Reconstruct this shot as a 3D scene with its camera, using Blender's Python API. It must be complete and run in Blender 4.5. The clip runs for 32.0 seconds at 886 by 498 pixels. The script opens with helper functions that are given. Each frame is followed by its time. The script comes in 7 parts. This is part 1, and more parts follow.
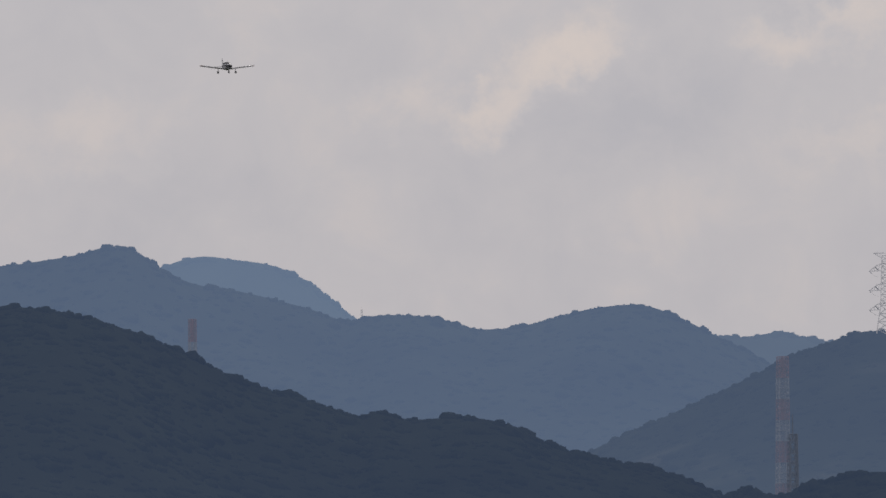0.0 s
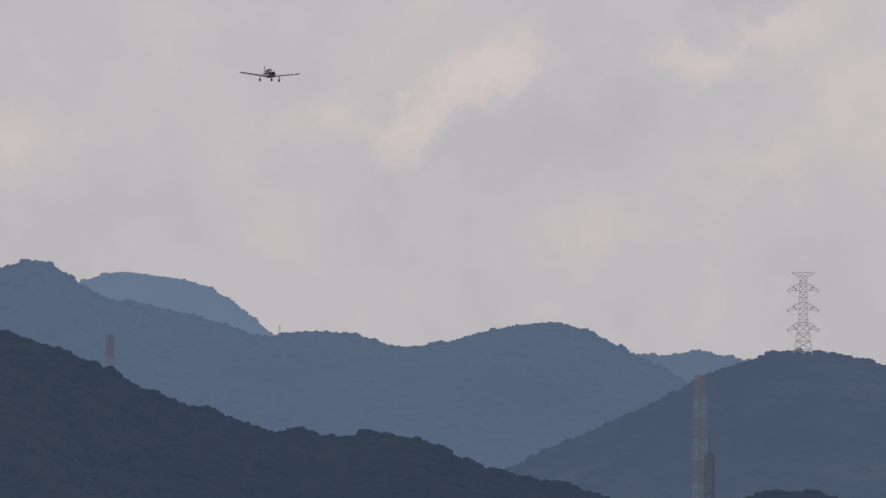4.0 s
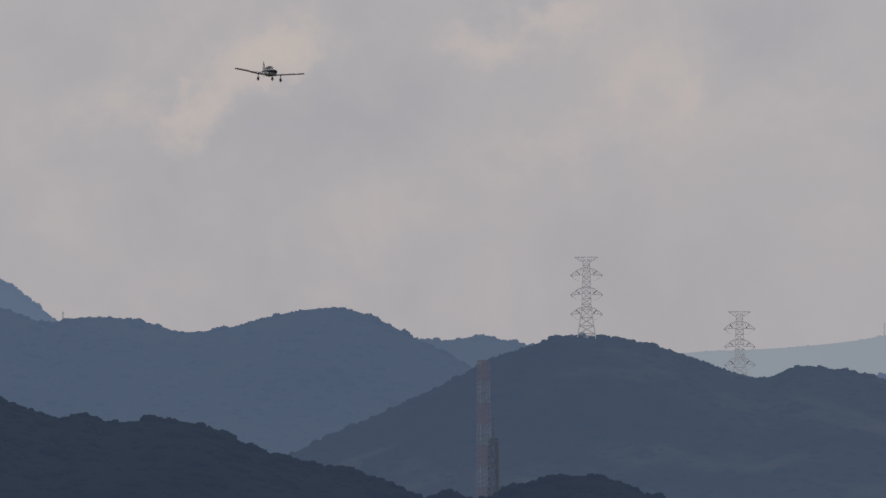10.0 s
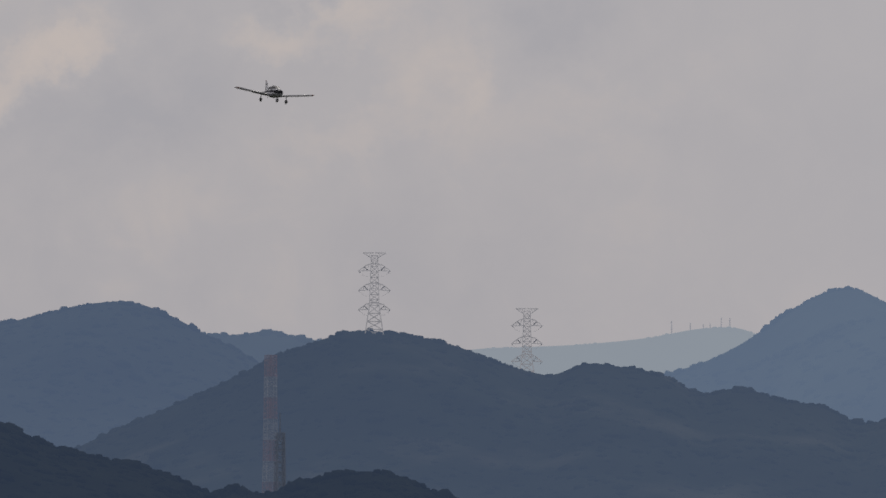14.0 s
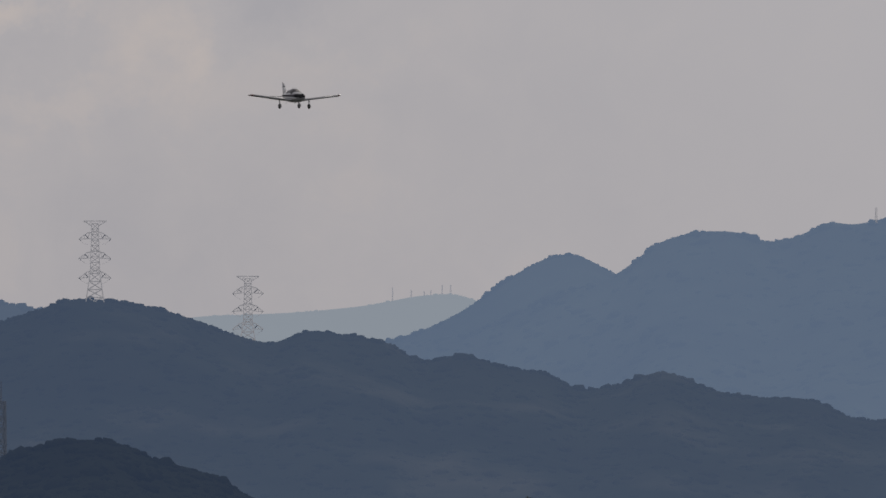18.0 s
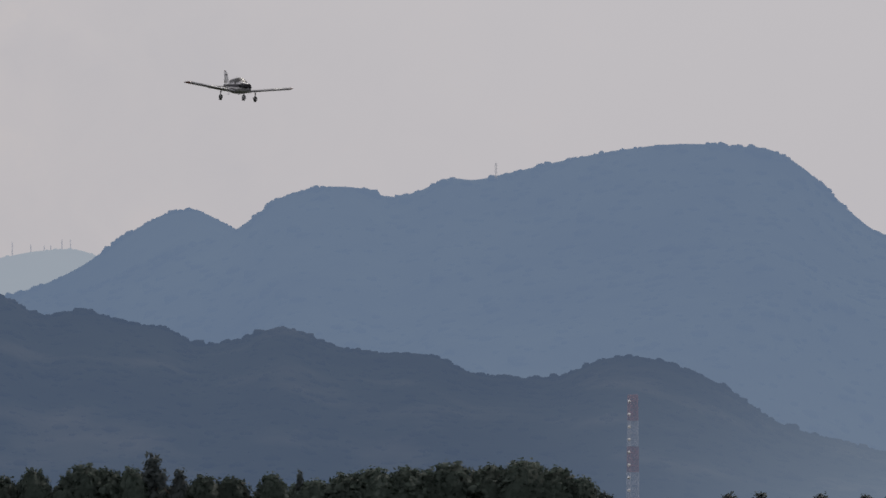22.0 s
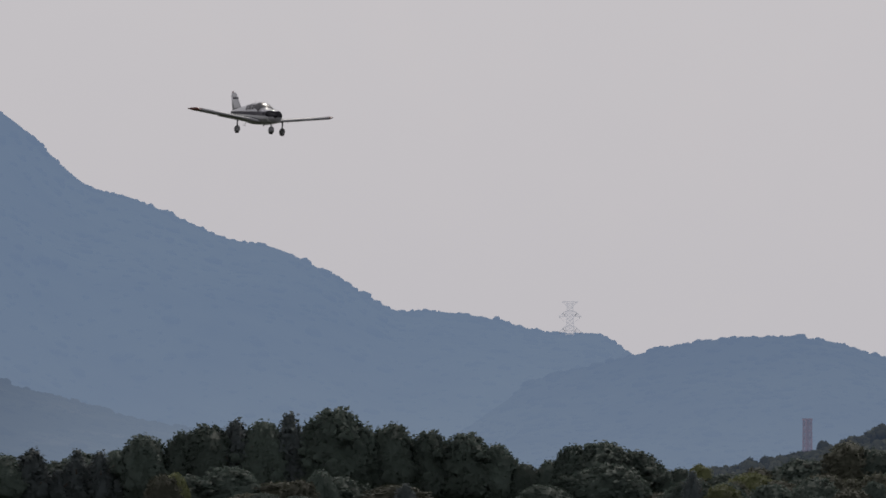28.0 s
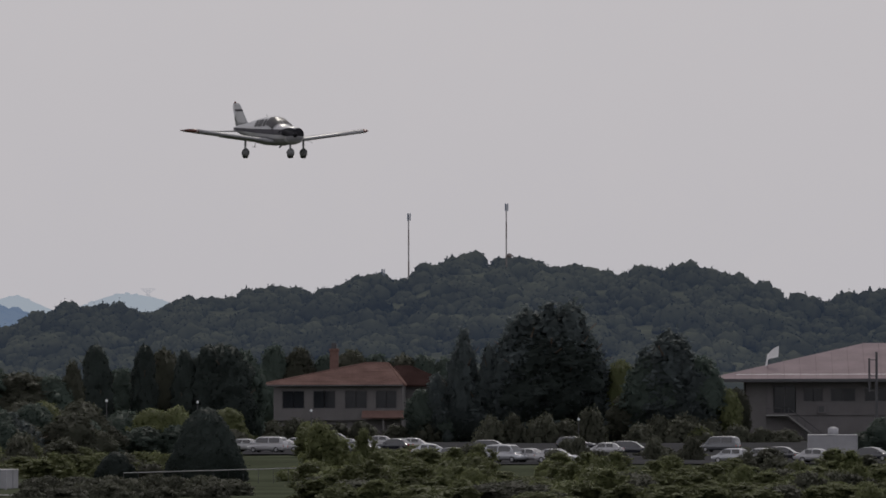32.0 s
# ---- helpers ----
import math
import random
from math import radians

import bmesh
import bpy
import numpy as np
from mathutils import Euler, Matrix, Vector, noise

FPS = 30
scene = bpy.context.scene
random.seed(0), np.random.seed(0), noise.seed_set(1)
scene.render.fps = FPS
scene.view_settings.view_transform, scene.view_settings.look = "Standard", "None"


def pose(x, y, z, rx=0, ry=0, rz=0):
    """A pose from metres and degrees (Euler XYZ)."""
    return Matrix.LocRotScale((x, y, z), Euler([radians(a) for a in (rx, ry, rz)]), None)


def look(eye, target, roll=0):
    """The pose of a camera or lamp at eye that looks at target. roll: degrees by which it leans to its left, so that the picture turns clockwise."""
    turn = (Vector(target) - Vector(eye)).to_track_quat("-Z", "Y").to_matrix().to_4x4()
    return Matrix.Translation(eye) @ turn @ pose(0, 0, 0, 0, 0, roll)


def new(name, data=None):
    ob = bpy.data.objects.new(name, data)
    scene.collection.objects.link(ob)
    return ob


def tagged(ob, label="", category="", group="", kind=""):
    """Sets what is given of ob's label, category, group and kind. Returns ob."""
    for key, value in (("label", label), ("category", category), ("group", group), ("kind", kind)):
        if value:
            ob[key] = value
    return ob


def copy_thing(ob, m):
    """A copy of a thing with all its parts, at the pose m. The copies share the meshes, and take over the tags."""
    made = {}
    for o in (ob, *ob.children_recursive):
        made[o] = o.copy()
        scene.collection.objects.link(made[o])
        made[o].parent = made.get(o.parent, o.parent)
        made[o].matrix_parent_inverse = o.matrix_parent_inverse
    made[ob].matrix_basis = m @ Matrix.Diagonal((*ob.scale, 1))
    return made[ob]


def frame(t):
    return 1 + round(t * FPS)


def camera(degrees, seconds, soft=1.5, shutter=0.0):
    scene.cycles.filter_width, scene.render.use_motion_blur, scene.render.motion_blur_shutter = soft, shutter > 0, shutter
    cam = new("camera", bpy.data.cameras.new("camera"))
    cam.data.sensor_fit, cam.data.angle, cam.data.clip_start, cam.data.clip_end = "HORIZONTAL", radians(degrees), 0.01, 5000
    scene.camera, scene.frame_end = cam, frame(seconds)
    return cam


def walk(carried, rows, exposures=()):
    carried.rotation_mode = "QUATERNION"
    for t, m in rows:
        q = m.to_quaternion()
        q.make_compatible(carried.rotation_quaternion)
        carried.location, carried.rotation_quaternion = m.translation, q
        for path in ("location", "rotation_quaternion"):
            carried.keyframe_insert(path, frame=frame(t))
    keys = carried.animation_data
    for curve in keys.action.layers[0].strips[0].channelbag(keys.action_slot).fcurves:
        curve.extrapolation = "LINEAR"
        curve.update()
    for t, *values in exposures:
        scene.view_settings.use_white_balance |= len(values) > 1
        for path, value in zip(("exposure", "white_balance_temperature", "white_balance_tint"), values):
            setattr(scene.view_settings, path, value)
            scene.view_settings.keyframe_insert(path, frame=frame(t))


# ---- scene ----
cam = camera(5.6, 32.0, soft=1.65)
EYE = (0.0, 0.0, 8.0)
ROWS = [  # seconds, yaw, pitch, lean in degrees
    (0.0, 7.9206, 2.1732, 0.31), (0.5, 7.8365, 2.0108, 0.22), (1.0, 7.7419, 2.1788, 0.27), (1.5, 7.5422, 2.2323, 0.06),
    (2.0, 7.4885, 2.3044, 0.14), (2.5, 7.6287, 2.3300, 0.03), (3.0, 7.5940, 2.3210, 0.14), (3.5, 7.5184, 2.2867, 0.01),
    (5.5, 7.0443, 2.3007, 0.13), (6.0, 6.9212, 2.3002, 0.12), (6.5, 6.7819, 2.3253, 0.20), (7.0, 6.6431, 2.3460, 0.02),
    (7.5, 6.6006, 2.3061, 0.08), (8.0, 6.4597, 2.3920, 0.16), (8.5, 6.3727, 2.3657, 0.10), (9.0, 6.2414, 2.3477, 0.16),
    (9.5, 6.1602, 2.2954, 0.08), (10.0, 6.0267, 2.1844, 0.17), (10.5, 5.9441, 2.1584, 0.11), (11.0, 5.7900, 2.1570, -0.09),
    (11.5, 5.5246, 2.1536, -0.21), (12.0, 5.5358, 2.1455, -0.12), (12.5, 5.1818, 2.1736, -0.13), (13.0, 5.0527, 2.1739, -0.11),
    (13.5, 4.8261, 2.1618, -0.23), (14.0, 4.6697, 2.1565, -0.26), (14.5, 4.3463, 2.1819, -0.29), (15.0, 4.0647, 2.1702, -0.39),
    (15.5, 3.7955, 2.0668, -0.15), (17.5, 3.0148, 1.9888, 0.08), (18.0, 2.9109, 1.9549, -0.02), (18.5, 2.5873, 1.9458, -0.07),
    (19.0, 2.1834, 2.0004, -0.17), (19.5, 1.8557, 1.9864, -0.05), (20.0, 1.5310, 1.9111, -0.17), (20.5, 1.3343, 1.8629, -0.15),
    (21.0, 0.9867, 1.8124, -0.04), (21.5, 0.7582, 1.7492, -0.18), (22.0, 0.5058, 1.6727, -0.04), (22.5, 0.1165, 1.5724, -0.06),
    (23.0, 0.1085, 1.5893, -0.04), (23.5, -0.2409, 1.6944, 0.04), (24.0, -0.5856, 1.6925, 0.10), (24.5, -1.0959, 1.6281, 0.12),
    (26.5, -2.7857, 1.4264, 0.02), (27.0, -3.2252, 1.3901, 0.01), (27.5, -3.9197, 1.3879, -0.07), (28.0, -4.4769, 1.3905, -0.07),
    (28.5, -5.0184, 1.3331, -0.01), (29.0, -5.7925, 1.1949, 0.17), (29.5, -6.3859, 1.1929, -0.01), (30.0, -6.9245, 1.1863, 0.04),
    (30.5, -7.6297, 1.1670, -0.01), (31.0, -8.6853, 1.0913, -0.03), (31.5, -9.4769, 0.9731, -0.03), (32.0, -10.4696, 0.9408, 0.12),
]
FLIGHT = [  # seconds, place in metres, bank in degrees
    (0.0, -236.59, 1449.27, 93.65, -0.6), (0.5, -231.65, 1433.85, 93.40, 1.2), (1.0, -226.88, 1418.35, 93.07, 2.1),
    (1.5, -221.55, 1402.78, 92.63, 0.1), (2.0, -216.69, 1387.12, 91.94, -2.6), (2.5, -211.68, 1371.39, 90.99, -4.6),
    (3.0, -207.10, 1355.60, 89.78, -1.6), (3.5, -202.47, 1339.74, 88.38, 0.8), (5.5, -183.01, 1275.72, 84.89, 0.1),
    (6.0, -178.37, 1259.58, 83.70, 0.9), (6.5, -173.63, 1243.40, 82.46, 1.0), (7.0, -169.30, 1227.18, 81.54, 3.3),
    (7.5, -164.53, 1210.92, 80.65, 3.2), (8.0, -159.99, 1194.62, 79.78, 1.7), (8.5, -155.26, 1178.28, 78.37, 2.3),
    (9.0, -150.66, 1161.92, 76.86, 3.1), (9.5, -145.80, 1145.52, 75.38, 2.3), (10.0, -140.89, 1129.08, 73.85, 3.8),
    (10.5, -135.88, 1112.62, 72.02, 2.3), (11.0, -131.00, 1096.13, 70.53, 3.3), (11.5, -125.99, 1079.62, 68.88, 2.7),
    (12.0, -121.04, 1063.10, 67.35, 2.0), (12.5, -115.80, 1046.53, 66.26, 2.5), (13.0, -110.77, 1029.97, 65.33, 3.8),
    (13.5, -105.61, 1013.37, 64.23, 3.5), (14.0, -100.41, 996.77, 63.09, 4.9), (14.5, -95.05, 980.13, 62.29, 4.8),
    (15.0, -89.60, 963.46, 61.34, 2.7), (15.5, -84.06, 946.79, 60.03, -0.7), (17.5, -63.30, 880.17, 53.44, 2.3),
    (18.0, -58.15, 863.51, 52.24, -0.6), (18.5, -53.09, 846.86, 50.94, -3.2), (19.0, -48.39, 830.29, 49.53, -2.8),
    (19.5, -43.82, 813.74, 48.34, -2.1), (20.0, -39.50, 797.26, 47.15, -0.7), (20.5, -35.40, 780.84, 45.91, 1.3),
    (21.0, -31.19, 764.42, 44.78, 0.9), (21.5, -27.17, 748.07, 43.81, 2.1), (22.0, -23.01, 731.71, 42.60, 2.7),
    (22.5, -18.87, 715.38, 41.32, 2.5), (23.0, -14.76, 699.08, 40.10, 3.4), (23.5, -10.30, 682.71, 38.98, 3.5),
    (24.0, -5.84, 666.36, 37.98, 3.4), (24.5, -1.30, 650.00, 36.95, 2.6), (26.5, 17.04, 584.56, 32.27, 3.4),
    (27.0, 21.44, 568.26, 31.26, 5.8), (27.5, 26.22, 551.80, 30.19, 5.6), (28.0, 31.06, 535.29, 29.05, 2.7),
    (28.5, 35.76, 518.79, 27.86, 1.4), (29.0, 40.48, 502.24, 26.87, 0.8), (29.5, 44.94, 485.75, 25.99, 1.9),
    (30.0, 49.56, 469.11, 25.10, 4.6), (30.5, 54.06, 452.43, 23.99, 2.4), (31.0, 58.50, 435.68, 22.63, -2.4),
    (31.5, 63.05, 420.57, 21.37, -3.2), (32.0, 67.46, 407.08, 20.19, -0.5),
]
EXPOSURES = [(0.0, 0.04), (3.0, 0.06), (7.0, 0.04), (9.0, -0.18), (10.0, -0.24), (14.0, -0.25), (18.0, -0.29), (20.0, -0.31), (20.5, -0.14), (21.0, 0.0), (22.0, 0.03), (22.8, 0.2), (23.5, 0.2), (27.0, 0.17), (28.0, 0.1), (30.0, 0.05), (31.0, 0.0), (32.0, 0.02)]
walk(cam, [(t, pose(*EYE, 90 + pitch, lean, yaw)) for t, yaw, pitch, lean in ROWS], EXPOSURES)


# ---- sky, sun ----
def nodes_of(mat):
    nt = mat.node_tree
    nt.nodes.clear()
    return nt, nt.nodes, nt.links


CLOUD_HEADS = [
    (-7.3, 3.25, 0.75, 0.24, 28, 0.30), (-7.75, 3.02, 0.42, 0.22, 12, 0.22), (-6.95, 3.5, 0.6, 0.25, 8, 0.18), (-8.15, 3.06, 0.34, 0.32, 0, 0.18),
    (-6.55, 3.0, 1.0, 0.36, 4, -0.22), (-5.3, 3.66, 0.85, 0.24, 14, 0.25), (-5.85, 3.5, 0.5, 0.2, -6, 0.16), (-4.82, 3.2, 0.42, 0.4, 60, 0.17),
    (-5.55, 3.85, 0.4, 0.26, 10, -0.24), (-4.05, 3.55, 0.55, 0.36, 30, -0.26), (-5.25, 2.9, 0.6, 0.2, 8, 0.14), (-10.15, 2.9, 0.7, 0.34, 10, 0.18),
    (-8.9, 3.7, 0.8, 0.3, 0, 0.10), (-3.5, 3.1, 0.6, 0.25, 15, 0.12), (-6.9, 2.35, 1.1, 0.2, 4, 0.08), (-9.4, 2.5, 0.9, 0.3, 0, -0.08),
]


def make_world():
    world = bpy.data.worlds.new("hazy_sky")
    world.use_nodes = True
    nt, nodes, links = nodes_of(world)
    out = nodes.new("ShaderNodeOutputWorld")
    back = nodes.new("ShaderNodeBackground")
    sky = nodes.new("ShaderNodeTexSky")
    sky.sky_type = "NISHITA"
    sky.sun_disc = False
    sky.sun_elevation = radians(42)
    sky.sun_rotation = radians(14)
    sky.air_density, sky.dust_density = 1.0, 4.0
    dim = nodes.new("ShaderNodeVectorMath")
    dim.operation = "SCALE"
    dim.inputs["Scale"].default_value = 0.06
    links.new(sky.outputs[0], dim.inputs[0])
    coord = nodes.new("ShaderNodeTexCoord")
    # bearing and elevation in degrees
    axes, bearing, up = nodes.new("ShaderNodeSeparateXYZ"), nodes.new("ShaderNodeMath"), nodes.new("ShaderNodeMath")
    links.new(coord.outputs["Generated"], axes.inputs[0])
    bearing.operation, up.operation = "ARCTAN2", "ARCSINE"
    links.new(axes.outputs["X"], bearing.inputs[0])
    links.new(axes.outputs["Y"], bearing.inputs[1])
    links.new(axes.outputs["Z"], up.inputs[0])
    radian = nodes.new("ShaderNodeCombineXYZ")
    links.new(bearing.outputs[0], radian.inputs["X"])
    links.new(up.outputs[0], radian.inputs["Y"])
    chart = nodes.new("ShaderNodeVectorMath")
    chart.operation = "SCALE"
    chart.inputs["Scale"].default_value = 180 / math.pi
    links.new(radian.outputs[0], chart.inputs[0])

    def billows(scale, detail, rough, twist):
        n = nodes.new("ShaderNodeTexNoise")
        for key, value in (("Scale", scale), ("Detail", detail), ("Roughness", rough), ("Distortion", twist)):
            n.inputs[key].default_value = value
        links.new(chart.outputs[0], n.inputs["Vector"])
        return n

    # ragged edges for the cloud heads
    fray, pull = billows(2.4, 9, 0.66, 0.0), nodes.new("ShaderNodeVectorMath")
    pull.operation = "MULTIPLY_ADD"
    pull.inputs[1].default_value = (1.1, 0.8, 0)
    links.new(fray.outputs["Color"], pull.inputs[0])
    away = nodes.new("ShaderNodeVectorMath")
    away.operation = "SUBTRACT"
    away.inputs[1].default_value = (0.55, 0.4, 0)
    links.new(chart.outputs[0], away.inputs[0])
    links.new(away.outputs[0], pull.inputs[2])

    def summed(a, b, gain):
        m = nodes.new("ShaderNodeMath")
        m.operation = "MULTIPLY_ADD"
        links.new(b, m.inputs[0])
        m.inputs[1].default_value = gain
        links.new(a, m.inputs[2])
        return m.outputs[0]

    wide, small = billows(0.55, 4, 0.5, 0.3), billows(1.9, 7, 0.6, 0.4)
    level = nodes.new("ShaderNodeMath")
    level.operation, level.inputs[1].default_value, level.inputs[2].default_value = "MULTIPLY_ADD", 0.45, 0.085
    links.new(wide.outputs[0], level.inputs[0])
    cloud = summed(level.outputs[0], small.outputs[0], 0.42)
    # bearing, elevation, half length, half height, tilt, brightness
    for b, e, w, h, tilt, gain in CLOUD_HEADS:
        spot_map, glow = nodes.new("ShaderNodeMapping"), nodes.new("ShaderNodeTexGradient")
        spot_map.vector_type, glow.gradient_type = "TEXTURE", "SPHERICAL"
        spot_map.inputs["Location"].default_value = (b, e, 0)
        spot_map.inputs["Rotation"].default_value = (0, 0, radians(tilt))
        spot_map.inputs["Scale"].default_value = (w, h, 1)
        links.new(pull.outputs[0], spot_map.inputs[0])
        links.new(spot_map.outputs[0], glow.inputs[0])
        cloud = summed(cloud, glow.outputs[1], gain)
    ramp = nodes.new("ShaderNodeValToRGB")
    e = ramp.color_ramp.elements
    e[0].position, e[0].color = 0.30, (0.448, 0.444, 0.488, 1)
    e[1].position, e[1].color = 0.86, (0.625, 0.560, 0.540, 1)
    mid = e.new(0.56)
    mid.color = (0.506, 0.489, 0.518, 1)
    links.new(cloud, ramp.inputs[0])
    # the cloud thins into even haze towards the east
    split = nodes.new("ShaderNodeSeparateXYZ")
    links.new(coord.outputs["Generated"], split.inputs[0])
    east = nodes.new("ShaderNodeMapRange")
    east.interpolation_type = "SMOOTHSTEP"
    east.inputs["From Min"].default_value = -0.09
    east.inputs["From Max"].default_value = 0.02
    east.inputs["To Min"].default_value = 0.0
    east.inputs["To Max"].default_value = 0.86
    links.new(split.outputs["X"], east.inputs[0])
    even = nodes.new("ShaderNodeMix")
    even.data_type = "RGBA"
    even.inputs["B"].default_value = (0.515, 0.505, 0.542, 1)
    links.new(east.outputs[0], even.inputs["Factor"])
    links.new(ramp.outputs[0], even.inputs["A"])
    cover = nodes.new("ShaderNodeMix")
    cover.data_type = "RGBA"
    cover.inputs["Factor"].default_value = 0.9
    links.new(dim.outputs[0], cover.inputs["A"])
    links.new(even.outputs["Result"], cover.inputs["B"])
    # the unseen sky behind the eye is brightened to lift sides facing it
    sunward = nodes.new("ShaderNodeVectorMath")
    sunward.operation = "DOT_PRODUCT"
    sunward.inputs[1].default_value = (math.sin(radians(14)) * 0.95, math.cos(radians(14)) * 0.95, 0.31)
    links.new(coord.outputs["Generated"], sunward.inputs[0])
    fade = nodes.new("ShaderNodeMapRange")
    fade.interpolation_type = "SMOOTHSTEP"
    fade.inputs["From Min"].default_value = -0.6
    fade.inputs["From Max"].default_value = 0.85
    fade.inputs["To Min"].default_value = 1.3
    fade.inputs["To Max"].default_value = 1.0
    links.new(sunward.outputs["Value"], fade.inputs[0])
    shine = nodes.new("ShaderNodeVectorMath")
    shine.operation = "SCALE"
    links.new(cover.outputs["Result"], shine.inputs[0])
    links.new(fade.outputs[0], shine.inputs["Scale"])
    links.new(shine.outputs[0], back.inputs[0])
    links.new(back.outputs[0], out.inputs[0])
    scene.world = world


make_world()
sun_lamp = bpy.data.lights.new("sun", "SUN")
sun_lamp.energy, sun_lamp.angle, sun_lamp.color = 0.8, radians(6), (1.0, 0.94, 0.86)
sun = new("sun", sun_lamp)
SUN_AZ, SUN_EL = radians(14), radians(42)
sun.matrix_world = look((math.sin(SUN_AZ) * 900, math.cos(SUN_AZ) * 900, 8 + 900 * math.tan(SUN_EL)), EYE)


# ---- materials ----
def material(name, color, rough=0.6, metal=0.0, vary=0.12, scale=3.0, bump=0.0, fine=40.0, transmission=0.0, coat=0.0, glow=None, emit=0.0, per_object=0.0, island=0.0, matt=False):
    """A surface with variation at two scales and a fine relief."""
    mat = bpy.data.materials.new(name)
    mat.use_nodes = True
    nt, nodes, links = nodes_of(mat)
    out = nodes.new("ShaderNodeOutputMaterial")
    bsdf = nodes.new("ShaderNodeBsdfPrincipled")
    links.new(bsdf.outputs[0], out.inputs[0])
    coord = nodes.new("ShaderNodeTexCoord")
    wide, close = nodes.new("ShaderNodeTexNoise"), nodes.new("ShaderNodeTexNoise")
    for n, s in ((wide, scale), (close, fine)):
        n.inputs["Scale"].default_value = s
        n.inputs["Detail"].default_value = 4
        links.new(coord.outputs["Object"], n.inputs["Vector"])
    total = nodes.new("ShaderNodeMath")
    total.operation = "MULTIPLY_ADD"
    total.inputs[1].default_value = 0.5
    links.new(close.outputs[0], total.inputs[0])
    links.new(wide.outputs[0], total.inputs[2])
    value = total.outputs[0]
    for amount, node, socket in ((per_object, "ShaderNodeObjectInfo", "Random"), (island, "ShaderNodeNewGeometry", "Random Per Island")):
        if amount:
            info = nodes.new(node)
            more = nodes.new("ShaderNodeMath")
            more.operation = "MULTIPLY_ADD"
            more.inputs[1].default_value = amount
            links.new(info.outputs[socket], more.inputs[0])
            links.new(value, more.inputs[2])
            value = more.outputs[0]
    span = nodes.new("ShaderNodeMapRange")
    span.inputs["From Min"].default_value = 0.5
    span.inputs["From Max"].default_value = 1.0 + per_object + island
    span.inputs["To Min"].default_value = 1 - vary
    span.inputs["To Max"].default_value = 1 + vary
    links.new(value, span.inputs[0])
    tint = nodes.new("ShaderNodeVectorMath")
    tint.operation = "SCALE"
    tint.inputs[0].default_value = color
    links.new(span.outputs[0], tint.inputs["Scale"])
    links.new(tint.outputs[0], bsdf.inputs["Base Color"])
    bsdf.inputs["Roughness"].default_value = rough
    bsdf.inputs["Metallic"].default_value = metal
    if matt:
        bsdf.inputs["Specular IOR Level"].default_value = 0.0
    bsdf.inputs["Transmission Weight"].default_value = transmission
    bsdf.inputs["Coat Weight"].default_value = coat
    if bump:
        relief = nodes.new("ShaderNodeBump")
        relief.inputs["Strength"].default_value = 1.0
        relief.inputs["Distance"].default_value = bump
        links.new(close.outputs[0], relief.inputs["Height"])
        links.new(relief.outputs[0], bsdf.inputs["Normal"])
    if glow:
        bsdf.inputs["Emission Color"].default_value = (*glow, 1)
        bsdf.inputs["Emission Strength"].default_value = emit
    return mat


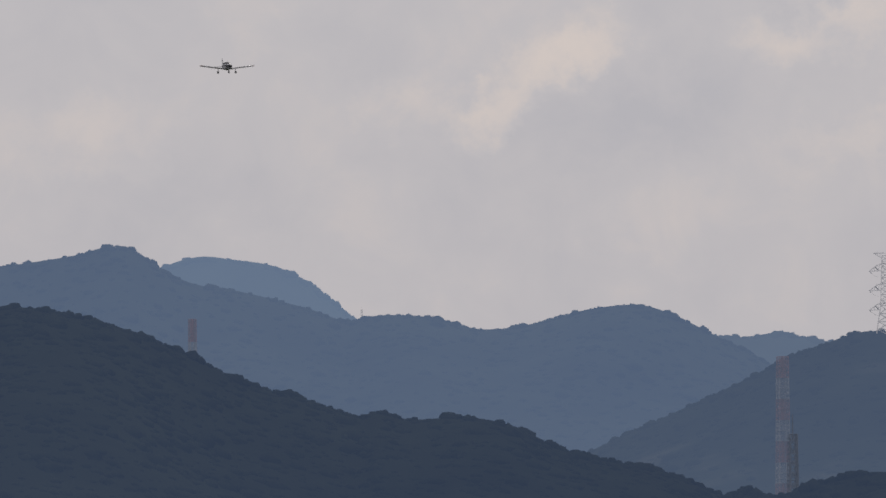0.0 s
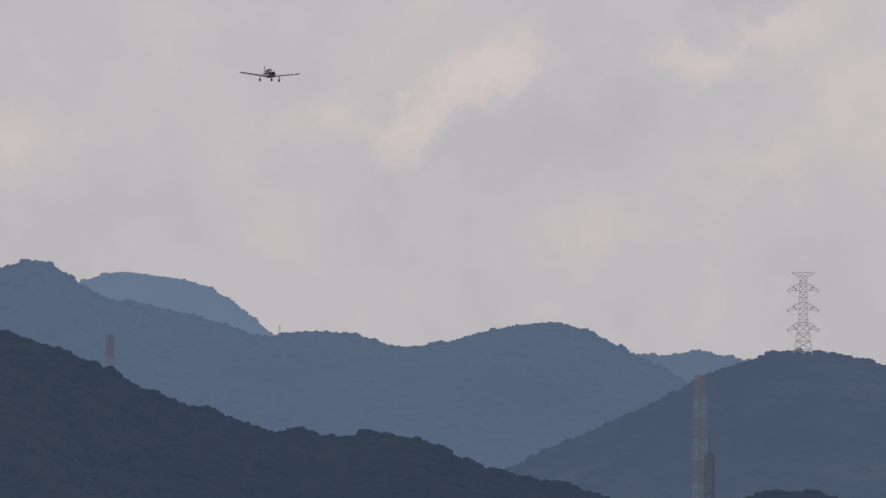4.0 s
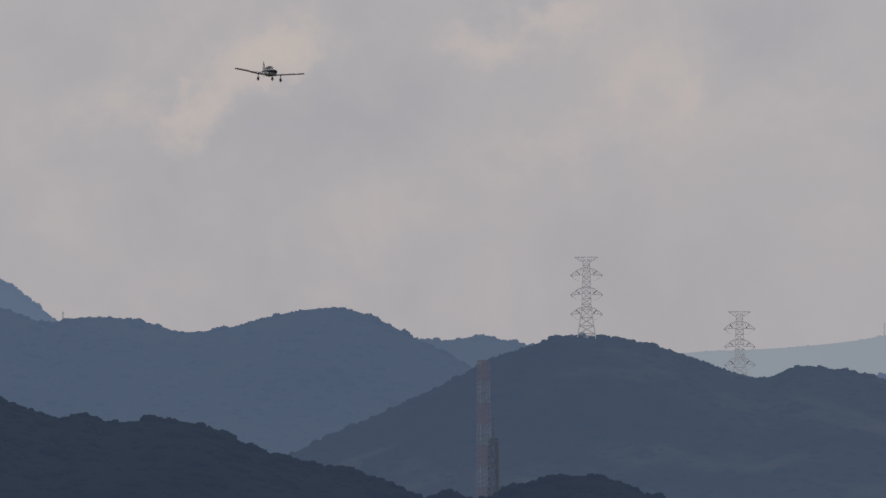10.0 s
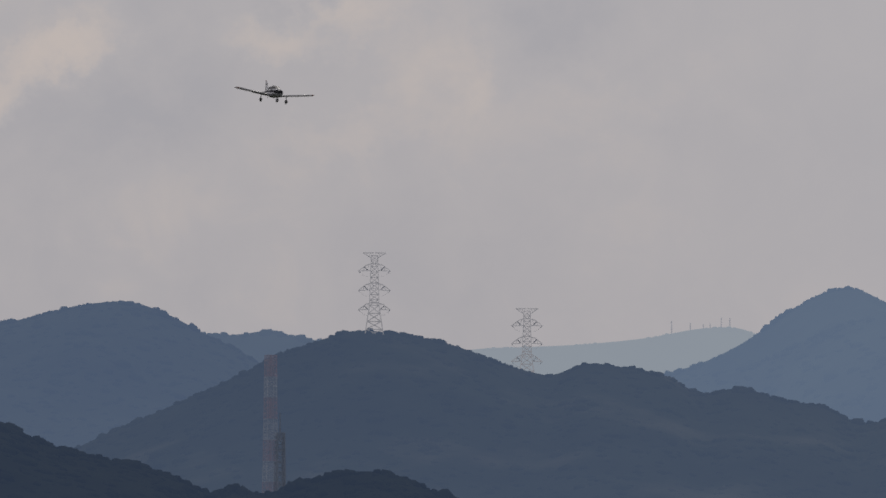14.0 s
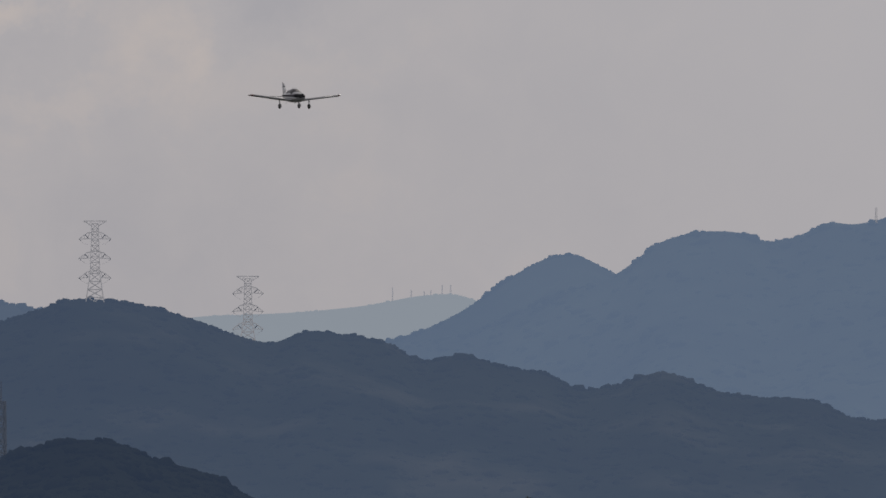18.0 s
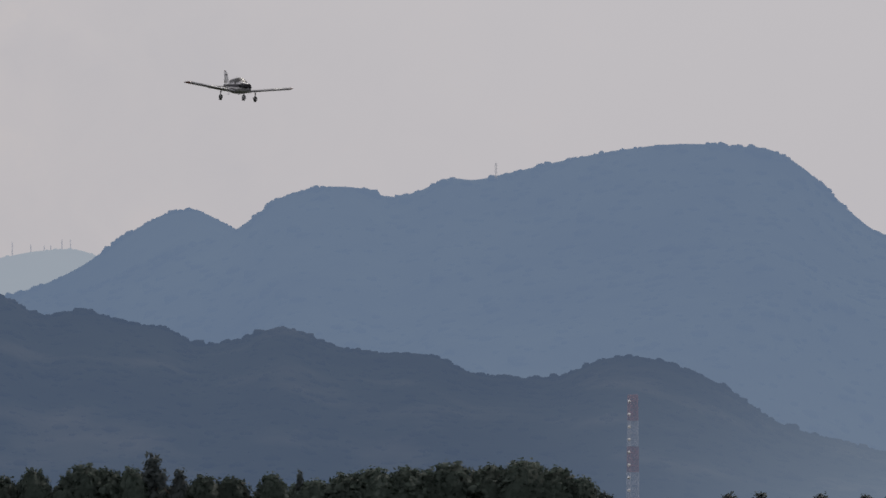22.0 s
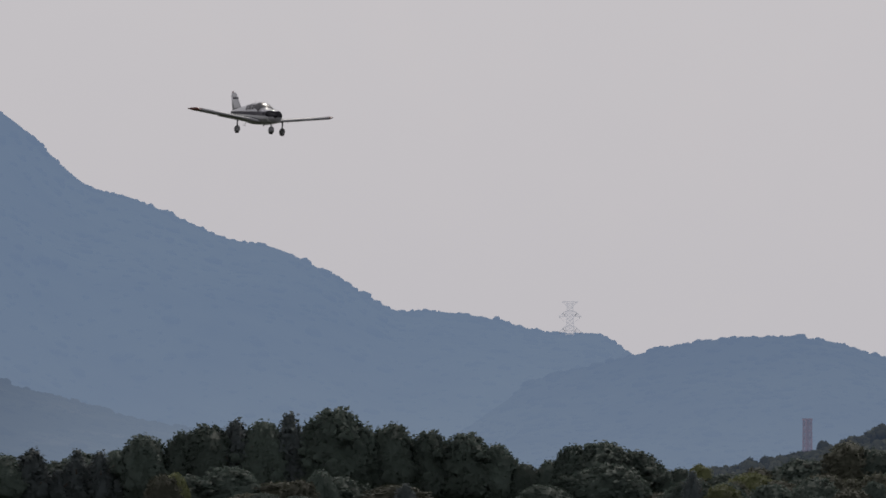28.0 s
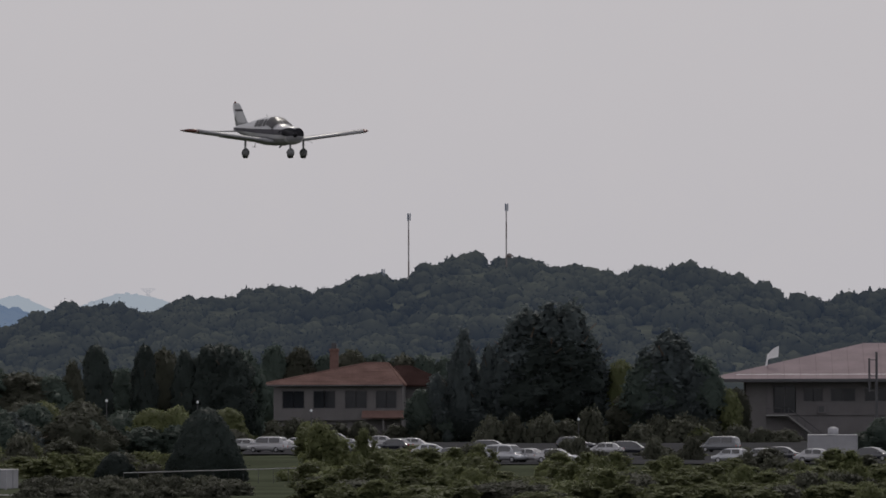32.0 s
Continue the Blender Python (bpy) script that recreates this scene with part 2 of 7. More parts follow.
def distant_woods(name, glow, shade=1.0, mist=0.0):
    """Woods in the far distance: dark leaves with haze put into their emission, thicker low in the valley."""
    # shade scales the leaf colour down for canopy shadow and hazy contrast
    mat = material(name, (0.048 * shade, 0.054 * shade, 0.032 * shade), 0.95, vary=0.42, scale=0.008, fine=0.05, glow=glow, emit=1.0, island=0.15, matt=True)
    if name.endswith("mid"):
        # dry and cleared patches among the woods
        nt, nodes, links = mat.node_tree, mat.node_tree.nodes, mat.node_tree.links
        where, patch, edge, dry = (nodes.new(k) for k in ("ShaderNodeNewGeometry", "ShaderNodeTexNoise", "ShaderNodeMapRange", "ShaderNodeMix"))
        patch.inputs["Scale"].default_value, patch.inputs["Detail"].default_value = 0.016, 6
        links.new(where.outputs["Position"], patch.inputs["Vector"])
        edge.inputs["From Min"].default_value, edge.inputs["From Max"].default_value, edge.inputs["To Max"].default_value = 0.55, 0.80, 0.5
        links.new(patch.outputs[0], edge.inputs[0])
        dry.data_type = "RGBA"
        dry.inputs["B"].default_value = (0.085, 0.077, 0.055, 1)
        main = next(n for n in nodes if n.type == "BSDF_PRINCIPLED").inputs["Base Color"]
        links.new(main.links[0].from_socket, dry.inputs["A"])
        links.new(edge.outputs[0], dry.inputs["Factor"])
        links.new(dry.outputs["Result"], main)
    # low slopes get a paler haze colour mixed into their emission
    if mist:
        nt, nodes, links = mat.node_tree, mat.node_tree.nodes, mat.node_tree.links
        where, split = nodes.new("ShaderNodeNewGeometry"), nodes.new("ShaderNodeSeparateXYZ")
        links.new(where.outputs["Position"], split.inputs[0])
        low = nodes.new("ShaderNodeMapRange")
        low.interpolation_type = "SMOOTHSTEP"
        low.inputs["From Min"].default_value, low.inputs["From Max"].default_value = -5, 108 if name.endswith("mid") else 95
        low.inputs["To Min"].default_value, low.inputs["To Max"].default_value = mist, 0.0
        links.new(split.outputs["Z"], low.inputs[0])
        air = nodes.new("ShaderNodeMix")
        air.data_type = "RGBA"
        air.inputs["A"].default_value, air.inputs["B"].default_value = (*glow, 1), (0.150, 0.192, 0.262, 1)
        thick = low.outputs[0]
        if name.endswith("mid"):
            # the mist painted into the emission grows towards the valley in the east
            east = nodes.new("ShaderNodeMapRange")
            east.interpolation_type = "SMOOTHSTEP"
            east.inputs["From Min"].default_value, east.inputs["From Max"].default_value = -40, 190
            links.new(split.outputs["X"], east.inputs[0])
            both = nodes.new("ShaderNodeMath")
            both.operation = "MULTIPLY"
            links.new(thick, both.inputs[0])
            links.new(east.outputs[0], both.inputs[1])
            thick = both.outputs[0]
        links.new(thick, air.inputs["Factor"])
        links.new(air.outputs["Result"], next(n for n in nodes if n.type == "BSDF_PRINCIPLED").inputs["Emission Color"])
    return mat


def leaf_material(name, color, vary=0.5, scale=0.35):
    """Leaves: a dull upper side, and light that passes through them from behind."""
    mat = material(name, color, 0.6, vary=vary, scale=scale, fine=3.0, per_object=0.7, island=0.05)
    nt, nodes, links = mat.node_tree, mat.node_tree.nodes, mat.node_tree.links
    bsdf = next(n for n in nodes if n.type == "BSDF_PRINCIPLED")
    bsdf.inputs["Specular IOR Level"].default_value = 0.12
    tint = bsdf.inputs["Base Color"].links[0].from_socket
    through_leaf = nodes.new("ShaderNodeBsdfTranslucent")
    links.new(tint, through_leaf.inputs["Color"])
    mix = nodes.new("ShaderNodeMixShader")
    mix.inputs[0].default_value = 0.5
    links.new(bsdf.outputs[0], mix.inputs[1])
    links.new(through_leaf.outputs[0], mix.inputs[2])
    links.new(mix.outputs[0], nodes["Material Output"].inputs[0])
    return mat


# LEAF and LEAF_DARK are tinted bluish in the colour for haze
LEAF = leaf_material("leaf_green", (0.080, 0.105, 0.088), 0.4)
LEAF_YELLOW = leaf_material("leaf_yellow_green", (0.130, 0.145, 0.066), 0.45)
LEAF_HEDGE = leaf_material("leaf_dull_hedge", (0.078, 0.082, 0.060), 0.45)
LEAF_CYPRESS = leaf_material("leaf_black_green_cypress", (0.052, 0.066, 0.060), 0.3)
LEAF_DARK = leaf_material("leaf_dark_conifer", (0.094, 0.114, 0.114), 0.3)
# haze is put into the emission of the near hill's leaves
HAZED_HILL_LEAF = material("hill_woods_hazed", (0.054, 0.055, 0.034), 0.85, vary=0.55, scale=0.03, fine=0.25, island=0.05, glow=(0.0120, 0.0182, 0.0325), emit=1.0, matt=True)
BARK = material("bark", (0.11, 0.085, 0.065), 0.85, vary=0.3, scale=2, fine=20, bump=0.02)
GRASS = material("grass", (0.062, 0.070, 0.046), 0.9, vary=0.35, scale=0.05, fine=1.5, bump=0.1, matt=True)


# ---- mesh helpers ----
def hash01(ix, iy, seed):
    h = (ix.astype(np.int64) * 374761393 + iy.astype(np.int64) * 668265263 + seed * 974634777) & 0xFFFFFFFF
    h = ((h ^ (h >> 13)) * 1274126177) & 0xFFFFFFFF
    return ((h ^ (h >> 16)) & 0xFFFFFF) / float(0xFFFFFF)


def vnoise(x, y, seed):
    ix, iy = np.floor(x), np.floor(y)
    fx, fy = x - ix, y - iy
    fx, fy = fx * fx * (3 - 2 * fx), fy * fy * (3 - 2 * fy)
    a, b = hash01(ix, iy, seed), hash01(ix + 1, iy, seed)
    c, d = hash01(ix, iy + 1, seed), hash01(ix + 1, iy + 1, seed)
    return (a * (1 - fx) + b * fx) * (1 - fy) + (c * (1 - fx) + d * fx) * fy - 0.5


def fbm(x, y, seed, octaves=4):
    total, amp = 0, 1.0
    for k in range(octaves):
        total = total + amp * vnoise(x * 2**k, y * 2**k, seed + k)
        amp *= 0.5
    return total


def build(name, verts, faces, mat, parent=None, label="", smooth=False):
    """One mesh object from arrays; all faces have the same number of corners."""
    verts, faces = np.asarray(verts, dtype=np.float32), np.asarray(faces, dtype=np.int32)
    me = bpy.data.meshes.new(name)
    n, k = faces.shape
    me.vertices.add(len(verts))
    me.vertices.foreach_set("co", verts.ravel())
    me.loops.add(n * k)
    me.loops.foreach_set("vertex_index", faces.ravel())
    me.polygons.add(n)
    me.polygons.foreach_set("loop_start", np.arange(0, n * k, k, dtype=np.int32))
    if smooth:
        me.polygons.foreach_set("use_smooth", np.ones(n, dtype=bool))
    me.update(calc_edges=True)
    me.validate()
    me.materials.append(mat)
    ob = new(name, me)
    if parent:
        ob.parent = parent
    if label:
        ob["label"] = label
    return ob


def grid_faces(n, m):
    i, j = np.meshgrid(np.arange(n - 1), np.arange(m - 1), indexing="ij")
    a = (i * m + j).ravel()
    return np.stack([a, a + m, a + m + 1, a + 1], axis=1)


def part(name, bm, mat, parent, label="", smooth=False):
    me = bpy.data.meshes.new(name)
    bmesh.ops.recalc_face_normals(bm, faces=bm.faces)
    bm.to_mesh(me)
    bm.free()
    if smooth:
        for p in me.polygons:
            p.use_smooth = True
    me.materials.append(mat)
    ob = new(name, me)
    ob.parent = parent
    if label:
        ob["label"] = label
    return ob


def thing(name, m, label, category, group="", kind=""):
    ob = new(name)
    ob.matrix_basis = m
    return tagged(ob, label, category, group, kind)


def ball(detail):
    bm = bmesh.new()
    bmesh.ops.create_icosphere(bm, subdivisions=detail, radius=1)
    v, f = np.array([q.co[:] for q in bm.verts]), np.array([[w.index for w in q.verts] for q in bm.faces])
    bm.free()
    return v, f


def spot(bearing, d, z=0.0):
    """A place d metres off the eye at a bearing in degrees."""
    return (d * math.sin(radians(bearing)), d * math.cos(radians(bearing)), z)


# ---- hills ----
def spline(nodes, x):
    """A smooth line through crest points placed to fit the camera's view."""
    xs, ys = np.array([n[0] for n in nodes]), np.array([n[1] for n in nodes])
    slope = np.gradient(ys, xs)
    k = np.clip(np.searchsorted(xs, x) - 1, 0, len(xs) - 2)
    w = xs[k + 1] - xs[k]
    t = np.clip((x - xs[k]) / w, 0, 1)
    return ((2 * t**3 - 3 * t**2 + 1) * ys[k] + (t**3 - 2 * t**2 + t) * w * slope[k] + (3 * t**2 - 2 * t**3) * ys[k + 1] + (t**3 - t**2) * w * slope[k + 1])


class Hill:
    def __init__(self, spine, dist, depth, seed, spur=0.25, lower=0.0):
        self.spine, self.dist, self.depth, self.seed, self.spur, self.lower = spine, dist, depth, seed, spur, lower

    def place(self, b, s):
        """The slope at bearing b; s is 0 on the crest, 1 at the near foot, below 0 behind the crest."""
        h = spline(self.spine, b) - self.lower
        r = self.dist - self.depth * s
        x, y = r * np.sin(np.radians(b)), r * np.cos(np.radians(b))
        fall = np.where(s >= 0, np.clip(1 - s, 0, 1) ** 1.15, np.clip(1 + 0.9 * s, 0.05, 1))
        arch = np.clip(4 * s * (1 - s), 0, 1) * (s > 0)
        n = fbm(x / (self.depth * 0.45), y / (self.depth * 0.7), self.seed, 4)
        z = -3 + (h + 3) * fall + self.spur * h * arch * n
        return np.stack([x, y, z], axis=-1)


def lay_hill(name, hill, mat, label, step, rows):
    b = np.arange(hill.spine[0][0], hill.spine[-1][0], step)
    s = np.concatenate([[-0.6, -0.25, -0.08], np.linspace(0, 1, rows) ** 1.3])
    B, S = np.meshgrid(b, s, indexing="ij")
    v = hill.place(B, S).reshape(-1, 3)
    ob = build(name, v, grid_faces(len(b), len(s)), mat, smooth=True)
    return tagged(ob, label, "hill", kind="structure")


def scatter(name, points, sizes, templates, mat, label, category, rng):
    """Many crowns joined into one mesh."""
    vs, fs, base = [], [], 0
    for p, r in zip(points, sizes):
        v, f = templates[rng.integers(len(templates))]
        a = rng.uniform(0, 6.283)
        c, q = math.cos(a), math.sin(a)
        w = np.stack([v[:, 0] * c - v[:, 1] * q, v[:, 0] * q + v[:, 1] * c, v[:, 2]], axis=1) * r * rng.uniform(0.8, 1.2, 3)
        vs.append(w + p)
        fs.append(f + base)
        base += len(v)
    ob = build(name, np.concatenate(vs), np.concatenate(fs), mat, smooth=True)
    return tagged(ob, label, category, kind="stuff")


def lumps(seed, count=5, detail=2, rough=0.35):
    """Rounded, uneven tree crowns, base at the origin."""
    rng, made = np.random.default_rng(seed), []
    v0, f0 = ball(detail)
    for k in range(count):
        n = np.array([noise.fractal(Vector(p * 1.7 + k * 7.3), 0.8, 2.0, 3) for p in v0])
        made.append((v0 * (1 + rough * n)[:, None] * np.array([1, 1, 0.85]) + np.array([0, 0, 0.45]), f0))
    return made


# spines: bearing in degrees, crest height in metres, fitted to the camera's view
HILL_WEST = [(-13, 40), (-11.6, 84), (-10.94, 90), (-10.72, 91.2), (-10.55, 91.2), (-10.19, 88.5), (-9.76, 82.1), (-9.49, 76.7), (-9.12, 68.5), (-8.8, 64.6), (-8.62, 62.0), (-8.42, 59.8), (-8.34, 60.9), (-8.16, 58.8), (-7.76, 59.1), (-7.49, 56.7), (-7.3, 52.3), (-6.89, 46.5), (-6.57, 44), (-6.26, 38.2), (-6.08, 34.2), (-5.99, 31.3), (-5.5, 15), (-5, 0)]  # 2600 m
KNOLL_WEST = [(-6.6, 15), (-6.12, 35.2), (-5.94, 36.2), (-5.8, 35.1), (-5.62, 37.2), (-5.56, 38.1), (-5.09, 41.3), (-4.91, 39.7), (-4.74, 36.2), (-4.45, 32.8), (-4.27, 29.3), (-3.8, 15), (-3.3, 0)]  # 2500 m
RANGE_WEST = [(-13.5, 60), (-12, 150), (-11.11, 162), (-10.72, 161.1), (-10.4, 164), (-10.25, 165.8), (-10.02, 169.9), (-9.93, 170.2), (-9.7, 160.2), (-9.54, 153.9), (-9.22, 149.3), (-8.79, 141.4), (-8.47, 135.3), (-8.4, 136.6), (-8.18, 137.6), (-7.9, 135.2), (-7.72, 131.3), (-7.36, 133), (-7.07, 138.5), (-6.86, 141.1), (-6.66, 141.6), (-6.43, 136.3), (-6.22, 128.4), (-6, 120.5), (-5.75, 110), (-5.4, 94.2), (-4.8, 60), (-4, 20)]  # 4200 m
RANGE_WEST_FAR = [(-11, 60), (-10.4, 120), (-9.97, 159), (-9.7, 172.3), (-9.43, 178.2), (-9.25, 176.7), (-8.9, 171), (-8.72, 163), (-8.61, 155.9), (-8.47, 146.5), (-8.25, 136), (-7.9, 90), (-7.4, 40)]  # 4550 m
SADDLE_FAR = [(-7.2, 80), (-6.54, 131.4), (-6.25, 133.6), (-6.11, 132.2), (-5.93, 133), (-5.8, 134.3), (-5.64, 132.1), (-5.47, 129.9), (-5.22, 128.4), (-4.97, 122.9), (-4.4, 80), (-3.8, 20)]  # 4400 m
PYLON_HILL = [(-8.5, 15), (-7.6, 45), (-7.11, 62.3), (-6.93, 68), (-6.47, 81.3), (-5.93, 97.4), (-5.64, 106.6), (-5.52, 109.1), (-5.27, 114.2), (-4.95, 113.3), (-4.63, 109.2), (-4.38, 103.5), (-4.17, 98.9), (-3.99, 96.9), (-3.79, 101.3), (-3.5, 99.7), (-3.27, 96.8), (-3.06, 89.9), (-2.79, 91.6), (-2.49, 86.5), (-2.27, 84.3), (-2.06, 77.8), (-1.84, 79.3), (-1.48, 84.4), (-1.31, 79.7), (-0.98, 74.7), (-0.56, 72.9), (-0.34, 66.6), (-0.09, 64.6), (0.27, 65.5), (0.45, 70.8), (0.66, 73.1), (0.98, 69), (1.2, 63.2), (1.45, 52.9), (1.52, 49.6), (1.95, 39.2), (2.49, 30), (2.84, 25.3), (3.38, 17.2), (4.27, 10.3), (5.2, 4), (6.2, 0)]  # 3700 m
RIDGE_FAR = [(-6.2, 60), (-5.4, 110), (-4.74, 133.1), (-4.45, 137.7), (-4.27, 138.4), (-3.81, 140.3), (-3.38, 144), (-3.02, 149.2), (-2.81, 149.3), (-2.63, 144.2), (-2.31, 135.2), (-1.9, 100), (-1.4, 40)]  # 4850 m
PEAK = [(-5, 40), (-4.2, 90), (-3.74, 107.6), (-3.31, 119.2), (-3.02, 126.5), (-2.77, 136.7), (-2.49, 152.6), (-2.2, 163.7), (-2.09, 164.3), (-1.82, 154.7), (-1.45, 141.1), (-1, 90), (-0.5, 30)]  # 4650 m
MOUNTAIN = [(-6.5, 0), (-5.5, 40), (-4.2, 85), (-3.52, 102.6), (-3.24, 110.7), (-2.77, 116.2), (-2.41, 128.4), (-2.13, 137.4), (-1.82, 145.2), (-1.52, 161), (-1.38, 164.3), (-1.09, 165.6), (-0.81, 161), (-0.66, 163.8), (-0.48, 169.7), (-0.31, 169.2), (-0.09, 172.5), (0.27, 178.7), (0.62, 183.6), (0.98, 186.4), (1.34, 185.3), (1.59, 182.9), (1.77, 174.9), (1.93, 164.1), (2.06, 154.6), (2.2, 145.9), (2.49, 139.1), (2.84, 128), (3.09, 119.8), (3.41, 114.9), (3.74, 103), (3.92, 94.8), (4.17, 84.8), (4.42, 84.5), (4.84, 79.9), (5.06, 75.3), (5.34, 73.9), (5.46, 73.8), (5.69, 63.2), (6.03, 58.2), (6.38, 52.7), (7, 35), (8, 0)]  # 4350 m
HILL_EAST = [(3.5, 5), (4.3, 25), (5.13, 50.4), (5.49, 56.7), (5.69, 60.5), (5.96, 64.8), (6.31, 68.1), (6.6, 68.5), (6.92, 66.7), (7.21, 60.2), (7.49, 55), (7.74, 49.1), (7.99, 44.7), (8.35, 36.9), (9.2, 15), (10, 0)]  # 4100 m
FAR_EAST = [(6.4, 10), (7, 40), (7.46, 55.5), (7.63, 61), (7.78, 63.8), (7.92, 59.2), (8.03, 55.6), (8.21, 59.2), (8.39, 64.1), (8.56, 64.1), (8.74, 60.2), (8.92, 52.6), (9.4, 30), (10, 5)]  # 4880 m
WOODED_HILL = [(4.6, -2), (5.2, 1), (5.77, 5.1), (6.06, 9.0), (6.31, 10.8), (6.7, 13.1), (7.03, 15.2), (7.38, 19.6), (7.6, 22.4), (7.81, 25.1), (7.99, 27.7), (8.1, 28.3), (8.39, 27.5), (8.6, 27.1), (8.81, 30.3), (9.1, 30.0), (9.39, 32.4), (9.6, 31.1), (9.81, 32.1), (9.99, 34.3), (10.17, 34), (10.39, 37), (10.63, 37.5), (11.1, 37.6), (11.42, 35.2), (11.78, 36.1), (12.21, 35.5), (12.49, 32.8), (12.81, 28.5), (13.03, 29.4), (13.27, 31.4), (13.74, 30.2), (14.46, 27.2), (15.5, 20), (17, 5)]  # 1900 m
# emission colours that stand in for the haze before each hill
HAZE_GLOW = {"near": (0.0235, 0.0365, 0.068), "mid": (0.054, 0.078, 0.130), "west": (0.076, 0.109, 0.180), "saddle": (0.096, 0.133, 0.206), "tall": (0.112, 0.157, 0.243), "pale": (0.295, 0.333, 0.388), "east": (0.098, 0.140, 0.224)}
MIST_GLOW = {"mid": 0.85, "west": 0.3, "tall": 0.5, "east": 0.5}
WOODS = {k: distant_woods("distant_woods_" + k, c, {"near": 0.34, "mid": 0.38, "tall": 0.5, "east": 0.45}.get(k, 0.4), MIST_GLOW.get(k, 0.0)) for k, c in HAZE_GLOW.items()}
UNDERWOOD = {k: distant_woods("distant_underwood_" + k, c, {"near": 0.32, "mid": 0.36, "tall": 0.5, "east": 0.45}.get(k, 0.4), MIST_GLOW.get(k, 0.0)) for k, c in HAZE_GLOW.items()}
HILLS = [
    # name, spine, distance, depth of the near slope, haze glow, crown size, crowns on the crest, on the slope, label
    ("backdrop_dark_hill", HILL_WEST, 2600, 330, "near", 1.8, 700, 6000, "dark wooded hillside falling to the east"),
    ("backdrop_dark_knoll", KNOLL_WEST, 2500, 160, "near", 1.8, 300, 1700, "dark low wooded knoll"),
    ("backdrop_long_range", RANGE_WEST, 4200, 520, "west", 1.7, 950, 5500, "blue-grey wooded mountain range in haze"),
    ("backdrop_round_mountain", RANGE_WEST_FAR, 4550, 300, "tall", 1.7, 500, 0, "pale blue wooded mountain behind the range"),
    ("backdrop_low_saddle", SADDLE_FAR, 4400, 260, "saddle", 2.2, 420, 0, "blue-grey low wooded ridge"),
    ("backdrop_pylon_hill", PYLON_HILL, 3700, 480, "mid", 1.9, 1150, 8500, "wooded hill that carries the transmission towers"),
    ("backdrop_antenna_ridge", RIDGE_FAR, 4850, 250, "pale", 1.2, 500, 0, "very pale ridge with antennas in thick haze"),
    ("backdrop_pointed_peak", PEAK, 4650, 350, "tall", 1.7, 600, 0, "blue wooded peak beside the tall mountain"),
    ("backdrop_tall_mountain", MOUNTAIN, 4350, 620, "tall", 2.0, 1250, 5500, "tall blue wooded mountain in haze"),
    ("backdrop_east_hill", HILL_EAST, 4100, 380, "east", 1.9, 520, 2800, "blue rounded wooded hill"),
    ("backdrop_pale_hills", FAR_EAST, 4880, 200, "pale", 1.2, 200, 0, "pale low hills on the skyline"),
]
LUMPS, SMALL_LUMPS = lumps(3, 6, 2), lumps(3, 6, 1)


def make_hills():
    for i, (name, spine, dist, depth, air, size, crest, slope, label) in enumerate(HILLS):
        hill = Hill(spine, dist, depth, 11 + 7 * i, 0.42 if air in ("tall", "east", "west") else 0.3, lower=size * 0.45)
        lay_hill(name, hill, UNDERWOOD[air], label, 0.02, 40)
        rng = np.random.default_rng(100 + i)
        for count, top, shapes in ((crest, True, LUMPS), (slope, False, SMALL_LUMPS)):
            if not count:
                continue
            b = rng.uniform(spine[0][0], spine[-1][0], count)
            s = rng.uniform(-0.008, 0.008, count) if top else rng.uniform(0, 1, count) ** 1.1 * 0.85
            # groves of taller and lower trees
            grove = 1 + 0.9 * fbm(b * 9, b * 0 + s * 14, 40 + i, 3)
            r = size * (0.78 if top else 1.25) * np.exp(rng.normal(0, 0.36, count)).clip(0.35, 1.8) * grove.clip(0.5, 1.4)
            p = hill.place(b, s)
            p[:, 2] -= r * (0.95 if top else 1.0 if air in ("near", "mid") else 0.9)
            if top:
                p[:, 2] += (0.2 if air == "pale" else 0.55) * size * fbm(b * 16, b * 0, 70 + i, 3)
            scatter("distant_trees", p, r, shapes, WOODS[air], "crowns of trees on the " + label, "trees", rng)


make_hills()


def eased(q):
    q = np.clip(q, 0, 1)
    return q * q * (3 - 2 * q)


def ground_level(d, bearing=0.0):
    """The flat airfield, a rise far out, and the terrace of the car park east of the clipped tree."""
    terrace = 1.2 * eased((d - 868) / 38) + 0.8 * np.clip((d - 905) / 310, 0, 1)
    east = eased((bearing - 8.95) / 0.25) * (bearing < 30)
    return terrace * east + 2.0 * eased((d - 1105) / 110) * (1 - east)


def make_ground():
    """One sheet to the horizon all round: flat airfield, a slight rise behind the car park."""
    b = np.concatenate([np.linspace(-26, 26, 140), np.linspace(29, 334, 70)])
    r = np.concatenate([[0.01], np.linspace(20, 780, 30), np.linspace(800, 1500, 90), np.linspace(1600, 4990, 24)])
    B, R = np.meshgrid(np.radians(b), r, indexing="ij")
    z = ground_level(R, np.degrees(B)) + 0.12 * fbm(R * np.sin(B) / 30, R * np.cos(B) / 30, 5) * np.clip((R - 700) / 200, 0, 1)
    ob = build("ground", np.stack([R * np.sin(B), R * np.cos(B) - 5, z], -1).reshape(-1, 3), grid_faces(len(b), len(r)), GRASS, smooth=True)
    tagged(ob, "wide flat grass ground of an airfield", "ground", kind="structure")


make_ground()


# ---- the aeroplane ----
WHITE_PAINT = material("white_aircraft_paint", (0.36, 0.36, 0.37), 0.28, vary=0.06, scale=1.5, fine=14, coat=0.4)
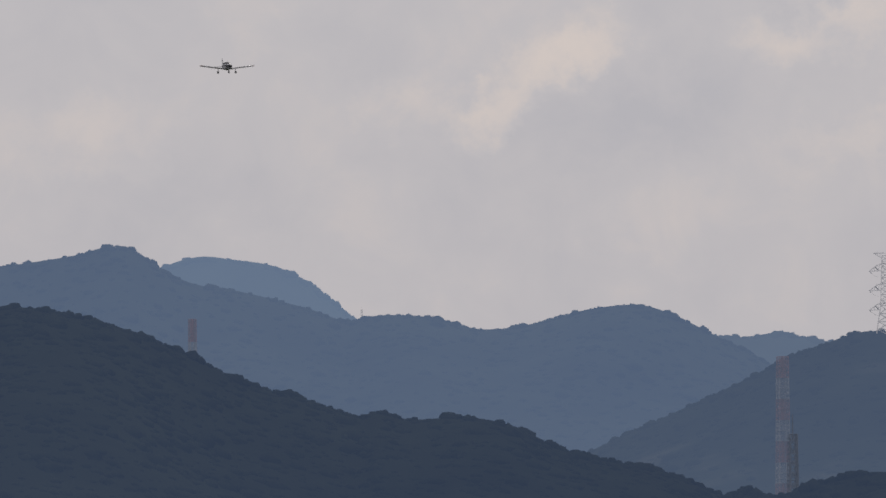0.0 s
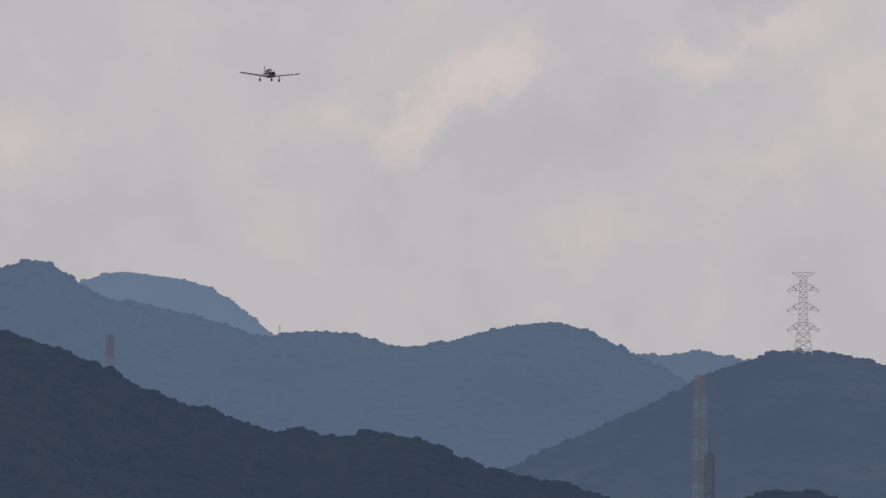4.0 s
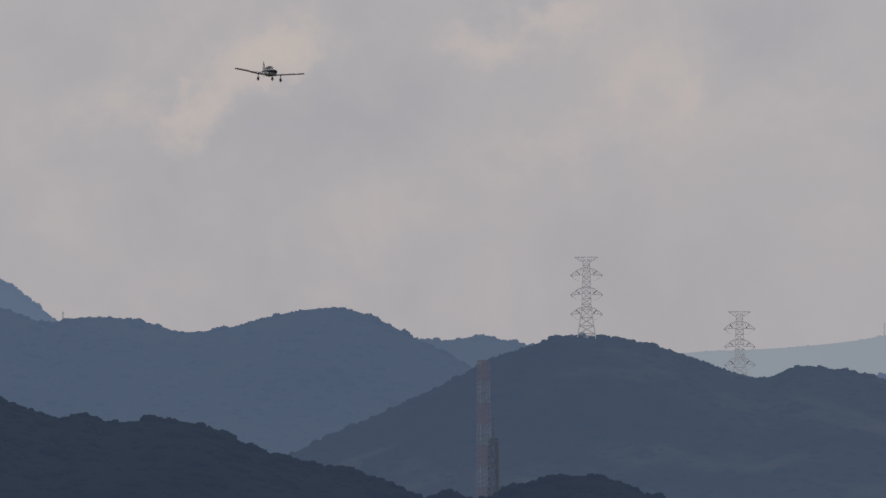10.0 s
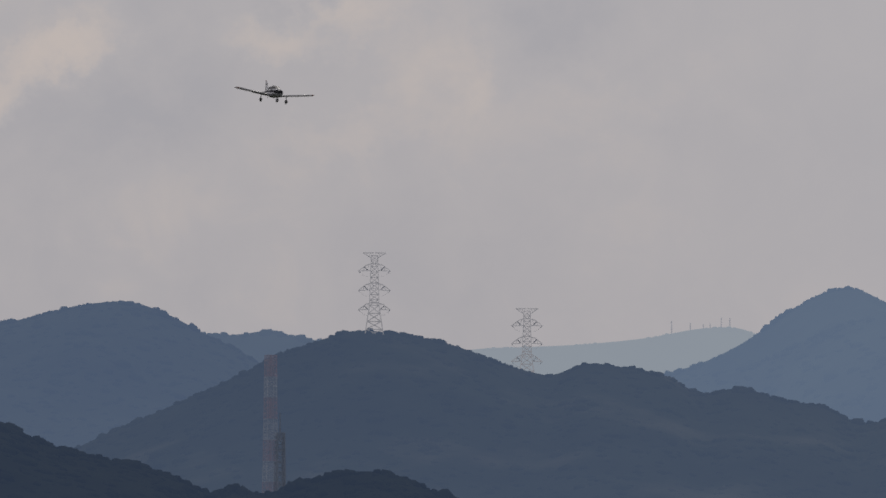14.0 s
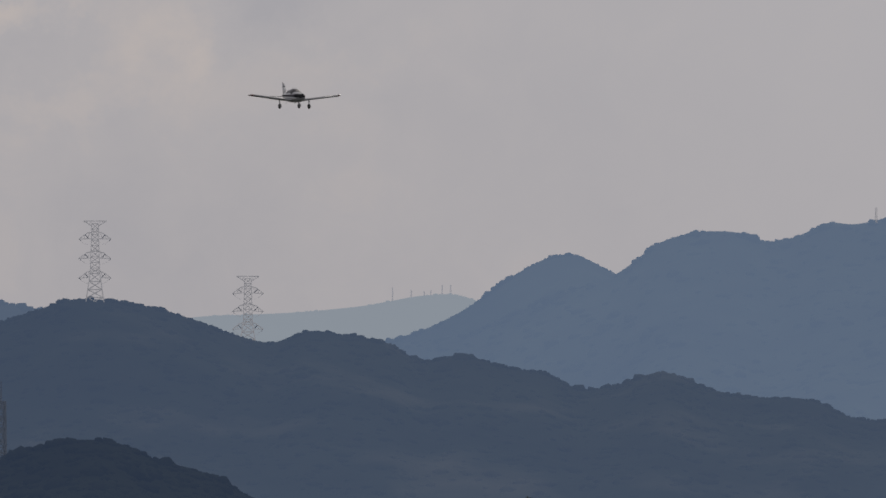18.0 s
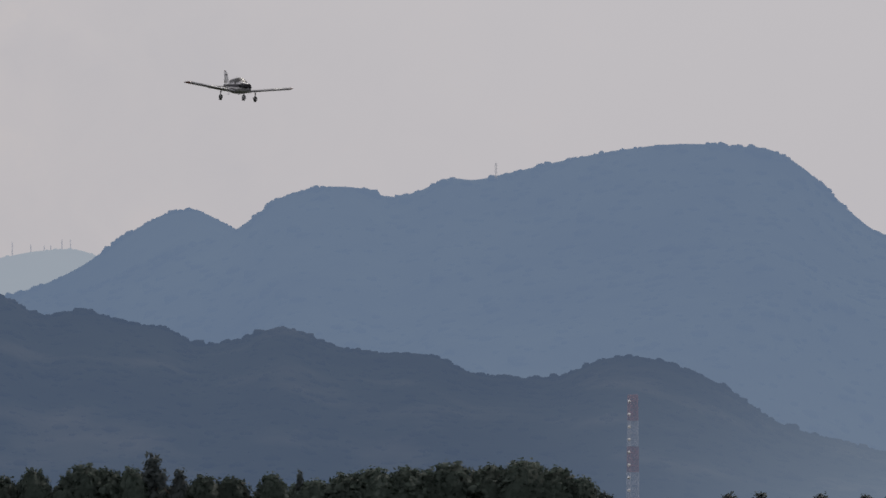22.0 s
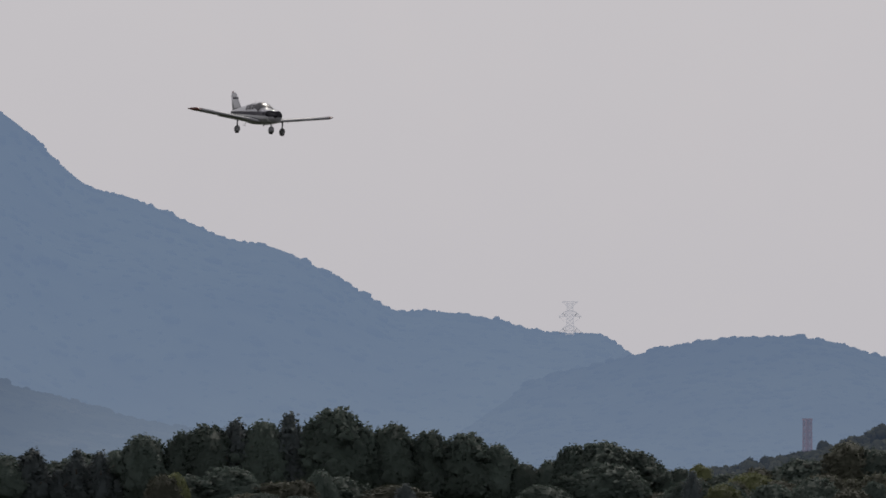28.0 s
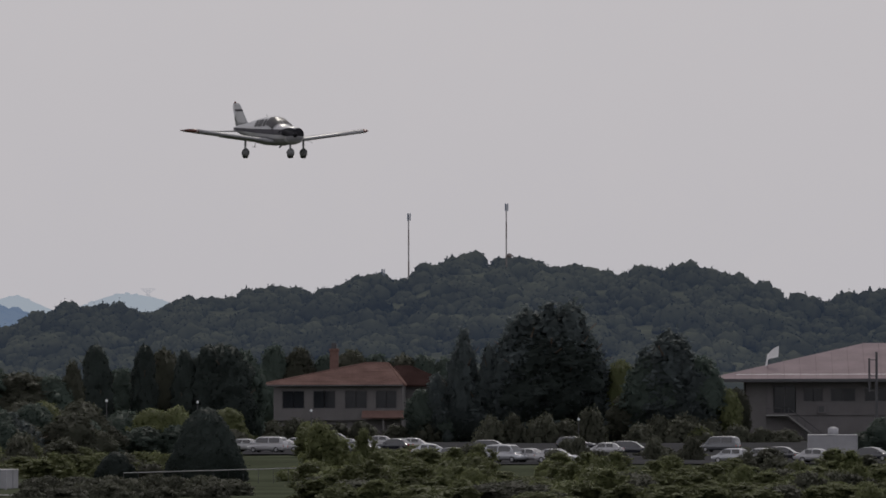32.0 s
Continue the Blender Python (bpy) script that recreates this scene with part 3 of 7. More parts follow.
# underside colour set darker than the white paint to stand in for shade
BELLY_SHADE = material("belly_paint_shaded", (0.20, 0.20, 0.21), 0.45, vary=0.08, scale=1.5, fine=14, coat=0.2)
STRIPE = material("dark_blue_stripe", (0.105, 0.102, 0.112), 0.8, vary=0.15, scale=2, fine=20, matt=True)
BLACK_PAINT = material("matt_black_paint", (0.028, 0.028, 0.031), 0.9, vary=0.2, scale=3, fine=30, matt=True)
RED_PAINT = material("red_wingtip_paint", (0.11, 0.026, 0.021), 0.35, vary=0.15, scale=3, fine=30)
CABIN_GLASS = material("cabin_glass", (0.07, 0.068, 0.07), 0.3, vary=0.1, matt=False)
RUBBER = material("rubber", (0.02, 0.02, 0.021), 0.8, vary=0.2, fine=60)
STEEL = material("steel", (0.35, 0.35, 0.36), 0.4, metal=0.8, vary=0.15, scale=4)
BLADE_GREY = material("grey_blade_paint", (0.24, 0.24, 0.25), 0.7, vary=0.1, matt=True)
blade_nodes = BLADE_GREY.node_tree.nodes
see_through, blur = blade_nodes.new("ShaderNodeBsdfTransparent"), blade_nodes.new("ShaderNodeMixShader")
blur.inputs[0].default_value = 0.91
BLADE_GREY.node_tree.links.new(blade_nodes["Principled BSDF"].outputs[0], blur.inputs[1])
BLADE_GREY.node_tree.links.new(see_through.outputs[0], blur.inputs[2])
BLADE_GREY.node_tree.links.new(blur.outputs[0], blade_nodes["Material Output"].inputs[0])
LAMP_GLASS = material("lamp_glass", (0.75, 0.77, 0.78), 0.08, vary=0.05, coat=0.8)

CABIN_GLASS.node_tree.nodes["Principled BSDF"].inputs["Specular IOR Level"].default_value = 0.12
# darker copy of the white paint, standing in for shade on the wings
WING_WHITE_SHADED = material("white_wing_paint_shaded", (0.235, 0.235, 0.245), 0.4, vary=0.08, scale=1.2, fine=12)
# the shade on the wheel fairings is put into this grey
FAIRING_SHADED = material("fairing_paint_shaded", (0.15, 0.15, 0.155), 0.5, vary=0.12, scale=3, fine=20)
NOSE = 2.14
STATIONS = [(NOSE, -0.53, 0.04, 0.40), (2.07, -0.60, 0.12, 0.50), (1.72, -0.65, 0.19, 0.55), (1.24, -0.64, 0.22, 0.56), (1.05, -0.66, 0.25, 0.57),
            (0.75, -0.67, 0.43, 0.58), (0.4, -0.67, 0.58, 0.58), (0.0, -0.67, 0.64, 0.58), (-0.7, -0.66, 0.63, 0.57), (-1.3, -0.60, 0.57, 0.53),
            (-2.0, -0.48, 0.48, 0.43), (-3.0, -0.28, 0.36, 0.29), (-3.9, -0.10, 0.27, 0.16), (-4.5, 0.02, 0.20, 0.05)]


def hull(x, a, out=0.0):
    """A point of the fuselage skin: x along the axis, a round it (0 left side, 90 top, 270 bottom)."""
    xs = [s[0] for s in STATIONS][::-1]
    low, top, half = (np.interp(x, xs, [s[k] for s in STATIONS][::-1]) for k in (1, 2, 3))
    c, q = np.cos(np.radians(a)), np.sin(np.radians(a))
    mid, tall = (low + top) / 2, (top - low) / 2
    n = 2 / 2.7
    narrow = 1 - 0.16 * np.clip(q, 0, 1) * np.clip((top - 0.3) / 0.3, 0, 1)
    return np.stack([x + 0 * a, (half * narrow + out) * np.sign(c) * np.abs(c) ** n, mid + (tall + out) * np.sign(q) * np.abs(q) ** n], -1)


def skin(name, x0, x1, a0, a1, mat, parent, out=0.006, nx=14, na=10, label=""):
    X, A = np.meshgrid(np.linspace(x0, x1, nx), np.linspace(a0, a1, na), indexing="ij")
    return build(name, hull(X, A, out).reshape(-1, 3), grid_faces(nx, na), mat, parent, label, smooth=True)


def band(X, z0, z1, side, parent):
    """A straight stripe on the side of the fuselage between two heights."""
    xs = [q[0] for q in STATIONS][::-1]
    low, top = (np.interp(X, xs, [q[k] for q in STATIONS][::-1]) for k in (1, 2))
    Z = z0 + (z1 - z0) * np.linspace(0, 1, 5)[None, :]
    f = np.clip((Z - (low + top) / 2) / ((top - low) / 2), -0.98, 0.98)
    A = np.degrees(np.arcsin(np.sign(f) * np.abs(f) ** (2.7 / 2)))
    v = hull(np.broadcast_to(X, A.shape), A if side > 0 else 180 - A, 0.013)
    build("stripe", v.reshape(-1, 3), grid_faces(X.shape[0], 5), STRIPE, parent, "dark stripe along the fuselage", smooth=True)


def foil(chord, thick, n=18):
    """The outline of an aerofoil, leading edge at x = chord / 2."""
    t = np.linspace(0, 1, n)
    half = 5 * thick * (0.2969 * np.sqrt(t) - 0.126 * t - 0.3516 * t**2 + 0.2843 * t**3 - 0.1015 * t**4)
    up = np.stack([0.5 - t, half * 1.15], -1)
    down = np.stack([0.5 - t[::-1][1:-1], -half[::-1][1:-1] * 0.75], -1)
    return np.concatenate([up, down]) * chord


def blade(name, ribs, mat, parent, label="", thick=0.13, axis="y"):
    """A lifting surface through ribs of (x, y, z, chord, thickness factor)."""
    rings = []
    for x, y, z, chord, k in ribs:
        o = foil(chord, thick * k)
        rings.append(np.stack([x + o[:, 0], np.full(len(o), y), z + o[:, 1]] if axis == "y" else [x + o[:, 0], y + o[:, 1], np.full(len(o), z)], -1))
    n, m = len(rings), len(rings[0])
    v = np.concatenate(rings)
    f = [(i * m + j, (i + 1) * m + j, (i + 1) * m + (j + 1) % m, i * m + (j + 1) % m) for i in range(n - 1) for j in range(m)]
    bm = bmesh.new()
    bv = [bm.verts.new(p) for p in v]
    for q in f:
        bm.faces.new([bv[k] for k in q])
    for i in (0, n - 1):
        bm.faces.new([bv[i * m + j] for j in range(m)])
    return part(name, bm, mat, parent, label, smooth=True)


def cone_between(bm, a, b, r0, r1, n=8):
    a, b = Vector(a), Vector(b)
    turn = (b - a).to_track_quat("Z", "Y").to_matrix().to_4x4()
    bmesh.ops.create_cone(bm, cap_ends=True, segments=n, radius1=r0, radius2=r1, depth=(b - a).length, matrix=Matrix.Translation((a + b) / 2) @ turn)


def box_in(bm, lo, hi):
    lo, hi = Vector(lo), Vector(hi)
    bmesh.ops.create_cube(bm, size=1, matrix=Matrix.Translation((lo + hi) / 2) @ Matrix.Diagonal((*(hi - lo), 1)))


DIHEDRAL = math.tan(radians(7))


def make_aeroplane():
    plane = thing("light_aeroplane", Matrix.Identity(4), "white low-wing light aeroplane with dark stripe and fixed gear, flying", "aeroplane")
    X, A = np.meshgrid(np.concatenate([np.linspace(NOSE, 1.0, 16), np.linspace(0.9, -4.5, 40)]), np.linspace(0, 360, 41), indexing="ij")
    build("fuselage", hull(X, A).reshape(-1, 3), grid_faces(56, 41), WHITE_PAINT, plane, smooth=True)
    for a0, a1, paint, label in ((-2, 182, BLACK_PAINT, "black upper front of the engine cowling"), (182, 358, BELLY_SHADE, "lower front of the engine cowling, darkened as shade")):
        R, A = np.meshgrid(np.linspace(1, 0.02, 9), np.linspace(a0, a1, 30), indexing="ij")
        rim = hull(np.full(A.shape, NOSE), A, 0.012)
        mid = np.array([NOSE, 0, -0.25])
        cap = mid + (rim - mid) * R[..., None] + np.stack([0.09 * (1 - R**2), 0 * R, 0 * R], -1)
        build("cowling_face", cap.reshape(-1, 3), grid_faces(9, 30), paint, plane, label, smooth=True)
    # the black of the nose runs back into the side stripes
    # the underside's shade is laid on as a darker skin
    skin("belly_shade", NOSE, -3.9, 196, 344, BELLY_SHADE, plane, 0.006, 50, 24)
    X = np.linspace(NOSE, 1.62, 18)[:, None]
    low = np.interp(X, (1.62, 1.9, NOSE), (8, 2, -2))
    for a0, a1 in ((low, np.interp(X, (1.62, 1.82, 2.04, NOSE), (16, 32, 62, 90))), (180 - low, np.interp(X, (1.62, 1.82, 2.04, NOSE), (164, 148, 118, 90)))):
        A = a0 + (a1 - a0) * np.linspace(0, 1, 16)[None, :]
        build("nose_panel", hull(np.broadcast_to(X, A.shape), A, 0.012).reshape(-1, 3), grid_faces(18, 16), BLACK_PAINT, plane, "black upper cowling", smooth=True)
    skin("windscreen", 0.97, 0.18, 18, 89, CABIN_GLASS, plane, 0.022, 18, 16)
    skin("windscreen", 0.97, 0.18, 91, 162, CABIN_GLASS, plane, 0.022, 18, 16)
    for a0, a1 in ((12, 46), (134, 168)):
        for x0, x1 in ((0.10, -0.12), (-0.24, -0.66), (-0.76, -1.12)):
            skin("side_window", x0, x1, a0, a1, CABIN_GLASS, plane, 0.016, 8, 10)
    for side in (1, -1):
        X = np.linspace(1.9, -4.35, 44)[:, None]
        z0, z1 = np.interp(X, (-4.35, 1.75), (0.05, -0.22)), np.interp(X, (-4.35, 1.75), (0.15, 0.03))
        band(X, z0, z1, side, plane)
    for side in (1, -1):
        def rib(y, chord=1.6, k=1.0, dx=0.0, dz=0.0):
            return (dx, side * y, (y - 4.57) * DIHEDRAL + dz, chord, k)
        wing = blade("wing", [rib(0.3), rib(1.0), rib(2.6), rib(4.12)], WING_WHITE_SHADED, plane)
        blade("wingtip", [rib(4.122), rib(4.27, 1.56, 0.95, -0.01), rib(4.37, 1.46, 0.75, -0.03, 0.01), rib(4.42, 1.3, 0.4, -0.06, 0.03)], RED_PAINT, wing, "red wingtip fairing")
        blade("flap", [rib(0.62, 0.36, 1, -0.88, -0.03), rib(2.35, 0.36, 1, -0.88, -0.03)], WING_WHITE_SHADED, wing, "lowered wing flap")
        blade("aileron", [rib(2.45, 0.26, 1, -0.80), rib(4.08, 0.26, 1, -0.80)], WING_WHITE_SHADED, wing)
        blade("wing_root", [(0.12, side * 0.2, -0.60, 1.95, 1.0), (0.06, side * 1.0, (1.0 - 4.57) * DIHEDRAL - 0.002, 1.72, 1.0)], WING_WHITE_SHADED, wing)
        blade("stabilator", [(-4.08, side * 0.03, -0.02, 0.78, 0.7), (-4.08, side * 1.38, -0.02, 0.76, 0.7), (-4.11, side * 1.52, -0.02, 0.60, 0.3)], WHITE_PAINT, plane)
        bm = bmesh.new()
        bmesh.ops.create_uvsphere(bm, u_segments=10, v_segments=6, radius=0.05, matrix=Matrix.Translation((0.72, side * 4.2, (4.2 - 4.57) * DIHEDRAL)))
        part("navigation_light", bm, LAMP_GLASS, wing)
    fin = blade("fin", [(-3.36, 0, 0.20, 1.68, 0.7), (-3.65, 0, 0.42, 1.22, 0.8), (-4.22, 0, 1.18, 0.80, 0.8), (-4.32, 0, 1.28, 0.66, 0.5)], WHITE_PAINT, plane, "", 0.09, "z")
    blade("rudder", [(-4.20, 0, 0.20, 0.30, 1.6), (-4.58, 0, 1.16, 0.26, 1.6)], WHITE_PAINT, fin, "", 0.09, "z")
    blade("fin_band", [(-4.02, 0, 0.90, 0.98, 0.92), (-4.09, 0, 1.0, 0.925, 0.92)], STRIPE, fin, "dark band across the fin", 0.10, "z")
    bm = bmesh.new()
    cone_between(bm, (-4.42, 0, 1.27), (-4.42, 0, 1.37), 0.05, 0.035)
    part("beacon", bm, RED_PAINT, fin, "red beacon")
    # landing gear
    for x, y, top in ((1.70, 0, -0.55), (-0.05, 1.45, -0.42), (-0.05, -1.45, -0.42)):
        bm = bmesh.new()
        cone_between(bm, (x, y, top), (x, y, -0.98), 0.055, 0.045, 10)
        leg = part("gear_leg", bm, STEEL, plane)
        bm = bmesh.new()
        bmesh.ops.create_uvsphere(bm, u_segments=18, v_segments=12, radius=1)
        for v in bm.verts:
            aft = 0.85 if v.co.x < 0 else 0.5
            taper = 1 - 0.45 * max(0, -v.co.x)
            v.co = Vector((x + v.co.x * 0.46 * aft + 0.02, y + v.co.y * 0.17 * taper, -1.02 + max(v.co.z * taper, -0.7) * 0.22))
        part("wheel_fairing", bm, FAIRING_SHADED, leg, "streamlined wheel fairing", True)
        bm = bmesh.new()
        cone_between(bm, (x, y - 0.08, -1.08), (x, y + 0.08, -1.08), 0.19, 0.19, 20)
        part("tyre", bm, RUBBER, leg, "", True)
    # propeller
    prop = new("propeller")
    prop.parent = plane
    prop.matrix_basis = pose(NOSE + 0.08, 0, -0.2)
    bm = bmesh.new()
    cone_between(bm, (0.0, 0, 0), (0.20, 0, 0), 0.13, 0.03, 18)
    part("spinner", bm, BLACK_PAINT, prop)
    for side in (1, -1):
        bm = bmesh.new()
        cone_between(bm, (0.05, 0, side * 0.1), (0.05, 0, side * 0.93), 0.07, 0.04, 12)
        for v in bm.verts:
            v.co.x = 0.05 + (v.co.x - 0.05) * 0.2 + 0.2 * v.co.y * (1 - abs(v.co.z))
        part("propeller_blade", bm, BLADE_GREY, prop, "fast turning blade, a faint blur")
    # radio aerials, step, exhaust
    bm = bmesh.new()
    cone_between(bm, (-1.0, 0.1, 0.55), (-1.16, 0.1, 0.78), 0.012, 0.006, 6)
    part("aerial", bm, STEEL, plane)
    bm = bmesh.new()
    cone_between(bm, (1.25, -0.2, -0.62), (1.0, -0.22, -0.78), 0.045, 0.04, 10)
    part("exhaust_pipe", bm, STEEL, plane)
    bm = bmesh.new()
    cone_between(bm, (-1.15, -0.45, -0.55), (-1.22, -0.47, -0.74), 0.012, 0.012, 6)
    box_in(bm, (-1.3, -0.55, -0.755), (-1.16, -0.42, -0.735))
    part("boarding_step", bm, STEEL, plane)
    return plane, prop


aeroplane, propeller = make_aeroplane()


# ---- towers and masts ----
FAR_HAZE_GLOW = (0.060, 0.077, 0.112)  # haze put into the emission of far steel and tower paint
# these two steels glow with haze colours of their own
GALVANISED = material("hazed_galvanised_steel", (0.26, 0.255, 0.25), 0.6, metal=0.2, vary=0.25, scale=0.3, fine=4, glow=(0.165, 0.165, 0.180), emit=1.0)
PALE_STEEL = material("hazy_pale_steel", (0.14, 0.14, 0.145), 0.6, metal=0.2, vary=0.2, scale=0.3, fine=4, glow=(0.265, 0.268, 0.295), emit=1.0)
BAND_RED = material("red_band_paint", (0.125, 0.038, 0.036), 0.6, vary=0.2, scale=0.3, fine=4, glow=FAR_HAZE_GLOW, emit=1.0)
BAND_WHITE = material("white_band_paint", (0.15, 0.15, 0.155), 0.6, vary=0.15, scale=0.3, fine=4, glow=FAR_HAZE_GLOW, emit=1.15)
FAR_RED = material("hazed_red_band_paint", (0.085, 0.021, 0.022), 0.7, vary=0.2, scale=0.3, fine=4, glow=FAR_HAZE_GLOW, emit=1.0)
FAR_WHITE = material("hazed_white_band_paint", (0.11, 0.105, 0.105), 0.7, vary=0.2, scale=0.3, fine=4, glow=FAR_HAZE_GLOW, emit=1.0)
DARK_STEEL = material("hazed_dark_steel", (0.06, 0.066, 0.08), 0.7, vary=0.2, scale=0.3, fine=4, glow=FAR_HAZE_GLOW, emit=0.55)
DISH_WHITE = material("white_dish", (0.8, 0.8, 0.8), 0.35, vary=0.05)


def strut(bm, a, b, w):
    cone_between(bm, a, b, w, w, 4)


def lattice(bm, z0, z1, w0, w1, panels, leg, brace):
    """A square, braced and tapering tower section."""
    ring = [(1, 1), (-1, 1), (-1, -1), (1, -1)]
    for k in range(panels):
        a, b = k / panels, (k + 1) / panels
        za, zb, wa, wb = z0 + (z1 - z0) * a, z0 + (z1 - z0) * b, w0 + (w1 - w0) * a, w0 + (w1 - w0) * b
        for i in range(4):
            (x, y), (u, v) = ring[i], ring[(i + 1) % 4]
            strut(bm, (x * wa, y * wa, za), (x * wb, y * wb, zb), leg)
            strut(bm, (x * wa, y * wa, za), (u * wb, v * wb, zb), brace)
            strut(bm, (u * wa, v * wa, za), (x * wb, y * wb, zb), brace)
            strut(bm, (x * wb, y * wb, zb), (u * wb, v * wb, zb), brace)


def pylon(bearing, d, base, top, half, label, arms=(0.88, 0.65, 0.42), foot=3.9, steel=GALVANISED):
    tower = thing("transmission_tower", pose(*spot(bearing, d, base), 0, 0, -bearing), label, "transmission tower", "transmission towers")
    tall = top - base
    bm = bmesh.new()
    lattice(bm, 0, tall * 0.38, foot, foot * 0.5, 4, 0.24, 0.11)
    part("tower_foot", bm, steel, tower)
    bm = bmesh.new()
    lattice(bm, tall * 0.38, tall * 0.97, foot * 0.5, foot * 0.33, 9, 0.2, 0.09)
    part("tower_body", bm, steel, tower)
    for k, at in enumerate((1.0, *arms)):
        z, reach = tall * at, half * (0.72 if k == 0 else 1.0)
        body = foot * (0.33 + 0.17 * (0.97 - min(at, 0.97)) / 0.59)
        halves = {}
        for side in (1, -1):
            arm_bm = bmesh.new()
            tip = Vector((side * reach, 0, z if k == 0 else z - 3.3))
            for y in (0.7, -0.7):
                # bowed upper chord, straight lower chord
                last = Vector((side * 0.2, y, z))
                for q in (0.5, 1.0):
                    bow = 0.0 if k == 0 else 0.75 * 4 * q * (1 - q)
                    p = Vector((side * 0.2, y, z)).lerp(tip, q) + Vector((0, 0, bow))
                    strut(arm_bm, last, p, 0.16)
                    last = p
                strut(arm_bm, (side * body, y, z - (2.1 if k == 0 else 3.0)), tip, 0.13)
            halves[side] = part("crossarm", arm_bm, steel, tower)
            for q in (0.3, 0.6):
                up = Vector((side * 0.2, 0, z)).lerp(tip, q) + Vector((0, 0, 0.0 if k == 0 else 3.0 * q * (1 - q)))
                bm = bmesh.new()
                strut(bm, up, Vector((side * body, 0, z - (2.1 if k == 0 else 3.0))).lerp(tip, q), 0.09)
                part("brace", bm, steel, halves[side])
            if k:
                bm = bmesh.new()
                cone_between(bm, tip + Vector((0, 0, 0.1)), tip + Vector((-side * 0.9, 0, -0.7)), 0.10, 0.10, 6)
                part("insulator", bm, DARK_STEEL, halves[side], "dark insulator string")
                bm = bmesh.new()
                cone_between(bm, (side * reach * 0.62, 0, z - 1.5), (side * reach * 0.42, 0, z - 2.9), 0.17, 0.17, 6)
                part("insulator", bm, DARK_STEEL, halves[side], "dark insulator string")
                bm = bmesh.new()
                last = tip + Vector((-side * 0.9, 0, -0.7))
                for q in (0.33, 0.66, 1.0):
                    p = tip + Vector((-side * (0.9 + (reach * 0.58 - 0.9) * q), 0, -0.7 - 1.5 * q * (2 - q)))
                    strut(bm, last, p, 0.05)
                    last = p
                part("jumper_wire", bm, steel, halves[side])
    return tower


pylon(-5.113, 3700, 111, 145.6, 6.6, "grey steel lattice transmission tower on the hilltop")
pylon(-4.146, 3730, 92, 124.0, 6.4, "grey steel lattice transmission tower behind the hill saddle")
pylon(5.279, 4345, 60, 88.2, 5.3, "steel lattice transmission tower on the mountain shoulder, pale with haze", arms=(0.86, 0.60), steel=PALE_STEEL)
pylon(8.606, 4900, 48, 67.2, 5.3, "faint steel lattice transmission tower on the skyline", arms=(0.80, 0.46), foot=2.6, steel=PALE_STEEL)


def banded_tower(bearing, d, top, bands, w0, w1, label, gear=True, turn=20):
    """A lattice tower painted in red and white bands of that height, with platforms."""
    tower = thing("radio_tower", pose(*spot(bearing, d, -1), 0, 0, turn - bearing), label, "radio tower")
    tall = top + 1
    n = math.ceil(tall / bands)
    for k in range(n):
        a, b = max(0.0, 1 - (k + 1) * bands / tall), 1 - k * bands / tall
        red = k % 2 == 0
        bm = bmesh.new()
        lattice(bm, tall * a, tall * b, w0 + (w1 - w0) * a, w0 + (w1 - w0) * b, 4, 0.22 if gear else 0.17, 0.13 if gear else 0.09)
        for q in (a, (a + b) / 2):
            w = w0 + (w1 - w0) * q + 0.2
            box_in(bm, (-w, -w, tall * q), (w, w, tall * q + 0.15))
        if red:
            # a solid core makes the red sections look dense from the camera
            cone_between(bm, (0, 0, tall * a), (0, 0, tall * b), 0.3 if gear else 0.6, 0.3 if gear else 0.6, 8)
        part("tower_section", bm, (BAND_RED if red else BAND_WHITE) if gear else (FAR_RED if red else FAR_WHITE), tower, "red section" if red else "white section")
    for k in range(n * 2 if gear else 0):
        z, w = tall * (k + 0.5) / (2 * n), w0 + (w1 - w0) * (k + 0.5) / (2 * n)
        bm = bmesh.new()
        bmesh.ops.create_uvsphere(bm, u_segments=10, v_segments=6, radius=0.42, matrix=Matrix.Translation((-w - 0.35, -w, z)))
        part("dish_antenna", bm, DISH_WHITE, tower)
    return tower


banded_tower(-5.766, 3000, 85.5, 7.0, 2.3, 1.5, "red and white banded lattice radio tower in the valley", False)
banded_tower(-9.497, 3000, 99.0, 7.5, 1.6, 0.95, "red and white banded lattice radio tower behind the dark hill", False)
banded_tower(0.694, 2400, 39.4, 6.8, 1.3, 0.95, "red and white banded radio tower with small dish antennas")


# emission stands in for the haze before the thin masts
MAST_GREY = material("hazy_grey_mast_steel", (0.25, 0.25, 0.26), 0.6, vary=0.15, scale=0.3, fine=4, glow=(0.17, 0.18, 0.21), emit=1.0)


def plain_tower(name, bearing, d, base, top, w0, w1, mat, label, panels=10, leg=0.12, brace=0.07):
    tower = thing(name, pose(*spot(bearing, d, base), 0, 0, 15 - bearing), label, "tower")
    bm = bmesh.new()
    lattice(bm, 0, (top - base) * 0.9, w0, w1, panels, leg, brace)
    part("tower_body", bm, mat, tower)
    bm = bmesh.new()
    cone_between(bm, (0, 0, (top - base) * 0.88), (0, 0, top - base), leg, leg * 0.5, 6)
    part("top_rod", bm, mat, tower)
    return tower


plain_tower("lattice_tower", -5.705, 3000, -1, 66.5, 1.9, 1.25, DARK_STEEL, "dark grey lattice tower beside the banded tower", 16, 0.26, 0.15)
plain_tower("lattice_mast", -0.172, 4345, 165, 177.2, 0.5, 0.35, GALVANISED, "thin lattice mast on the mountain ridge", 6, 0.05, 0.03)
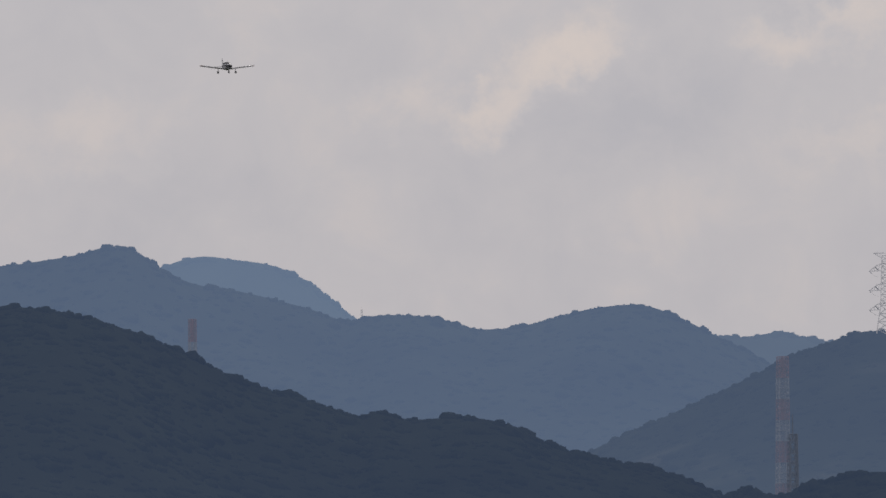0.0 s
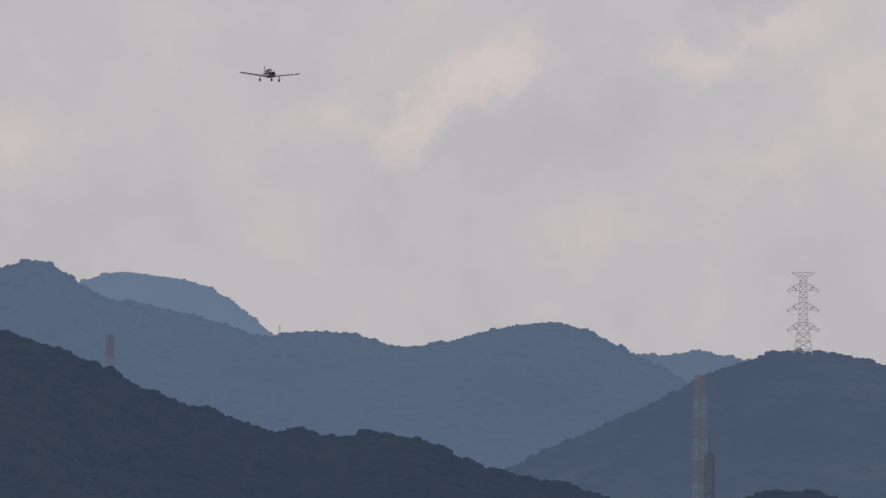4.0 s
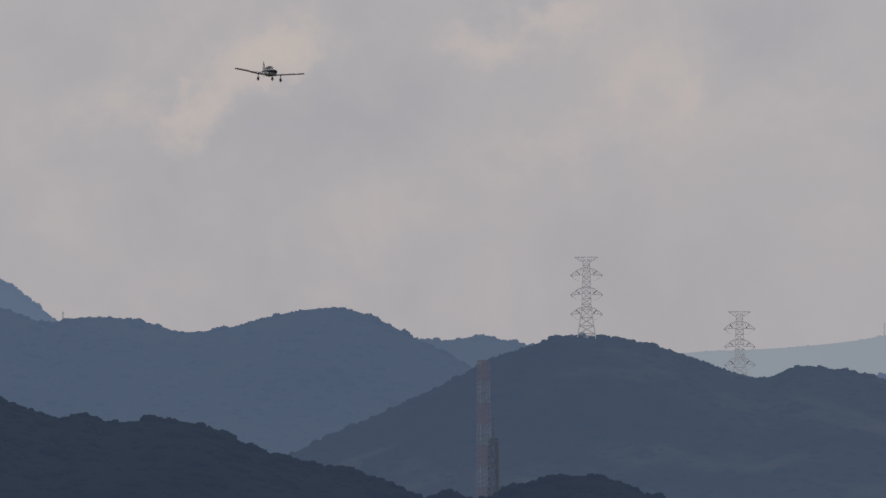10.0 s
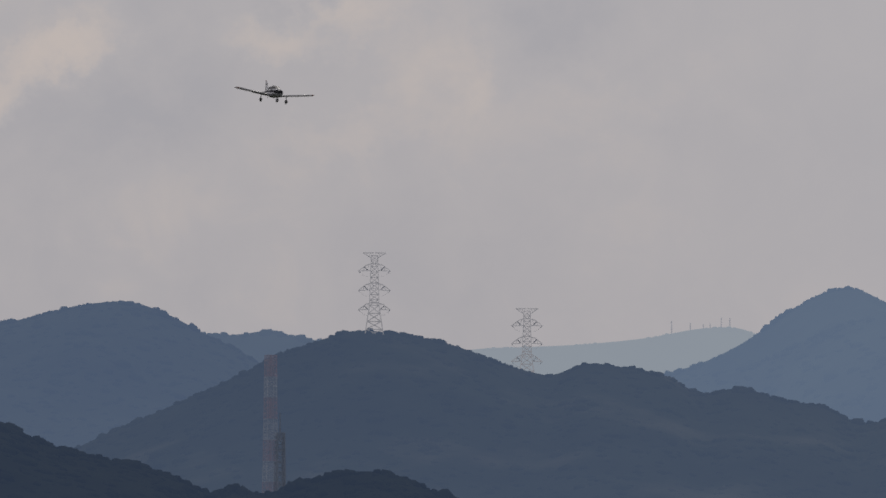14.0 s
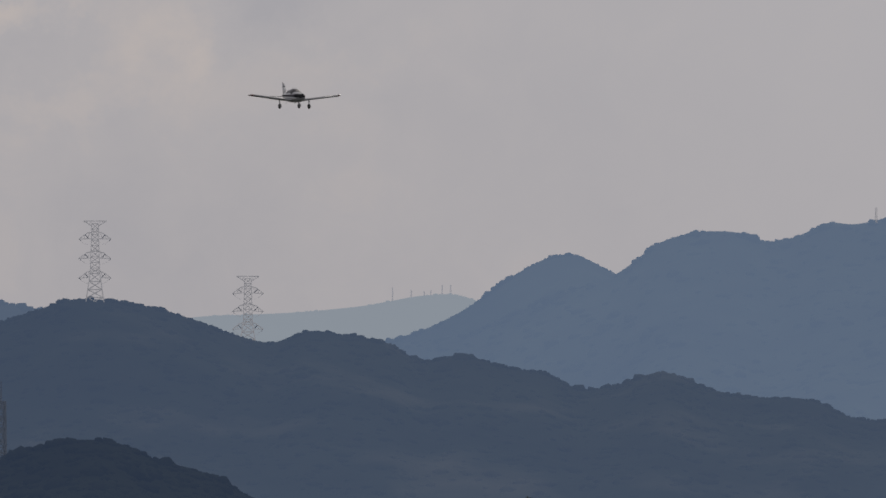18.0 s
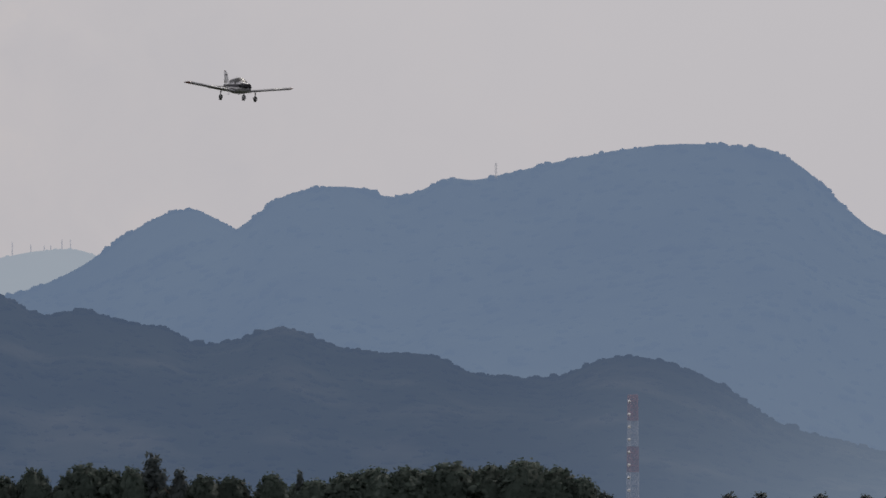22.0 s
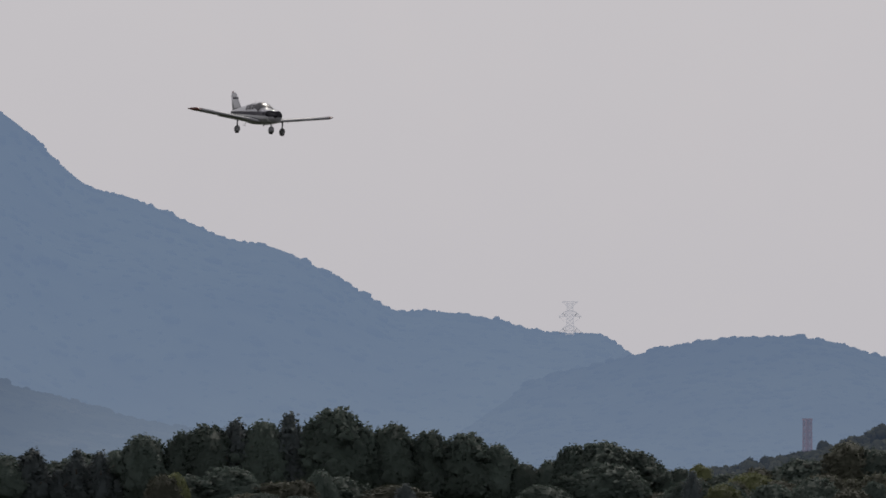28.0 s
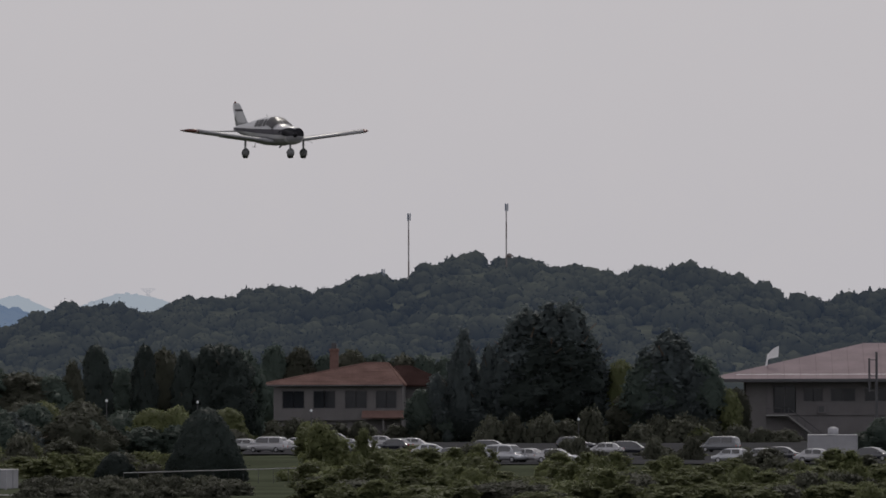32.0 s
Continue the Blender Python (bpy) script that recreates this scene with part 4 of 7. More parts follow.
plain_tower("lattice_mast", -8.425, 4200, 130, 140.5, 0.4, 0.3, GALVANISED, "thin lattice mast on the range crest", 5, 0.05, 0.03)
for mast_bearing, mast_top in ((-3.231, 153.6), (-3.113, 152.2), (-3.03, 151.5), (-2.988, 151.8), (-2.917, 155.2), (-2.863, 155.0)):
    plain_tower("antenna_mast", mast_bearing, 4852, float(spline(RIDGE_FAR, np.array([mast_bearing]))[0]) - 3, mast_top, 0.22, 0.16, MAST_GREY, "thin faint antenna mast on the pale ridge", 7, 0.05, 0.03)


POLE_PALE = material("pale_pole_paint", (0.34, 0.33, 0.33), 0.6, vary=0.15, scale=0.3, fine=4)
POLE_GREY = material("grey_brown_pole_paint", (0.15, 0.13, 0.125), 0.6, vary=0.15, scale=0.3, fine=4)


def pole_mast(bearing, top, label, dish):
    mast = thing("antenna_pole", pose(*spot(bearing, 1885, 20), 0, 0, -bearing), label, "antenna pole", "antenna poles on the hill")
    tall = top - 20
    for k in range(8):
        bm = bmesh.new()
        cone_between(bm, (0, 0, tall * k / 8), (0, 0, tall * (k + 1) / 8), 0.21 - 0.01 * k, 0.20 - 0.01 * k, 8)
        part("pole_section", bm, POLE_PALE if k % 2 else POLE_GREY, mast)
    bm = bmesh.new()
    for a in range(3):
        x, y = 0.32 * math.cos(a * 2.1), 0.32 * math.sin(a * 2.1)
        box_in(bm, (x - 0.12, y - 0.12, tall - 1.3), (x + 0.12, y + 0.12, tall + 0.2))
    part("panel_antenna", bm, DARK_STEEL, mast, "dark antenna head")
    if dish:
        bm = bmesh.new()
        bmesh.ops.create_cone(bm, cap_ends=True, segments=20, radius1=0.55, radius2=0.2, depth=0.3, matrix=pose(0.7, 0, tall - 10.6, 70, 20, 0))
        part("dish_antenna", bm, POLE_GREY, mast, "grey dish antenna")


pole_mast(10.254, 46.2, "thin banded antenna pole on the wooded hill", False)
pole_mast(10.872, 48.2, "thin banded antenna pole with a dish on the wooded hill", True)
pole_mast(10.09, 34.6, "short antenna pole among the trees of the hill", False)

# the tower's paleness is haze put into its paint's emission
TOWER_RED = material("hazed_red_tower_paint", (0.12, 0.038, 0.040), 0.8, vary=0.25, scale=0.4, fine=5, glow=FAR_HAZE_GLOW, emit=1.12)


def make_red_tower():
    tower = thing("lattice_tower", pose(*spot(6.78, 2300, 0), 0, 0, 20), "short red lattice tower beyond the wooded hill, pale with haze", "tower")
    bm = bmesh.new()
    lattice(bm, -1, 20.4, 0.92, 0.76, 12, 0.2, 0.12)
    part("tower_body", bm, TOWER_RED, tower)
    # a solid core closes the lattice as the camera sees it
    bm = bmesh.new()
    cone_between(bm, (0, 0, -1), (0, 0, 20.4), 0.55, 0.5, 10)
    part("solid_core", bm, TOWER_RED, tower)
    slab_bm = bmesh.new()
    box_in(slab_bm, (-0.98, -0.98, 20.4), (0.98, 0.98, 20.9))
    part("platform", slab_bm, TOWER_RED, tower)


make_red_tower()


# ---- trees ----
def leaf_clumps(centres, normals, size, rng, scatter_by=0.55):
    """Small leaf clumps, one triangle each, roughly facing along normals."""
    n = len(centres)
    d = normals + rng.normal(size=(n, 3)) * scatter_by
    d /= np.linalg.norm(d, axis=1)[:, None]
    # no clump turns its back
    unit = normals / np.maximum(np.linalg.norm(normals, axis=1), 1e-6)[:, None]
    lift = np.sum(d * unit, axis=1)
    d += unit * np.where(lift < 0.2, 0.4 - 2 * np.minimum(lift, 0.2), 0)[:, None]
    d /= np.linalg.norm(d, axis=1)[:, None]
    side = np.cross(d, rng.normal(size=(n, 3)))
    side /= np.linalg.norm(side, axis=1)[:, None]
    up = np.cross(d, side)
    s = size * rng.uniform(0.55, 1.35, n)[:, None]
    v = np.stack([centres - side * s, centres + side * s * 0.8 - up * s * 0.5, centres + up * s], 1)
    return v.reshape(-1, 3), np.arange(3 * n).reshape(n, 3)


CROWN_SHAPES = {
    # foot and height of the crown, its half width at q (0 foot, 1 top), size and depth of its masses
    "round": (0.9, 8.7, lambda q: 2.75 * np.sqrt(np.clip(1 - ((q - 0.42) / 0.6) ** 2, 0, 1)), 1.9, 0.62),
    "cedar": (0.5, 9.5, lambda q: 2.45 * (1 - q) ** 0.62 * np.clip(q / 0.07, 0, 1) ** 0.5, 1.1, 0.42),
    "column": (0.3, 9.6, lambda q: 1.5 * (1 - q**4) ** 0.62 * np.clip(q / 0.06, 0, 1) ** 0.5, 0.9, 0.1),
    "dome": (0.0, 9.8, lambda q: 4.9 * (1 - q) ** 0.55 * np.clip(q / 0.04, 0, 1) ** 0.5, 1.5, 0.11),
    "pine": (3.4, 6.6, lambda q: 2.6 * (1 - q) ** 0.5 * (0.6 + 0.4 * np.abs(np.cos(q * 12.6))), 1.0, 0.3),
    "sapling": (0.2, 9.6, lambda q: 2.7 * np.sqrt(np.clip(1 - ((q - 0.36) / 0.68) ** 2, 0, 1)), 1.0, 0.5),
    "bush": (0.0, 9.0, lambda q: 7.8 * np.sqrt(np.clip(1 - q * q, 0, 1)) * np.clip(q / 0.1, 0, 1) ** 0.3, 3.0, 1.5),
}
# loose crowns: number of masses, their largest radius, how much smaller they get upwards, flatness
CROWN_MASSES = {"round": (42, 1.25, 0.25, 1.0), "cedar": (80, 0.85, 0.7, 0.95), "bush": (30, 3.2, 0.35, 1.0), "pine": (48, 0.85, 0.3, 0.6), "sapling": (58, 0.85, 0.35, 1.25)}


def turned(kind, detail, scale, rng, rough):
    """A closed body of the crown's outline, swollen unevenly, and its outward directions."""
    foot, tall, half, mass, depth = CROWN_SHAPES[kind]
    v, f = ball(detail)
    q, across = (v[:, 2] + 1) / 2, np.maximum(np.hypot(v[:, 0], v[:, 1]), 1e-6)
    w = half(q) * scale
    p = np.stack([v[:, 0] / across * w, v[:, 1] / across * w, foot + tall * (0.5 + (q - 0.5) * min(1.0, scale + 0.12))], 1)
    shift = Vector((rng.uniform(0, 50), rng.uniform(0, 50), 0))
    swell = np.array([noise.fractal(Vector(c) / mass + shift, 0.7, 2.0, 4) for c in p])
    slim = np.clip(w / max(w.max() * 0.5, 1e-6), 0.25, 1)
    return p + v * (rough * swell * slim)[:, None], f, v


def loose_masses(kind, rng):
    """Leafy masses that fill the crown's shape: centres and radii; some stand out of it."""
    foot, tall, half, _, _ = CROWN_SHAPES[kind]
    count, most, taper, _ = CROWN_MASSES[kind]
    lean, lobe = rng.uniform(0, 6.283), rng.uniform(0, 6.283)
    made = []
    for k in range(count):
        q = (k + rng.uniform(0, 1)) / count
        small = rng.random() < 0.3
        r = most * (rng.uniform(0.3, 0.55) if small else rng.uniform(0.6, 1.0)) * (1 - taper * q)
        a = k * 2.4 + rng.uniform(-0.6, 0.6)
        wild = {"bush": 2.2, "sapling": 1.9}.get(kind, 1.0)
        uneven = 1 + wild * (0.16 * math.cos(a - lean) + 0.13 * math.sin(3 * a + lobe + 4 * q))
        w = max(0.0, float(half(np.array([q]))[0]) * uneven * rng.uniform(0.85, 1.12) - r * (0.6 if small else 0.85))
        w *= rng.uniform(0.85, 1.0) if small else rng.uniform(0.6, 1.0)
        made.append((w * math.cos(a), w * math.sin(a), max(foot + r * 0.4, foot + tall * q - r * (0.35 if small else 0.6)), r))
    return np.array(made)


def crown_arrays(kind, leaves, size, rng):
    """A crown's vertices, faces and soft outward normals: leafy masses, and small leaf clumps all over them."""
    hide, flat = None, 1.0
    if kind in ("column", "dome"):
        p, f, out = turned(kind, 4, 1.0, rng, 0.5 if kind == "column" else 0.6)
    else:
        hide, flat = loose_masses(kind, rng), CROWN_MASSES[kind][3]
        b, t = ball(2)
        dent = np.stack([np.array([noise.fractal(Vector(c * 1.3) + Vector((7.7 * k, 0, 3.1 * k)), 0.8, 2.0, 3) for c in b]) for k in range(6)])
        swell = 0.9 + 0.32 * dent[rng.integers(6, size=len(hide))][:, :, None]
        p = (b[None] * swell * hide[:, None, 3:] * np.array([1, 1, flat]) + hide[:, None, :3]).reshape(-1, 3)
        f = (t[None] + len(b) * np.arange(len(hide))[:, None, None]).reshape(-1, 3)
        out = np.broadcast_to(b[None], (len(hide), len(b), 3)).reshape(-1, 3)
        if kind != "pine":
            # a closed heart behind the outer masses
            c, t, d = turned(kind, 3, {"round": 0.82, "cedar": 0.84, "bush": 0.55, "sapling": 0.5}[kind], rng, 0.6)
            f, p, out = np.concatenate([f, t + len(p)]), np.concatenate([p, c]), np.concatenate([out, d])
    # the whole crown rounds off the light a little
    mid = np.array([0, 0, p[:, 2].min() * 0.65 + p[:, 2].max() * 0.35])
    whole = p - mid
    whole /= np.maximum(np.linalg.norm(whole, axis=1), 1e-6)[:, None]
    skyward = {"bush": 0.5, "sapling": 0.45}.get(kind, 0.12)
    out = (out * 0.6 + whole * 0.4) * (1 - skyward) + np.array([0, 0, skyward])
    a, b, c = p[f[:, 0]], p[f[:, 1]], p[f[:, 2]]
    cross = np.cross(b - a, c - a)
    area = np.linalg.norm(cross, axis=1)
    n = leaves * 3
    pick = rng.choice(len(f), n, p=area / area.sum())
    d = cross[pick] / np.maximum(area[pick], 1e-9)[:, None]
    soft = out[f[pick, 0]]
    r1, r2 = np.sqrt(rng.uniform(size=n))[:, None], rng.uniform(size=n)[:, None]
    at = a[pick] * (1 - r1) + b[pick] * r1 * (1 - r2) + c[pick] * r1 * r2
    fuzz = {"column": 1.3, "dome": 1.3, "bush": 2.8, "sapling": 3.2}.get(kind, 2.4)
    at = at + d * (size * (rng.uniform(0, 1, n) ** 1.5 * fuzz - 0.1))[:, None]
    keep = np.ones(n, dtype=bool)
    if hide is not None:
        for x, y, z, r in hide:
            keep &= np.sum(((at - (x, y, z)) / np.array([1, 1, flat])) ** 2, axis=1) > (0.84 * r) ** 2
    at, d, soft = at[keep][:leaves], d[keep][:leaves], soft[keep][:leaves]
    v, t = leaf_clumps(at, d, size, rng, 1.0)
    soft = soft + rng.normal(size=soft.shape) * 0.16
    return np.concatenate([p, v]), np.concatenate([f, t + len(p)]), np.concatenate([out, np.repeat(soft, 3, axis=0)])


def crown_object(name, kind, leaves, size, mat, parent, rng, label=""):
    v, f, out = crown_arrays(kind, leaves, size, rng)
    ob = build(name, v, f, mat, parent, label, smooth=True)
    out = out / np.maximum(np.linalg.norm(out, axis=1), 1e-6)[:, None]
    ob.data.normals_split_custom_set_from_vertices(out.tolist())
    return ob


TREE_SORTS = {
    # kind, leaf clumps, clump size, material, trunk radius, label
    "round": ("round", 5600, 0.21, LEAF, 0.24, "dark green broadleaf tree with a dense rounded crown"),
    "round_b": ("round", 5600, 0.21, LEAF_HEDGE, 0.22, "dull green broadleaf tree with a lumpy crown"),
    "yellow": ("round", 4600, 0.2, LEAF_YELLOW, 0.2, "yellowish green broadleaf tree with a loose crown"),
    "cedar": ("cedar", 5400, 0.19, LEAF_DARK, 0.26, "dark conical cedar with a ragged crown"),
    "cedar_b": ("cedar", 5400, 0.19, LEAF_DARK, 0.26, "dark pointed cedar with dense branches"),
    "column": ("column", 4200, 0.15, LEAF_CYPRESS, 0.2, "dark narrow columnar cypress"),
    "dome": ("dome", 9000, 0.19, LEAF_CYPRESS, 0.4, "broad dark dome-shaped clipped conifer"),
    "pine": ("pine", 2400, 0.24, LEAF_DARK, 0.2, "dark pine with flat layered branches"),
    "sapling": ("sapling", 4400, 0.25, LEAF_YELLOW, 0.16, "young yellowish green tree with a feathery crown"),
    "sapling_b": ("sapling", 4400, 0.25, LEAF_HEDGE, 0.16, "young dull green tree with a feathery crown"),
    "bush": ("bush", 2300, 0.62, LEAF_HEDGE, 0.3, "dull green leafy shrub by the airfield"),
    "bush_yellow": ("bush", 2300, 0.62, LEAF_YELLOW, 0.3, "yellowish green leafy shrub by the airfield"),
}


def make_tree(sort, seed):
    kind, leaves, size, mat, girth, label = TREE_SORTS[sort]
    rng = np.random.default_rng(seed)
    bushy = kind == "bush"
    name = {"bush": "shrub", "sapling": "sapling", "cedar": "cedar_tree", "pine": "pine_tree", "column": "cypress", "dome": "clipped_conifer"}.get(kind, "tree")
    group = {"bush": "shrubs by the airfield", "sapling": "saplings by the airfield", "tree": "trees by the airfield"}.get(name if name == "tree" else kind, "conifers by the airfield")
    tree = thing(name, Matrix.Identity(4), label, name.replace("_", " "), group)
    top = 9.6 if kind in ("cedar", "column", "dome", "pine") else 6.5
    if not bushy:
        bm = bmesh.new()
        last = Vector((0, 0, -0.3))
        for k in range(1, 6):
            p = Vector((rng.uniform(-0.12, 0.12), rng.uniform(-0.12, 0.12), top * k / 5))
            cone_between(bm, last, p, girth * (1 - 0.17 * (k - 1)), girth * (1 - 0.17 * k), 8)
            last = p
        part("trunk", bm, BARK, tree)
    for k in range(5 if bushy else 4):
        a = k * 1.57 + rng.uniform(-0.4, 0.4)
        z = 0.0 if bushy else top * (0.42 + 0.1 * k)
        r = 4.6 if bushy else 1.7
        bm = bmesh.new()
        mid = Vector((r * 0.5 * math.cos(a), r * 0.5 * math.sin(a), z + (2.6 if bushy else 0.6)))
        cone_between(bm, (0, 0, z), mid, girth * 0.45, girth * 0.3, 6)
        cone_between(bm, mid, (r * math.cos(a), r * math.sin(a), z + (5.0 if bushy else 1.5)), girth * 0.3, girth * 0.12, 6)
        part("stem" if bushy else "limb", bm, BARK, tree)
    crown_object("crown", kind, leaves, size, mat, tree, rng)
    return tree


MADE = {}


def plant(sort, bearing, d, height, width=None, base=None, seed=0):
    """A tree of that height and crown width in metres; repeats share the meshes of the first."""
    z = base if base is not None else float(ground_level(d, bearing)) - 0.1
    r = random.Random(int(bearing * 1000) + seed)
    wide = {"column": 3.1, "dome": 10.0, "bush": 17.0, "bush_yellow": 17.0, "cedar": 5.0, "cedar_b": 5.0, "pine": 5.2}.get(sort, 6.0)
    k = height * 0.97 / 10
    w = (width / wide) if width else k
    m = pose(*spot(bearing, d, z), 0, 0, r.uniform(0, 360)) @ Matrix.Diagonal((w, w, k, 1))
    key = (sort, r.randrange(2))
    if key in MADE:
        first, w0, k0 = MADE[key]
        return copy_thing(first, m @ Matrix.Diagonal((1 / w0, 1 / w0, 1 / k0, 1)))
    tree = make_tree(sort, 7 + len(MADE))
    MADE[key] = (tree, w, k)
    tree.matrix_basis = m
    return tree


# stands: sort, bearing, distance, height, crown width
WEST_STAND = [
    ("round", -3.52, 1150, 12.3, 9.5), ("round", -3.31, 1150, 12.8, 8.2), ("round", -3.1, 1150, 13.8, 6.8), ("cedar", -2.93, 1150, 10.9, 6.8),
    ("round", -2.77, 1150, 14.4, 9.5), ("round", -2.63, 1150, 13.8, 8.2), ("round", -2.48, 1150, 14, 6.8), ("pine", -2.34, 1150, 15.0, 7.0),
    ("cedar", -2.17, 1150, 13.2, 6.8), ("round", -2.02, 1150, 12.9, 8.2), ("round", -1.84, 1150, 12.7, 8.2), ("round", -1.59, 1150, 12.9, 6.8),
    ("pine", -1.41, 1150, 12.9, 2.7), ("round", -1.31, 1150, 12.1, 9.5), ("round", -1.12, 1150, 13.2, 10.9), ("round", -0.95, 1150, 13.7, 10.9),
    ("round", -0.72, 1150, 14, 12.2), ("round", -0.45, 1150, 14.7, 12.2), ("round", -0.21, 1150, 14.1, 10.9), ("round", 0.01, 1150, 14.7, 12.2),
]
WEST_STAND_END = [
    ("round", 0.21, 1150, 13.8, 10.2), ("round", 0.37, 1150, 12.5, 7.7), ("cedar", 0.51, 1150, 10.3, 5.1), ("cedar", 0.55, 1150, 9.9, 5.1),
    ("round", 0.7, 1150, 5.5, 7.7), ("cedar_b", 0.82, 1150, 7, 6.4), ("cedar", 0.93, 1150, 9.4, 7.7), ("cedar_b", 1.09, 1150, 8.8, 7.7),
    ("round", 1.2, 1150, 7.1, 6.4),
]
CEDAR_STAND = [
    ("cedar_b", 1.3, 1160, 10, 7.7), ("cedar", 1.5, 1160, 10, 8.2), ("round", 1.7, 1160, 9.2, 8.8), ("cedar_b", 1.88, 1160, 10, 8.8),
    ("cedar", 2.04, 1160, 7.1, 6.6), ("cedar", 2.16, 1160, 9.7, 6.6), ("cedar_b", 2.31, 1160, 9.6, 6.6), ("cedar", 2.44, 1160, 8.1, 5.5),
    ("round", 2.59, 1160, 11.9, 9.3), ("cedar", 2.73, 1160, 7.5, 5.5), ("round", 2.84, 1160, 12.5, 7.7), ("round", 2.98, 1160, 13.5, 9.9),
    ("cedar_b", 3.17, 1160, 13.8, 8.8), ("round", 3.34, 1160, 13.7, 8.8), ("cedar", 3.51, 1160, 14.5, 9.9), ("round", 3.66, 1160, 13.3, 7.7),
    ("round", 3.81, 1160, 15.8, 12),
]
OAK_STAND = [
    ("round", 3.99, 1160, 13.3, 6.6), ("round", 4.16, 1160, 13.4, 9.3), ("round", 4.4, 1160, 12.7, 8.4), ("round", 4.63, 1160, 12.4, 10.2),
    ("round", 4.81, 1160, 10.7, 7.5), ("round", 4.8, 1160, 9.1, 6.6), ("round", 4.99, 1160, 8.1, 6.6), ("round", 5.15, 1160, 8.7, 5.6),
    ("round", 5.3, 1160, 10.6, 7.5), ("round", 5.48, 1160, 11, 13), ("round", 5.1, 1145, 5.8, 9), ("round", 5.52, 1148, 8.6, 12), ("bush", 4.6, 1060, 3.2, 11), ("bush", 4.95, 1060, 3.0, 11), ("bush", 5.3, 1060, 3.4, 11), ("bush", 5.65, 1060, 3.0, 11), ("round", 5.69, 1160, 9.8, 10.2), ("round", 5.87, 1160, 7.5, 6.6),
    ("round", 5.98, 1160, 7.5, 5.6), ("yellow", 6.1, 1160, 8.1, 4.9),
]
FRONT_STAND = [
    ("round", 2.85, 1100, 7.5, 11.5), ("round", 3.13, 1100, 8.8, 10.6), ("round_b", 3.46, 1100, 6.8, 12.4), ("round", 3.81, 1100, 7.5, 11.5),
    ("round_b", 4.17, 1100, 6.4, 13.2),
    ("yellow", 5.96, 1100, 3.9, 8.5), ("round_b", 6.21, 1100, 6, 10.6), ("yellow", 6.42, 1100, 7.9, 9.2),
]
EAST_STAND = [
    ("yellow", 5.67, 1150, 3.7, 7.2), ("round_b", 5.85, 1150, 4.5, 9.7), ("round_b", 6.03, 1150, 5.4, 9.7), ("round", 6.31, 1150, 7.1, 11.9),
    ("round_b", 6.47, 1150, 7.9, 8.6), ("round", 6.74, 1150, 9.2, 11.9), ("round_b", 7.03, 1150, 11.2, 9.7), ("round", 7.21, 1150, 10.4, 9.7),
    ("yellow", 7.4, 1150, 8.1, 6.4), ("round", 7.6, 1150, 12.6, 8.6), ("round_b", 7.81, 1150, 11.2, 11.9), ("round", 7.99, 1150, 10.7, 8.6),
    ("round_b", 8.13, 1150, 12.8, 3.6), ("round_b", 8.2, 1105, 7.4, 7.0),
    ("round", 8.45, 1105, 7.0, 7.5), ("yellow", 8.62, 1100, 7.2, 6.0), ("yellow", 8.79, 1100, 7.5, 5.4), ("yellow", 9.11, 1100, 6.0, 5.6), ("round", 8.58, 1085, 5.0, 7.0), ("round", 8.8, 1085, 5.2, 6.0), ("round_b", 9.13, 1085, 3.2, 5), ("round_b", 8.33, 1080, 5.2, 6.0),
]
CYPRESSES = [
    ("column", 8.28, 1190, 14, 4.2), ("column", 8.58, 1190, 14, 3.5), ("column", 8.84, 1190, 13.3, 3.5), ("column", 8.99, 1190, 13.9, 5.3),
    ("column", 9.12, 1190, 13.7, 6.2), ("round", 8.44, 1205, 10.6, 7.2), ("round_b", 8.71, 1210, 13.2, 6.4), ("round", 9.2, 1195, 13.3, 6.4), ("column", 9.06, 1200, 14.0, 5),
]
BEHIND_HOUSE = [
    ("round", 9.4, 1300, 14.3, 6.4), ("round_b", 9.56, 1300, 14, 7.3), ("round", 9.73, 1300, 12.8, 6.4), ("round_b", 9.89, 1300, 13.7, 7.3),
    ("round", 10.05, 1300, 13, 7.3), ("round_b", 10.21, 1300, 12.8, 7.3), ("round", 10.35, 1300, 12.8, 7.3), ("round", 10.49, 1300, 12.6, 6.4),
]
BIG_CONIFERS = [
    ("cedar", 10.6, 1215, 15.8, 6.8), ("cedar_b", 10.76, 1215, 14.0, 5.4), ("cedar", 10.93, 1215, 17.0, 11), ("cedar_b", 11, 1215, 18.9, 12.7),
    ("cedar", 11.14, 1215, 19.4, 13.6), ("cedar_b", 11.28, 1215, 19.7, 12.7), ("cedar", 11.35, 1215, 16.3, 10.2), ("column", 11.06, 1215, 15.5, 11),
    ("column", 11.26, 1215, 15.9, 11), ("cedar", 10.69, 1215, 9.4, 8.5), ("cedar_b", 10.43, 1215, 9.8, 5.9), ("round", 10.34, 1215, 7.6, 5.1),
    ("yellow", 11.6, 1215, 11.6, 5.9),
]
DARK_PINES = [
    ("pine", 11.74, 1200, 12.8, 5.9), ("cedar_b", 11.9, 1200, 15.8, 12.6), ("cedar", 11.97, 1200, 13.9, 12.6), ("round", 12.1, 1200, 12.3, 8.4),
    ("round", 11.81, 1200, 12.3, 10.1), ("round_b", 12.33, 1221, 7.6, 4.4), ("yellow", 12.26, 1200, 7.6, 5), ("round_b", 11.63, 1200, 6.8, 5.9),
]
CLIPPED = [
    ("dome", 8.97, 862, 7.5, 8.4), ("dome", 8.4, 862, 3.2, 4.8),
]
